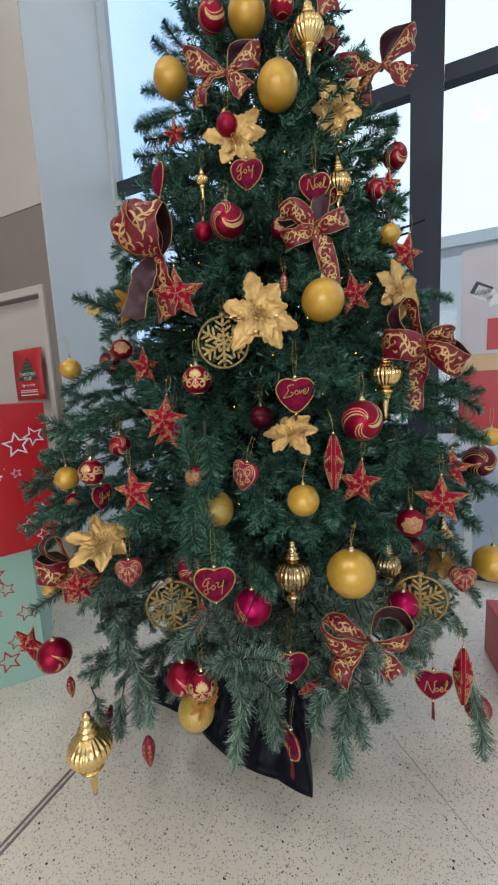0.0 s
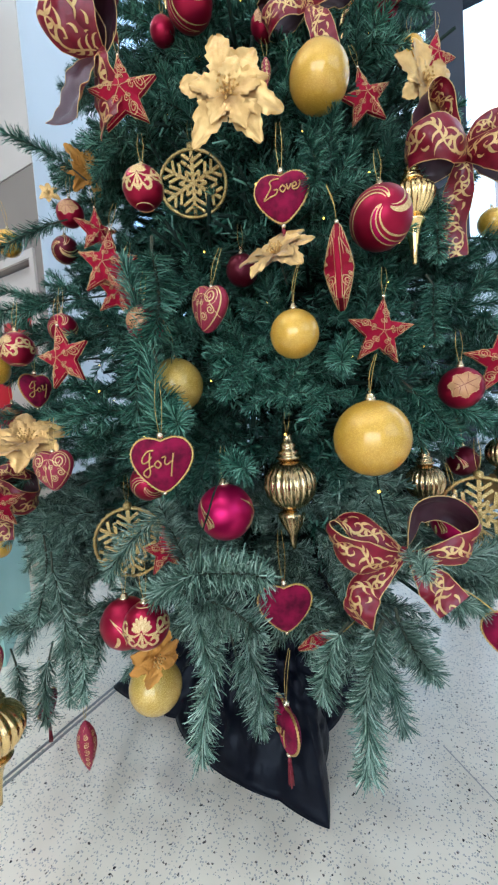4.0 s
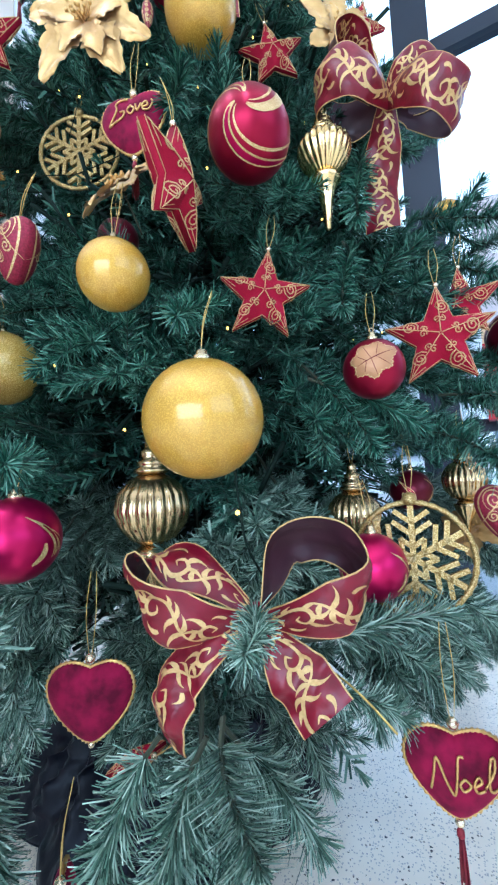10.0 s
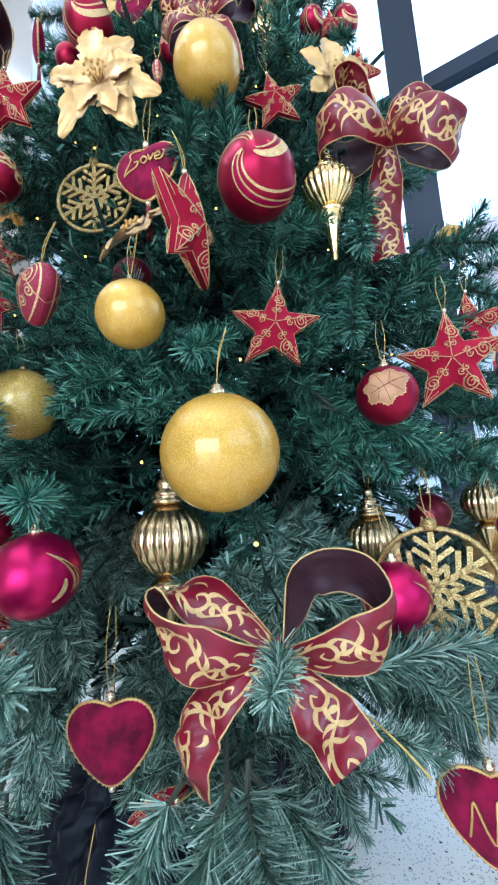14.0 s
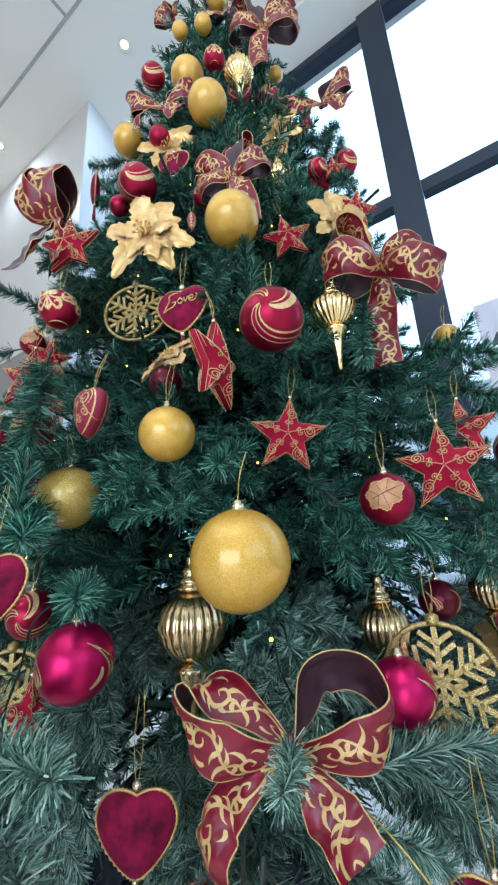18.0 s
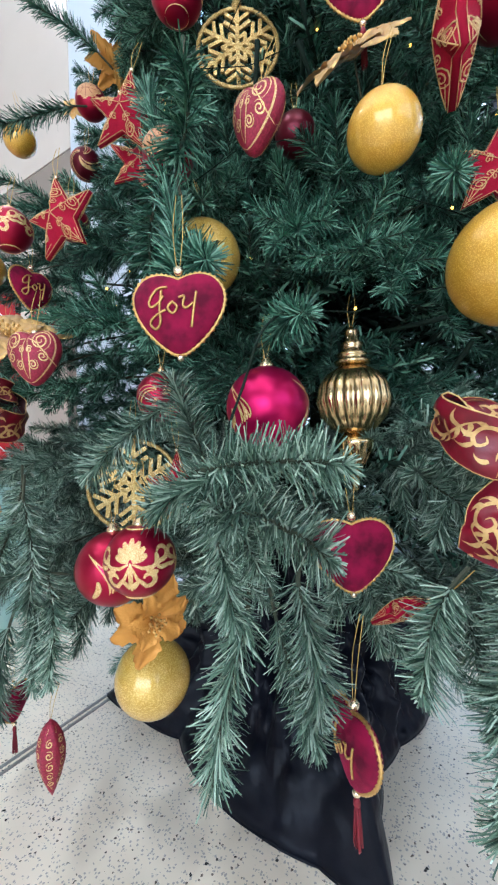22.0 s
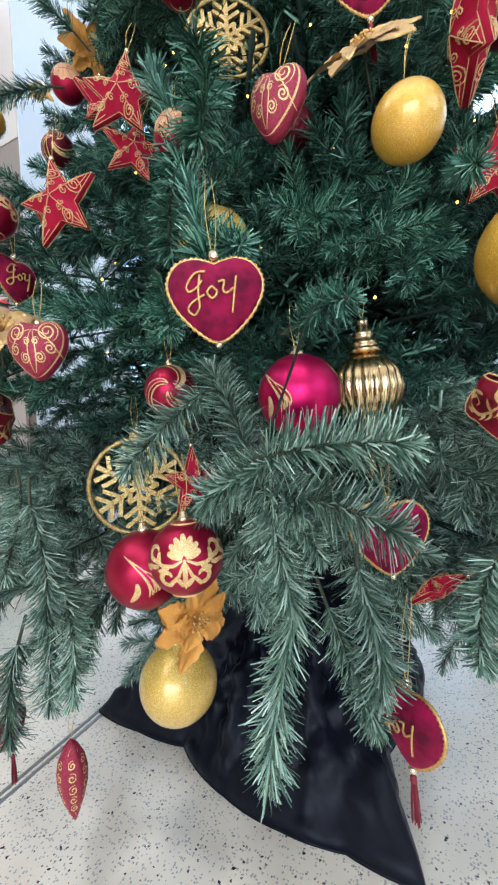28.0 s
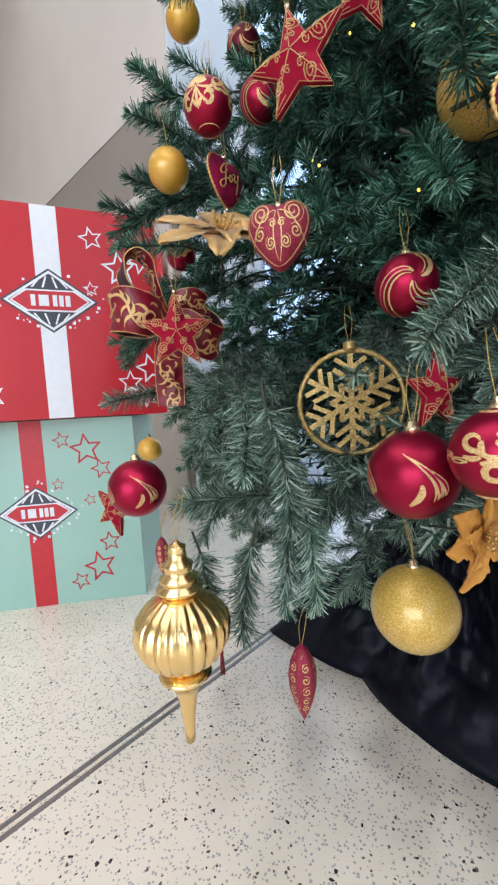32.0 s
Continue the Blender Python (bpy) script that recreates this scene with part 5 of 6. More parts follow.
star(0.049, 1.853, 2.205, 0.075, yaw=40, lean=12)
star(0.254, 1.432, 0.761, 0.090, yaw=88)
star(-0.640, 1.290, 0.840, 0.070, yaw=70)
star(-0.219, 1.290, 0.672, 0.045, yaw=80, tilt=60)
star(-0.754, 1.320, 1.565, 0.074, yaw=40, lean=14)
star(-0.931, 1.420, 1.820, 0.075, yaw=75)
star(-0.831, 1.620, 2.770, 0.055, yaw=10)
star(-0.023, 1.930, 2.505, 0.055, yaw=30)
# poinsettias
poinsettia(-0.375, 1.347, 1.954, 0.118, yaw=25, seed=3)
poinsettia(-0.270, 1.335, 1.555, 0.088, yaw=-5, tilt=-40, seed=4)
poinsettia(-0.970, 1.140, 1.165, 0.110, yaw=55, tilt=-50, seed=5)
poinsettia(-0.230, 1.916, 2.834, 0.112, yaw=15, seed=6)
poinsettia(-0.544, 1.588, 2.652, 0.108, yaw=30, seed=7)
poinsettia(-0.540, 1.115, 0.662, 0.068, yaw=70, tilt=10, mat=PETAL_AMBER, seed=8)
poinsettia(0.030, 1.696, 2.040, 0.095, yaw=45, seed=9)
poinsettia(0.213, 1.949, 0.912, 0.080, yaw=-30, tilt=-40, seed=10)
poinsettia(-1.300, 1.540, 2.120, 0.040, yaw=40, seed=12)
poinsettia(-1.037, 1.500, 2.099, 0.072, yaw=70, tilt=20, mat=PETAL_AMBER, seed=15)
# snowflake discs
snowflake(-0.592, 1.496, 1.895, 0.098, yaw=30)
snowflake(-0.815, 1.332, 0.832, 0.106, yaw=35)
snowflake(0.121, 1.582, 0.909, 0.092, yaw=10)
# finials
finial(-0.918, 0.943, 0.489, 0.148, "onion", MIRROR_GOLD)
finial(-0.008, 1.658, 1.730, 0.114, "cone", MIRROR_GOLD)
finial(-0.212, 1.848, 2.519, 0.108, "onion", MIRROR_GOLD)
finial(-0.658, 1.520, 2.505, 0.048, "cone", MIRROR_GOLD)
finial(-0.289, 1.732, 3.012, 0.119, "onion", MIRROR_GOLD)
finial(-0.320, 1.441, 1.002, 0.138, "bell")
finial(-0.009, 1.722, 0.961, 0.110, "bell")
finial(0.201, 1.928, 1.022, 0.097, "bell")
# bows
front_bow = bow(-0.022, 1.298, 0.892, 0.260, yaw=24, ribbon_width=0.068)
back_in = front_bow.matrix_basis.inverted()
Shape().tube([back_in @ p for p in smoothed([(0.002, 1.326, 0.855), (0.062, 1.322, 0.833), (0.098, 1.310, 0.819), (0.130, 1.300, 0.799)], 14)], 0.0013, 5).part("trailing_cord", THREAD, front_bow, "thin gold cord")
bow(0.118, 1.710, 1.832, 0.280, yaw=14, tied="cuffed", ribbon_width=0.074)
bow(-0.748, 1.316, 2.195, 0.300, yaw=0, tied="gathered", ribbon_width=0.100)
bow(-0.238, 1.565, 2.262, 0.225, yaw=20, tied="rosette", flip=True, lean=-8)
bow(-1.165, 1.150, 1.045, 0.235, yaw=48, tied="cuffed", ribbon_width=0.066)
bow(-0.567, 1.590, 2.880, 0.260, yaw=25, ribbon_width=0.074)
bow(-0.064, 2.047, 3.017, 0.300, yaw=20, lean=-14, ribbon_width=0.080)
bow(-0.459, 1.880, 4.028, 0.330, yaw=20, tied="rosette", ribbon_width=0.075, tilt=-20)
bow(-0.709, 1.920, 4.507, 0.250, yaw=10, tied="gathered", ribbon_width=0.065, lean=20)
bow(-0.370, 1.800, 3.567, 0.240, yaw=10, tilt=-15)
bow(-0.797, 1.880, 4.175, 0.230, yaw=-20, tied="gathered", lean=-30)
bow(-0.216, 1.860, 3.388, 0.300, yaw=25, tied="rosette", ribbon_width=0.078)
poinsettia(-0.383, 1.900, 4.095, 0.120, yaw=20, seed=13)
poinsettia(-0.516, 1.920, 4.367, 0.120, yaw=10, tilt=-20, seed=14)
gold_ball(-0.417, 1.790, 3.730, 0.100)

# ---- the tree ----


def needles(rng, pts, density, length, v, f, flat=0.8, cap=30, half=0.00115):
    """Bottle-brush needles round a stem."""
    pts = np.array(pts)
    seg = np.diff(pts, axis=0)
    run = np.r_[0, np.cumsum(np.linalg.norm(seg, axis=1))]
    n = int(run[-1] * density)
    s = np.sort(np.r_[rng.uniform(0.0, run[-1], n), np.full(cap, run[-1] * 0.995)])
    k = np.clip(np.searchsorted(run, s, side="right") - 1, 0, len(seg) - 1)
    t = (s - run[k]) / np.maximum(run[k + 1] - run[k], 1e-9)
    p = pts[k] + seg[k] * t[:, None]
    d = seg[k] / np.linalg.norm(seg[k], axis=1)[:, None]
    side = np.cross(d, [0.05, 0.02, 1.0])
    side /= np.linalg.norm(side, axis=1)[:, None]
    up = np.cross(side, d)
    a = rng.uniform(0, 2 * np.pi, len(s))
    open_ = np.radians(rng.normal(46, 12, len(s)))
    tip = s > run[-1] * 0.94
    open_[tip] *= rng.uniform(0.15, 0.9, tip.sum())
    ln = length * rng.uniform(0.72, 1.12, len(s)) * np.where(tip, 0.72, 1.0)
    radial = np.cos(a)[:, None] * side + flat * np.sin(a)[:, None] * up
    way = np.cos(open_)[:, None] * d + np.sin(open_)[:, None] * radial
    way /= np.linalg.norm(way, axis=1)[:, None]
    w = np.cross(way, rng.normal(size=(len(s), 3)))
    w *= (half / np.linalg.norm(w, axis=1))[:, None]
    end = p + way * ln[:, None]
    base = len(v)
    v.extend(map(tuple, np.stack([p - w, p + w, end + 0.7 * w, end - 0.7 * w], 1).reshape(-1, 3)))
    f.extend((b, b + 1, b + 2, b + 3) for b in range(base, base + 4 * len(s), 4))


def twig(seed, reach=0.42, pairs=4, tip_len=0.125, density=1900, droop=0.16, stem=0.55, upper=True, length=0.038, half=0.0010, spread=(32, 58)):
    """Mesh of one branch along +x: a bare inner stem, paired side tips and an end tip."""
    rng = np.random.default_rng(seed)
    v, f, slots = [], [], []

    def at(x):
        return np.array([x, 0.02 * math.sin(7 * x + seed), -droop * max(x, 0) ** 2 / reach])

    tips = [[at(reach * t) for t in np.linspace(0.45, 1.0, 6)]]
    for i in range(pairs):
        x = reach * (0.22 + 0.60 * i / max(pairs - 1, 1))
        for sgn in (-1, 1):
            yaw, lift = sgn * math.radians(rng.uniform(*spread)), math.radians(rng.uniform(-22, 22))
            d = np.array([math.cos(yaw) * math.cos(lift), math.sin(yaw) * math.cos(lift), math.sin(lift)])
            ln = tip_len * rng.uniform(0.8, 1.15) * (1.0 - 0.12 * i)
            o = at(x + rng.uniform(-0.015, 0.015))
            tips.append([o + d * ln * t + np.array([0.04 * t * t, 0, -0.03 * t * t]) * ln / 0.19 for t in np.linspace(0, 1, 5)])
        if upper:
            yaw, lift = math.radians(rng.uniform(-25, 25)), math.radians(rng.uniform(28, 60) * (1 if i % 2 == 0 else -0.8))
            d = np.array([math.cos(yaw) * math.cos(lift), math.sin(yaw) * math.cos(lift), math.sin(lift)])
            o = at(x)
            tips.append([o + d * tip_len * 0.85 * t for t in np.linspace(0, 1, 4)])
    for tip in tips:
        needles(rng, tip, density, length, v, f, half=half)
    slots = [0] * len(f)
    s = Shape()
    s.tube([(-stem, 0, 0.0), (-stem * 0.4, 0, 0.004)] + [tuple(at(reach * t)) for t in np.linspace(0, 0.95, 6)], lambda i: 0.0042 - 0.0003 * i, 5)
    for tip in tips[1:]:
        s.tube([tuple(p) for p in tip], 0.0016, 3)
    k = len(v)
    v.extend(s.v)
    f.extend(tuple(i + k for i in q) for q in s.f)
    slots += [1] * len(s.f)
    return v, f, slots


def branch_mesh(name, *args, stock=NEEDLE, **kw):
    v, f, slots = twig(*args, **kw)
    me = bpy.data.meshes.new(name)
    me.from_pydata(v, [], f)
    me.materials.append(stock)
    me.materials.append(STEM)
    me.polygons.foreach_set("material_index", slots)
    return me


tree = thing("christmas_tree", pose(AXIS.x, AXIS.y, 0), "tall artificial green pine tree crowded with red and gold ornaments", "christmas tree")
Shape().tube([(0, 0, 0.02), (0.10, 0.045, 1.9), (0.135, 0.06, 4.42)], lambda i: (0.035, 0.028, 0.010)[i], 12).part("trunk", STEM, tree)
stand = Shape()
for k in range(4):
    a = math.pi / 4 + k * math.pi / 2
    stand.tube([(0.04 * math.cos(a), 0.04 * math.sin(a), 0.30), (0.28 * math.cos(a), 0.28 * math.sin(a), 0.05), (0.42 * math.cos(a), 0.42 * math.sin(a), 0.012)], 0.012, 6)
stand.part("stand", STEEL, tree)

LOW = [branch_mesh("branch", 120 + i, reach=0.34 + 0.03 * (i % 3), pairs=4, tip_len=0.125, droop=(0.05, 0.2, 0.35)[i % 3], density=2000, length=0.039, half=0.0010, spread=(38, 80), stock=NEEDLE_SAGE) for i in range(6)]
FULL = [branch_mesh("branch", 10 + i, reach=0.38 + 0.03 * (i % 3), droop=(0.05, 0.16, 0.28)[i % 3], density=1800, tip_len=0.13, pairs=(4, 3, 4)[i % 3], spread=(34, 70)) for i in range(7)]
SMALL = [branch_mesh("branch", 40 + i, reach=0.24, pairs=2, tip_len=0.105, density=1600, stem=0.30, droop=0.05, length=0.032) for i in range(4)]


def cone(z):
    """Reach of the branch tips at a height."""
    r = min(0.229 * (5.07 - z) - 0.035, 0.62 + 0.80 * z) if z < 3.4 else 0.347 * (1 - (min(z - 3.4, 0.8) / 0.8) ** 1.2) + 0.03
    return r * (1 - 0.08 * min(max((z - 2.5) / 0.7, 0), 1))


def swell(off, z):
    """The skirt of the tree is fuller on its two sides."""
    fade, high = min(max((2.7 - z) / 0.6, 0.4), 1), min(max((3.5 - z) / 0.5, 0.3), 1)
    return high * 0.42 * math.exp(-(((off + 1.25) / 0.65) ** 2)) + fade * (0.20 * math.exp(-(((off - 1.0) / 0.55) ** 2)))


def lean_at(z):
    """The tree leans a little towards the glazing."""
    k = 0.13 * min(max((z - 0.9) / 1.4, 0), 1)
    return Vector((AXIS.x + 0.9 * k - 0.06 * min(max((z - 2.9) / 0.6, 0), 1), AXIS.y + 0.4 * k, 0))


def freed(p):
    """Draws a tip back behind the ornaments that hang near it."""
    mid = lean_at(p.z)
    rel = Vector((p.x - mid.x, p.y - mid.y, 0))
    r, way = rel.length, rel.normalized()
    for spot, half in SPOTS:
        q = Vector((spot.x - mid.x, spot.y - mid.y, 0))
        along = q.dot(way)
        off = math.hypot((q - way * along).length, spot.z - p.z)
        if along > 0 and off < half + 0.04:
            r = min(r, along - half * 0.4 - 0.03)
        elif along > 0 and off < half + 0.10:
            r = min(r, along - half * 0.2)
    return Vector((mid.x, mid.y, p.z)) + way * max(r, 0.16)


SPOTS += [(Vector((-0.265, 1.200, 0.585)), 0.085)]  # the edge-on heart hangs clear
rest_v, rest_f = [], []
BACK = [branch_mesh("branch", 80 + i, reach=0.42, pairs=3, tip_len=0.17, density=270, half=0.0028) for i in range(2)]


def grow(mesh, tip, rise, roll, scale, reach, joined=False):
    """Hangs a branch so that its end lies at tip, pointing away from the trunk."""
    mid = lean_at(tip.z)
    way = Vector((tip.x - mid.x, tip.y - mid.y, 0)).normalized()
    way = (way + Vector((0, 0, math.tan(rise)))).normalized()
    side = Vector((0, 0, 1)).cross(way).normalized()
    m = Matrix((way, side, way.cross(side))).transposed().to_4x4()
    m = Matrix.Translation(tip - way * reach * scale) @ m @ Matrix.Rotation(roll, 4, "X") @ Matrix.Scale(scale, 4)
    m = Matrix.Translation((-AXIS.x, -AXIS.y, 0)) @ m
    if joined:
        k = len(rest_v)
        rest_v.extend(tuple(m @ q.co) for q in mesh.vertices)
        rest_f.extend(tuple(i + k for i in q.vertices) for q in mesh.polygons)
        return
    ob = new("branch", mesh)
    ob.parent = tree
    ob.matrix_basis = m


rng = random.Random(21)
GAPS = [(Vector((-0.77, 1.20, 0.86)), 0.13), (Vector((-0.37, 1.20, 0.50)), 0.20), (Vector((-0.50, 1.22, 0.50)), 0.14), (Vector((0.06, 1.42, 0.60)), 0.10), (Vector((-0.31, 1.20, 0.48)), 0.13)]
FRONT = math.radians(27)  # the side from which the tree is seen

# the lower section: sage branches that sink towards the floor
for tz, radius, sink, count in ((0.53, 0.82, -40, 20), (0.66, 0.90, -28, 25), (0.79, 0.92, -14, 27), (0.92, 0.90, -2, 26)):
    for i in range(count):
        a = 2 * math.pi * (i + rng.uniform(-0.25, 0.25)) / count + tz * 3
        off = (a - FRONT + math.pi) % (2 * math.pi) - math.pi
        r = radius * (1 + 0.16 * math.sin(off) ** 2) + rng.uniform(-0.09, 0.03)
        tip = freed(Vector((AXIS.x + r * math.sin(a), AXIS.y - r * math.cos(a), tz + rng.uniform(-0.04, 0.04))))
        if any((tip - g).length < h for g, h in GAPS):
            continue
        far = abs(off) > radians(95)
        if far and i % 2:
            continue
        grow((BACK if far else LOW)[rng.randrange(2 if far else 6)], tip, radians(sink + rng.uniform(-20, 20)), rng.uniform(-1.2, 1.2), rng.uniform(0.78, 1.05), 0.40, far)

# short growth that fills the low side by the boxes
for i in range(40):
    a = FRONT - rng.uniform(0.55, 1.75) if i < 26 else FRONT + rng.uniform(0.55, 1.45)
    tz = rng.uniform(0.48, 0.98)
    r = rng.uniform(0.72, 1.0) + 0.08 * (tz < 0.8)
    tip = freed(Vector((AXIS.x + r * math.sin(a), AXIS.y - r * math.cos(a), tz)))
    grow(LOW[rng.randrange(6)], tip, radians(rng.uniform(-35, 5)), rng.uniform(-1.2, 1.2), rng.uniform(0.55, 0.75), 0.40)

# the same on that side above
for i in range(32):
    a = FRONT - rng.uniform(0.95, 2.0)
    tz = rng.uniform(1.0, 2.3)
    mid = lean_at(tz)
    r = cone(tz) * (1 + swell(a - FRONT, tz)) * rng.uniform(0.82, 1.0)
    tip = freed(Vector((mid.x + r * math.sin(a), mid.y - r * math.cos(a), tz)))
    grow(FULL[rng.randrange(7)], tip, radians(rng.uniform(-15, 15)), rng.uniform(-1.0, 1.0), rng.uniform(0.7, 0.95), 0.40)

# growth between the two sections on that side
for i in range(12):
    a = FRONT - rng.uniform(0.65, 1.7)
    r = rng.uniform(0.58, 0.74)
    tip = freed(Vector((AXIS.x + r * math.sin(a), AXIS.y - r * math.cos(a), rng.uniform(0.86, 1.16))))
    grow(FULL[rng.randrange(7)], tip, radians(rng.uniform(-20, 10)), rng.uniform(-1.0, 1.0), rng.uniform(0.7, 0.95), 0.40)

# the upper section, which leaves a gap above the lower one
z, ring = 1.12, 0
while z < 3.92:
    radius = cone(z)
    count = max(5, int(2 * math.pi * radius / (0.215 if z < 2.1 else 0.165)))
    for i in range(count):
        a = 2 * math.pi * (i + 0.5 * (ring % 2)) / count + rng.uniform(-0.10, 0.10)
        off = (a - FRONT + math.pi) % (2 * math.pi) - math.pi
        far = abs(off) > radians(92)
        if far and (i + ring) % 2 == 0:
            continue
        zz = z + rng.uniform(-0.05, 0.05)
        r = radius * (1 + swell(off, z)) + rng.uniform(-0.13, 0.03)
        mid = lean_at(zz)
        tip = freed(Vector((mid.x + r * math.sin(a), mid.y - r * math.cos(a), zz)))
        if any((tip - g).length < h for g, h in GAPS):
            continue
        rise = radians(-24 + 14 * min(z, 3.2)) + rng.uniform(-0.15, 0.15)
        if z > 2.9:
            grow(SMALL[rng.randrange(4)], tip, rise, rng.uniform(-0.4, 0.4), (0.95 if z < 3.3 else 0.75), 0.24, far)
        elif far:
            grow(BACK[rng.randrange(2)], tip, rise, rng.uniform(-0.5, 0.5), rng.uniform(0.9, 1.05), 0.40, True)
        else:
            grow(FULL[rng.randrange(7)], tip, rise, rng.uniform(-0.5, 0.5), rng.uniform(0.88, 1.08), 0.40)
    z += 0.16 if z < 2.4 else 0.14
    ring += 1

part("far_growth", rest_v, rest_f, NEEDLE, tree, smooth=False, kind="stuff")

# single tips that stand out from the rest
TIPS = []
for i in range(8):
    gen, tv, tf = np.random.default_rng(90 + i), [], []
    bent = [np.array([0.2 * t, 0.008 * math.sin(3 * t + i), -0.014 * t * t]) for t in np.linspace(0, 1, 6)]
    needles(gen, bent, 3000, 0.034, tv, tf, half=0.00085, flat=0.95)
    k = len(tv)
    core = Shape().tube([(-0.05, 0, 0.0)] + [tuple(q) for q in bent], 0.0022, 5)
    me = bpy.data.meshes.new("branch_tip")
    me.from_pydata(tv + core.v, [], tf + [tuple(j + k for j in q) for q in core.f])
    me.materials.append(NEEDLE if i < 4 else NEEDLE_SAGE)
    me.materials.append(STEM)
    me.polygons.foreach_set("material_index", [0] * len(tf) + [1] * len(core.f))
    TIPS.append(me)


def spray(a, b, fat=1.0):
    """One needled tip from a to b."""
    a, b = Vector(a), Vector(b)
    way = (b - a).normalized()
    side = Vector((0.03, 0.02, 1)).cross(way).normalized()
    m = Matrix((way, side, way.cross(side))).transposed().to_4x4()
    k = (b - a).length / 0.2
    ob = new("branch_tip", TIPS[rng.randrange(4) + (4 if a.z < 1.0 else 0)])
    ob.parent = tree
    ob.matrix_basis = Matrix.Translation(a - Vector((AXIS.x, AXIS.y, 0))) @ m @ Matrix.Diagonal((k, 1.25 * fat, 1.25 * fat, 1))


spray((-0.395, 1.139, 0.685), (-0.462, 1.142, 0.450), 1.2)
spray((-0.355, 1.173, 0.679), (-0.287, 1.160, 0.530))
spray((-0.390, 1.075, 0.850), (-0.240, 1.070, 0.824), 1.4)
spray((-0.395, 1.085, 0.890), (-0.238, 1.085, 0.920), 1.4)
spray((-0.380, 1.100, 0.885), (-0.490, 1.075, 0.858), 1.3)
spray((-0.440, 1.120, 0.900), (-0.462, 1.115, 1.020), 1.1)
spray((-0.300, 1.140, 0.750), (-0.275, 1.120, 0.590), 1.2)
spray((-0.404, 1.108, 0.875), (-0.367, 1.085, 0.700), 1.1)
spray((-0.430, 1.100, 0.870), (-0.350, 1.060, 0.840))
spray((-0.420, 1.110, 0.860), (-0.330, 1.085, 0.780))
spray((-0.095, 1.215, 0.640), (-0.110, 1.190, 0.470), 1.2)
spray((-0.849, 1.097, 0.831), (-0.778, 1.056, 0.654), 1.1)
spray((-0.814, 1.100, 0.660), (-0.832, 1.074, 0.490))
spray((-0.500, 1.150, 1.190), (-0.560, 1.175, 1.440), 1.1)
spray((-0.530, 1.180, 1.380), (-0.610, 1.215, 1.600), 1.1)
spray((-0.515, 1.190, 1.570), (-0.490, 1.140, 1.390), 1.5)
spray((-0.560, 1.210, 1.225), (-0.425, 1.140, 1.205), 1.3)
spray((-0.530, 1.200, 1.255), (-0.475, 1.125, 1.180), 1.3)
spray((-0.545, 1.190, 1.420), (-0.555, 1.125, 1.215), 1.3)
spray((-0.400, 1.240, 1.090), (-0.290, 1.165, 1.105), 1.1)
spray((-0.086, 1.257, 0.766), (-0.097, 1.215, 0.580), 1.15)
spray((-0.048, 1.294, 0.741), (0.035, 1.354, 0.625), 1.1)
spray((-0.071, 1.267, 0.673), (-0.020, 1.280, 0.540), 1.1)
spray((0.005, 1.565, 1.212), (0.150, 1.660, 1.150), 1.1)
spray((-0.020, 1.560, 1.230), (0.090, 1.560, 1.110), 1.1)
spray((-0.150, 1.420, 1.350), (-0.115, 1.290, 1.300))
spray((0.028, 1.417, 0.835), (0.181, 1.560, 0.850), 1.1)
spray((0.122, 1.600, 0.870), (0.270, 1.630, 0.800), 1.1)
spray((0.050, 1.480, 0.820), (0.160, 1.500, 0.780), 1.1)
spray((0.300, 1.570, 0.640), (0.335, 1.500, 0.410), 1.25)
spray((0.030, 1.395, 0.770), (0.125, 1.440, 0.745))
spray((-0.220, 1.430, 1.850), (-0.175, 1.350, 1.700), 1.1)
spray((0.025, 1.640, 1.500), (0.054, 1.540, 1.360), 1.1)
spray((0.040, 1.740, 1.780), (0.070, 1.660, 1.590), 1.2)
spray((-0.010, 1.275, 0.905), (0.020, 1.190, 0.912), 0.75)
spray((-0.810, 1.106, 0.690), (-0.740, 1.084, 0.530), 1.1)
spray((-0.894, 1.090, 0.590), (-0.930, 1.060, 0.420), 1.1)
spray((-1.016, 1.060, 0.560), (-0.930, 1.020, 0.430))
spray((-0.960, 1.144, 0.858), (-0.863, 1.057, 0.732), 1.15)
spray((-0.500, 1.120, 0.985), (-0.590, 1.035, 0.900), 1.1)
spray((-0.653, 1.240, 1.230), (-0.560, 1.160, 1.110))
spray((-1.283, 1.261, 0.896), (-1.306, 1.060, 0.883))
spray((-1.225, 1.266, 1.251), (-1.257, 1.101, 1.242))
spray((-1.199, 1.270, 1.490), (-1.199, 1.119, 1.508))
spray((-0.920, 1.181, 0.653), (-1.062, 1.067, 0.667), 1.1)
spray((-1.002, 1.409, 2.032), (-1.070, 1.251, 2.101))
spray((-0.845, 1.608, 2.827), (-0.925, 1.508, 2.787))
spray((-1.029, 1.349, 1.849), (-1.129, 1.174, 1.744))
spray((0.200, 2.140, 1.625), (0.337, 2.068, 1.669))
spray((0.290, 2.040, 1.270), (0.398, 1.957, 1.264))
spray((-0.047, 2.235, 2.849), (-0.012, 2.113, 2.866))
spray((0.110, 2.200, 2.110), (0.221, 2.136, 2.075))

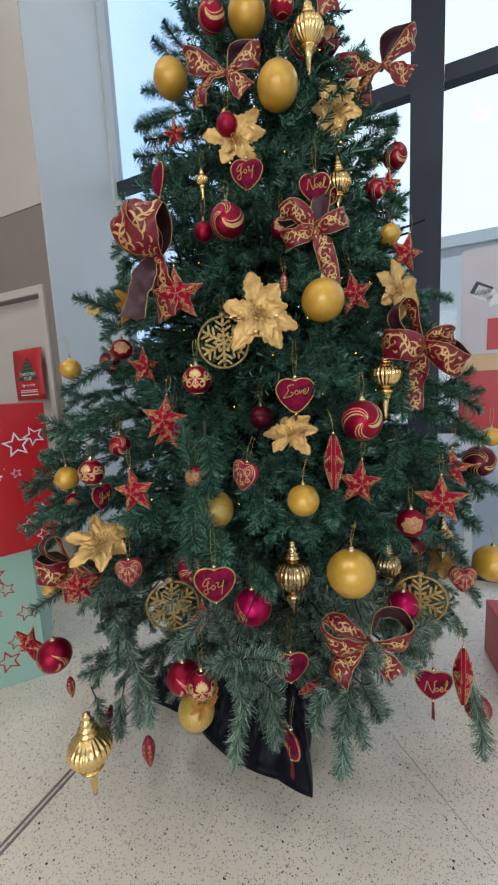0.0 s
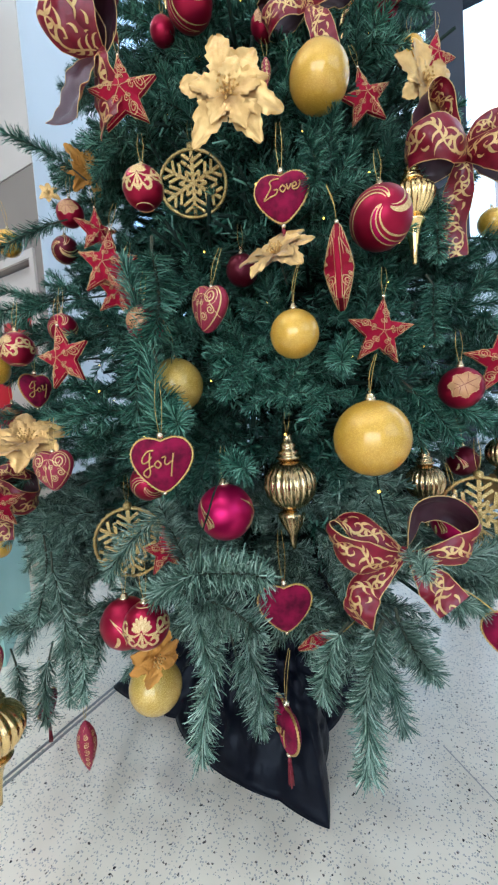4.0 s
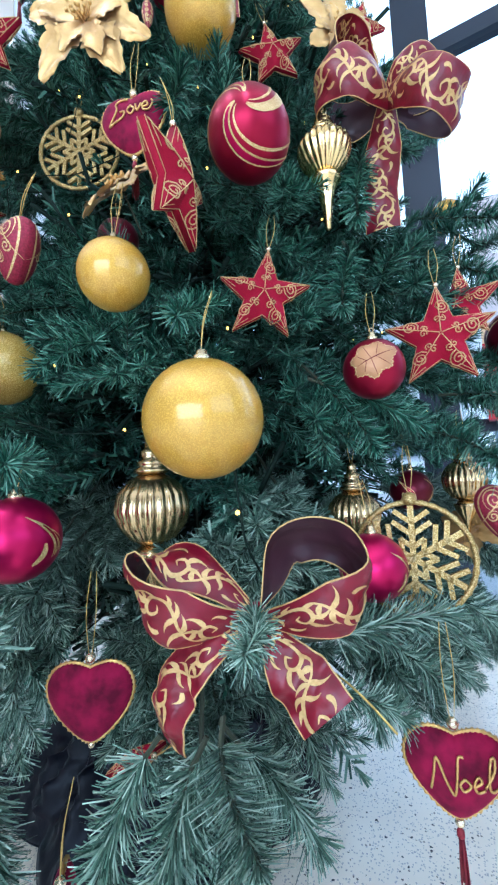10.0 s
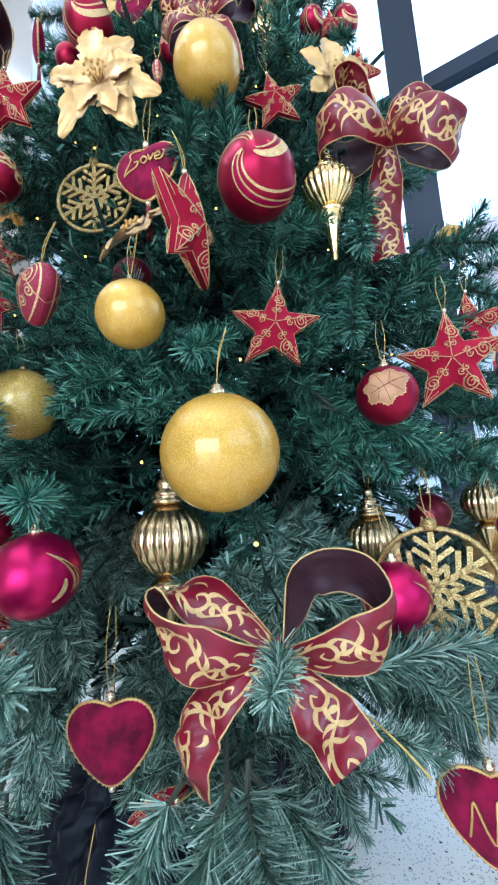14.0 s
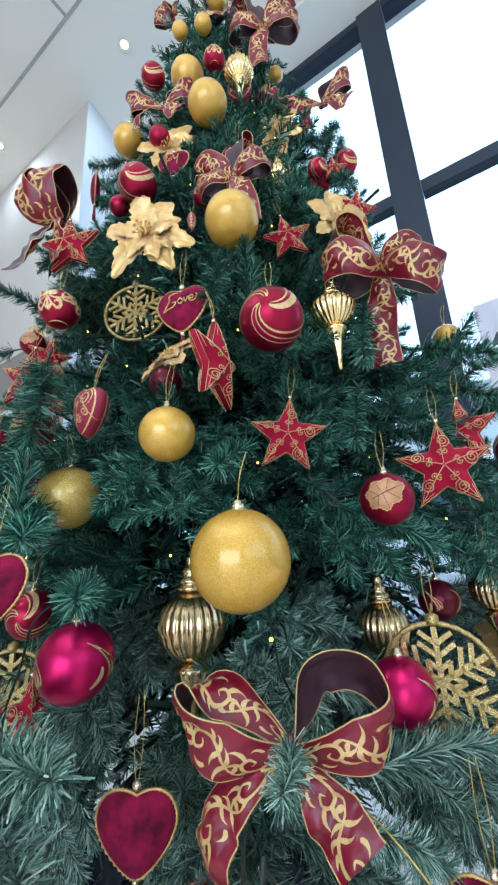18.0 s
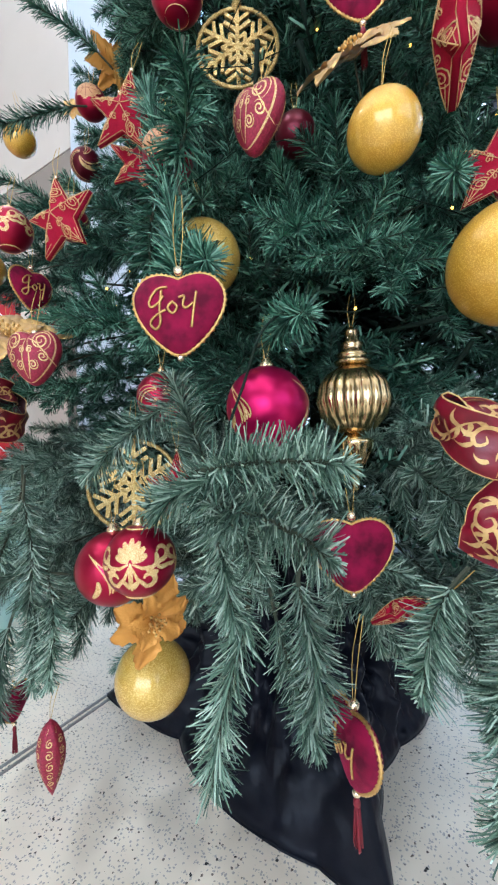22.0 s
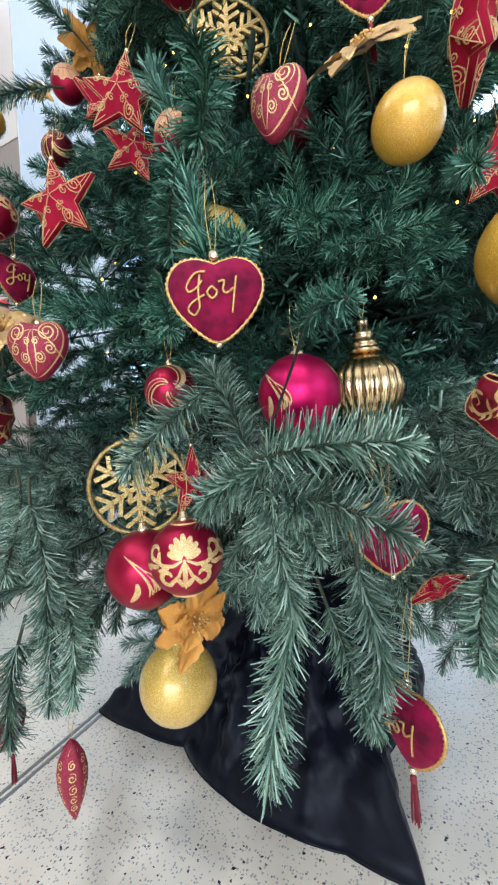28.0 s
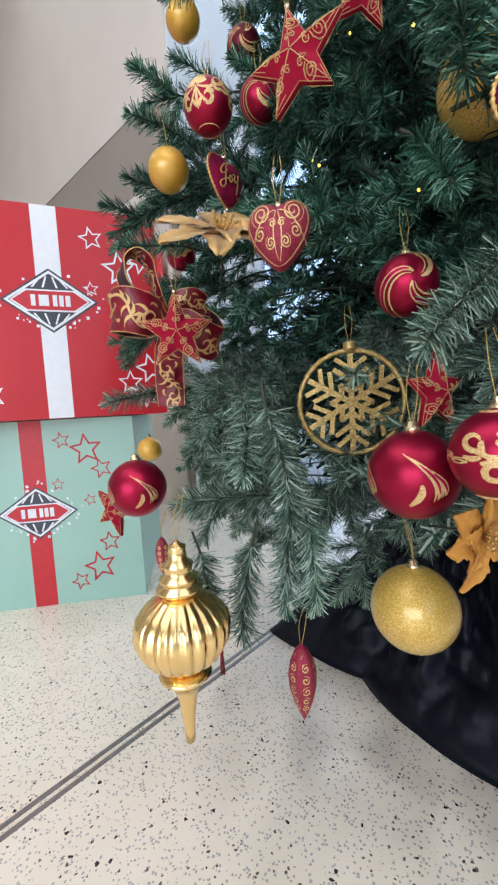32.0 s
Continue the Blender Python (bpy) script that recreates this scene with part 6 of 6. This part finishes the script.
spray((0.151, 1.93, 1.689), (0.319, 1.85, 1.608), 1.3)
spray((0.180, 2.000, 1.590), (0.320, 1.920, 1.500), 1.3)
spray((0.198, 1.78, 1.205), (0.315, 1.7, 1.187), 1.3)
spray((0.153, 1.7, 1.127), (0.27, 1.62, 1.079), 1.3)
spray((0.240, 2.000, 1.480), (0.350, 1.920, 1.480), 1.3)
spray((0.250, 1.980, 1.330), (0.350, 1.900, 1.250), 1.3)

# ragged tips along the upper outline
spray((-0.871, 1.760, 3.135), (-0.929, 1.680, 3.205), 1.1)
spray((-0.878, 1.780, 3.020), (-1.009, 1.680, 3.047), 1.2)
spray((-0.899, 1.760, 2.950), (-1.056, 1.660, 2.904), 1.2)
spray((-0.927, 1.760, 2.790), (-1.053, 1.640, 2.778), 1.2)
spray((-0.925, 1.680, 2.560), (-1.083, 1.560, 2.492), 1.2)
spray((-0.878, 1.780, 2.870), (-1.006, 1.660, 2.842), 1.2)
spray((-0.865, 1.790, 3.211), (-0.892, 1.710, 3.274))
spray((-0.126, 2.040, 2.824), (0.006, 1.960, 2.759), 1.2)
spray((-0.055, 1.990, 2.524), (0.042, 1.910, 2.417), 1.2)
spray((-0.198, 2.040, 3.075), (-0.103, 1.960, 3.038), 1.1)
spray((-0.145, 2.040, 2.676), (-0.026, 1.960, 2.707), 1.2)
# the low front between the hearts and the bow
spray((-0.140, 1.230, 0.735), (-0.195, 1.185, 0.630), 1.2)
spray((-0.070, 1.230, 0.750), (-0.110, 1.180, 0.640), 1.2)
spray((-0.023, 1.230, 0.790), (0.030, 1.190, 0.725), 1.2)

# shorter growth deep inside, which closes the view to the trunk
inner_v, inner_f, low_v, low_f = [], [], [], []
nrng = np.random.default_rng(5)
for i in range(900):
    zz = nrng.uniform(0.55, 2.4) if i % 2 else nrng.uniform(2.2, 3.95)
    rr = cone(zz) * nrng.uniform(0.25, 0.62)
    a = FRONT + nrng.uniform(-2.6, 2.6)
    mid = lean_at(zz)
    o = np.array([mid.x - AXIS.x + rr * math.sin(a), mid.y - AXIS.y - rr * math.cos(a), zz])
    d = np.array([math.sin(a) + nrng.normal() * 0.5, -math.cos(a) + nrng.normal() * 0.5, nrng.normal() * 0.35])
    d /= np.linalg.norm(d)
    low = zz < 1.0
    needles(nrng, [o, o + d * 0.10, o + d * 0.2 + np.array([0, 0, 0.01])], 370, 0.040, low_v if low else inner_v, low_f if low else inner_f, cap=6, half=0.0028)
bare = Shape()  # dark twigs added near the trunk; their colour stands in for shade
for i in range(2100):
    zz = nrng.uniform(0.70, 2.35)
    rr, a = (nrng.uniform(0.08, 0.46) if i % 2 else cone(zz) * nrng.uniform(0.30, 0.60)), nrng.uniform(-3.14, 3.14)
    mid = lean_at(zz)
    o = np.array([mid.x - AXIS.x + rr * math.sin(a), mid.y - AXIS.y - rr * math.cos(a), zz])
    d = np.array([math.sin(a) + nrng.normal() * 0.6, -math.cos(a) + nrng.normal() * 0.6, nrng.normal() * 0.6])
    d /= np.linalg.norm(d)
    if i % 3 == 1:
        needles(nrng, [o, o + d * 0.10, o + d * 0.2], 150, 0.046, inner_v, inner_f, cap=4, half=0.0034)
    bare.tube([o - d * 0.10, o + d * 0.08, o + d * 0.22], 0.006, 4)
bare.part("inner_shade_twigs", WIRE_AND_SHADE, tree, kind="stuff")
part("inner_growth", inner_v, inner_f, NEEDLE, tree, smooth=False, kind="stuff")
part("low_inner_growth", low_v, low_f, NEEDLE_SAGE, tree, smooth=False, kind="stuff")

# ---- string of small lights ----
lights = thing("string_lights", pose(AXIS.x, AXIS.y, 0), "string of small warm white lights wound round the tree", "string lights")
line, bulbs = [], Shape()
for i in range(900):
    zz = 1.15 + 2.85 * i / 900
    a = i * 0.125
    rr = max(cone(zz) - 0.11 + 0.04 * math.sin(i * 0.7), 0.06)
    mid = lean_at(zz)
    q = Vector((mid.x - AXIS.x + rr * math.sin(a), mid.y - AXIS.y - rr * math.cos(a), zz + 0.03 * math.sin(i * 1.3)))
    line.append(q)
    if i % 4 == 0:
        bulbs.ball(q.x, q.y, q.z + 0.006, 0.0026, 5, 6)
Shape().tube(line, 0.0012, 3).part("wire", WIRE_AND_SHADE, lights)
bulbs.ball(-0.076 - AXIS.x, 1.352 - AXIS.y, 1.007, 0.0034, 6, 8)
bulbs.part("bulbs", BULB_GLOW, lights, kind="stuff")
for run in (((-0.086, 1.40, 1.120), (-0.081, 1.36, 1.066), (-0.076, 1.36, 1.007), (-0.067, 1.36, 0.959), (-0.060, 1.40, 0.900)),
            ((-0.330, 1.19, 1.110), (-0.338, 1.12, 1.063), (-0.368, 1.12, 1.000), (-0.403, 1.12, 0.915), (-0.420, 1.17, 0.860))):
    Shape().tube(smoothed([(a - AXIS.x, b - AXIS.y, c) for a, b, c in run], 22), lambda i: 0.0016 + 0.0005 * (i % 2), 6).part("lead_wire", WIRE_AND_SHADE, lights)

# ---- black cloth round the stand ----
cloth = Shape()
rows = []
N = 300
hem = [(-180, 0.56), (-130, 0.60), (-75, 0.62), (-62, 0.76), (-50, 0.60), (-36, 0.48), (-10, 0.50), (8, 0.53), (24, 0.57), (36, 0.665), (43, 0.47), (54, 0.36), (75, 0.33), (110, 0.40), (150, 0.55), (180, 0.56)]
for k in range(49):
    t = k / 48
    row = []
    for j in range(N + 1):
        deg = -180 + 360 * j / N
        a = radians(deg)
        edge = float(np.interp(deg, [h[0] for h in hem], [h[1] for h in hem]))
        fold = 1.1 * (1 - 2 * abs(math.sin(6.5 * a + 0.9 + 0.5 * t))) + 0.5 * (1 - 2 * abs(math.sin(15 * a + 1.1 - 1.2 * t))) + 0.25 * math.sin(31 * a + 5 * t) + 0.2 * math.sin(13 * t + 4 * a)
        r = 0.17 + (edge - 0.17) * (0.55 * t + 0.45 * t**2.2) + 0.036 * fold * math.sin(math.pi * min(t * 1.05, 1)) ** 0.7
        zz = 0.62 * (1 - t) ** 0.9 * (1 - 0.25 * t) + 0.012 * (1 - t)
        if k == 48:
            zz = 0.003
        elif k == 47:
            zz = 0.018 + 0.012 * abs(fold)
        # crumples
        spot = Vector((9 * r * math.sin(a), 9 * r * math.cos(a), 9 * zz))
        crumple = (0.085 * abs(noise.noise(spot)) + 0.065 * abs(noise.noise(spot * 2.3)) + 0.034 * abs(noise.noise(spot * 4.7))) * math.sin(math.pi * min(t * 1.02, 1)) ** 0.5
        r += crumple * (0.6 if t < 0.9 else 0.3)
        if 0 < k < 48:
            zz += 0.5 * crumple
        row.append((r * math.sin(a), -r * math.cos(a), zz))
    rows.append(row)
cloth.strip(rows)
skirt = thing("tree_skirt", pose(AXIS.x, AXIS.y, 0), "black satin cloth draped round the foot of the tree", "tree skirt")
drape = cloth.part("cloth", BLACK_CLOTH, skirt)
thick = drape.modifiers.new("thickness", "SOLIDIFY")
thick.thickness = 0.003
Shape().tube([Vector(q) + Vector((0, 0, 0.003)) for q in rows[-1][:-1]], 0.0032, 6, closed=True).part("hem", BLACK_CLOTH, skirt)

# ---- gift boxes and signs ----
FACE = Matrix(((0.64, -0.77, 0, 0), (0.77, 0.64, 0, 0), (0, 0, 1, 0), (0, 0, 0, 1)))


def outline_star(s, u, v, r, spin, y=-0.0015, w=0.13, slot=0):
    pts = []
    for k in range(10):
        a = spin + math.pi / 2 + k * math.pi / 5
        q = r if k % 2 == 0 else r * 0.46
        pts.append((u + q * math.cos(a), v + q * math.sin(a), q * w))
    inner = [(u + (p[0] - u) * (1 - 2 * w), v + (p[1] - v) * (1 - 2 * w)) for p in pts]
    vv = [(p[0], y, p[1]) for p in pts] + [(p[0], y, p[1]) for p in inner]
    s.add(vv, [(k, (k + 1) % 10, 10 + (k + 1) % 10, 10 + k) for k in range(10)], slot)


def badge(ob, u, v, w, h):
    """A lozenge mark with globe lines and plain bars."""
    def lozenge(a, b, y):
        return [(u - a, y, v), (u, y, v - b), (u + a, y, v), (u, y, v + b)]
    s = Shape()
    for k, slot, dy in ((1.0, 0, -0.0016), (0.93, 1, -0.0022), (0.84, 2, -0.0028)):
        s.add(lozenge(w / 2 * k, h / 2 * k, dy), [(0, 1, 2, 3)], slot)
    a, b = w * 0.42, h * 0.17
    s.add([(u - a * 0.60, -0.0034, v - b), (u + a * 0.60, -0.0034, v - b), (u + a * 0.97, -0.0034, v), (u + a * 0.60, -0.0034, v + b), (u - a * 0.60, -0.0034, v + b), (u - a * 0.97, -0.0034, v)],
          [(0, 1, 2, 3, 4, 5)], 1)
    a *= 0.94
    b *= 0.86
    s.add([(u - a * 0.60, -0.004, v - b), (u + a * 0.60, -0.004, v - b), (u + a * 0.97, -0.004, v), (u + a * 0.60, -0.004, v + b), (u - a * 0.60, -0.004, v + b), (u - a * 0.97, -0.004, v)],
          [(0, 1, 2, 3, 4, 5)], 3)
    for x in (-0.5, -0.2, 0.2, 0.5):
        for sg in (-1, 1):
            x0, x1 = u + x * w * 0.36, u + x * w * 0.16
            s.add([(x0 - 0.004, -0.0036, v + sg * h * 0.20), (x0 + 0.004, -0.0036, v + sg * h * 0.20), (x1 + 0.003, -0.0036, v + sg * h * 0.37), (x1 - 0.003, -0.0036, v + sg * h * 0.37)],
                  [(0, 1, 2, 3) if sg > 0 else (3, 2, 1, 0)], 1)
    for x0, x1 in ((-0.20, -0.155), (-0.12, -0.02), (0.02, 0.065), (0.085, 0.13), (0.15, 0.20)):
        s.box(u + x0 * w, -0.0055, v - 0.085 * h, u + x1 * w, -0.0042, v + 0.085 * h, 1)
    s.part("badge", [INK_DARK, INK_WHITE, INK_DARK, INK_RED], ob, "lozenge badge in white, red and grey", smooth=False)
    g = Shape()
    rr = random.Random(3)
    for k in range(34):
        t = rr.uniform(0, 6.283)
        c, d = math.cos(t), math.sin(t)
        m = 1 / (abs(c) / (w / 2) + abs(d) / (h / 2)) * rr.uniform(1.06, 1.28)
        q = rr.uniform(0.002, 0.006)
        g.box(u + m * c - q, -0.0024, v + m * d - q, u + m * c + q, -0.0014, v + m * d + q)
    g.part("sparkle_print", INK_WHITE, ob, smooth=False)


def gift_box(m, w, d, h, body, band, star_ink, label, band_at, stars, mark):
    ob = thing("gift_box", m, label, "gift box", "stacked gift boxes")
    s = Shape().box(0, 0, 0, w, d, h)
    s.part("carton", body, ob, smooth=False)
    slab("ribbon_band", band_at - 0.047, -0.0012, 0.001, band_at + 0.047, -0.0002, h - 0.001, band, parent=ob)
    for u, v, r, spin in stars:
        p = Shape()
        outline_star(p, u, v, r, spin)
        p.part("printed_star", star_ink, ob, smooth=False)
    badge(ob, band_at, *mark)
    return ob


def at_face(s, z):
    """A pose on the front of the stacked boxes, s metres along it from the corner by the tree."""
    return Matrix.Translation((-2.0 - 0.64 * s, 1.54 - 0.77 * s, z)) @ FACE


# along the front, u runs from the far end towards the tree
gift_box(at_face(0.87, 0.0), 0.87, 0.87, 0.838, BOX_GREEN, INK_RED, INK_RED, "large mint green gift box with a red band and star print", 0.435,
         ((0.66, 0.70, 0.075, 0.1), (0.56, 0.745, 0.04, 0.2), (0.72, 0.61, 0.05, 0.3), (0.53, 0.55, 0.03, 0.0), (0.66, 0.47, 0.03, 0.3), (0.68, 0.16, 0.075, 0.2), (0.59, 0.10, 0.045, 0.4), (0.73, 0.27, 0.05, 0.1), (0.80, 0.44, 0.055, 0.3),
          (0.21, 0.22, 0.03, 0.0), (0.18, 0.08, 0.05, 0.2), (0.12, 0.66, 0.07, 0.1), (0.25, 0.72, 0.04, 0.3)), (0.43, 0.34, 0.235))
RED_CORNER, RED_TURN = Vector((-1.889, 1.657, 0.842)), radians(63)
red_far = RED_CORNER - 0.90 * Vector((math.cos(RED_TURN), math.sin(RED_TURN), 0))
gift_box(pose(*red_far, 0, 0, 63), 0.90, 0.90, 0.848, BOX_RED, INK_WHITE, INK_WHITE, "large red gift box with a white band and star print", 0.465,
         ((0.635, 0.735, 0.05, 0.2), (0.74, 0.62, 0.075, 0.1), (0.83, 0.66, 0.06, 0.4), (0.62, 0.53, 0.032, 0.1), (0.72, 0.46, 0.03, 0.3), (0.75, 0.14, 0.055, 0.0), (0.84, 0.20, 0.07, 0.2), (0.82, 0.07, 0.045, 0.3),
          (0.24, 0.29, 0.035, 0.2), (0.22, 0.10, 0.055, 0.3), (0.11, 0.66, 0.075, 0.2), (0.24, 0.74, 0.045, 0.0), (0.10, 0.17, 0.07, 0.1)), (0.475, 0.36, 0.255))


def lettering(ob, text, u, v, size, mat, y=-0.003):
    font = bpy.data.curves.new("lettering", "FONT")
    font.body, font.align_x, font.align_y, font.size, font.extrude = text, "CENTER", "CENTER", size, 0.0004
    tmp = bpy.data.objects.new("lettering", font)
    scene.collection.objects.link(tmp)
    bpy.context.view_layer.update()
    me = bpy.data.meshes.new_from_object(tmp.evaluated_get(bpy.context.evaluated_depsgraph_get()))
    scene.collection.objects.unlink(tmp)
    bpy.data.objects.remove(tmp)
    for vert in me.vertices:
        vert.co = (vert.co.x + u, y - vert.co.z, vert.co.y + v)
    me.materials.clear()
    me.materials.append(mat)
    o = new("lettering", me)
    o.parent = ob
    return o


card = thing("sign_card", pose(-3.245, 2.565, 1.70, 0, -1, 0) @ pose(0, 0, 0, -2, 0, 0), "red sign-up card with a green printed tree fixed to the door", "sign")
rows = [[(u, -0.012 * math.sin(3 * v / 0.46) * (1 if u > 0 else 0.6), v) for u in (-0.20, -0.07, 0.07, 0.20)] for v in np.linspace(0, 0.47, 9)]
sheet = Shape().strip(rows).part("sheet", INK_RED, card)
sheet.modifiers.new("thickness", "SOLIDIFY").thickness = 0.002
g = Shape()
for w0, z0 in ((0.130, 0.185), (0.108, 0.220), (0.086, 0.255), (0.064, 0.290), (0.044, 0.325), (0.024, 0.358)):
    g.box(-w0, -0.018, z0, w0, -0.0165, z0 + 0.028)
g.part("printed_tree", INK_GREEN, card, smooth=False)
lettering(card, "CHRISTMAS", 0, 0.238, 0.042, INK_WHITE, -0.020)
lettering(card, "CLUB", 0, 0.198, 0.042, INK_WHITE, -0.020)
lettering(card, "Sign up today", 0, 0.140, 0.034, INK_WHITE, -0.018)
b = Shape()
for z0 in (0.088, 0.072, 0.045):
    b.box(-0.12, -0.018, z0, 0.12, -0.0165, z0 + 0.007)
b.part("small_print", INK_WHITE, card, smooth=False)

poster = thing("poster_stand", pose(0.34, 3.50, 0, 0, 0, -4), "tall printed display stand in lilac and red by the glazing", "display stand")
for lx in (0.06, 1.13):
    Shape().box(lx, 0.03, 0.0, lx + 0.06, 0.09, 1.298).part("leg", FRAME_PALE, poster, smooth=False)
Shape().box(0, 0, 1.30, 1.25, 0.12, 1.75).part("red_base", BOX_RED, poster, smooth=False)
Shape().box(0, 0.0, 1.752, 1.25, 0.12, 1.87).part("tan_stripe", INK_TAN, poster, smooth=False)
Shape().box(0, 0.0, 1.872, 1.25, 0.12, 2.62).part("lilac_panel", INK_LILAC, poster, smooth=False)
rr = random.Random(9)
for k in range(12):
    u, v, q, sp = rr.uniform(0.12, 1.1), rr.uniform(2.15, 2.5), rr.uniform(0.03, 0.065), rr.uniform(-0.6, 0.6)
    ca, sa = math.cos(sp), math.sin(sp)
    pic = Shape().add([(u + ca * a - sa * b, -0.002, v + sa * a + ca * b) for a, b in ((-q, -q * 0.7), (q, -q * 0.7), (q, q * 0.7), (-q, q * 0.7))], [(0, 1, 2, 3)])
    pic.part("printed_packet", (INK_TAN, INK_DARK, INK_WHITE, BOX_RED)[k % 4], poster, smooth=False)
Shape().box(0.17, -0.004, 1.90, 0.55, -0.001, 2.12).part("printed_bag", BOX_RED, poster, smooth=False)
low = thing("gift_box", pose(0.58, 2.26, 0, 0, 0, 12), "low red gift box on the floor behind the tree", "gift box", "stacked gift boxes")
Shape().box(0, 0, 0, 0.55, 0.5, 0.34).part("carton", BOX_RED, low, smooth=False)
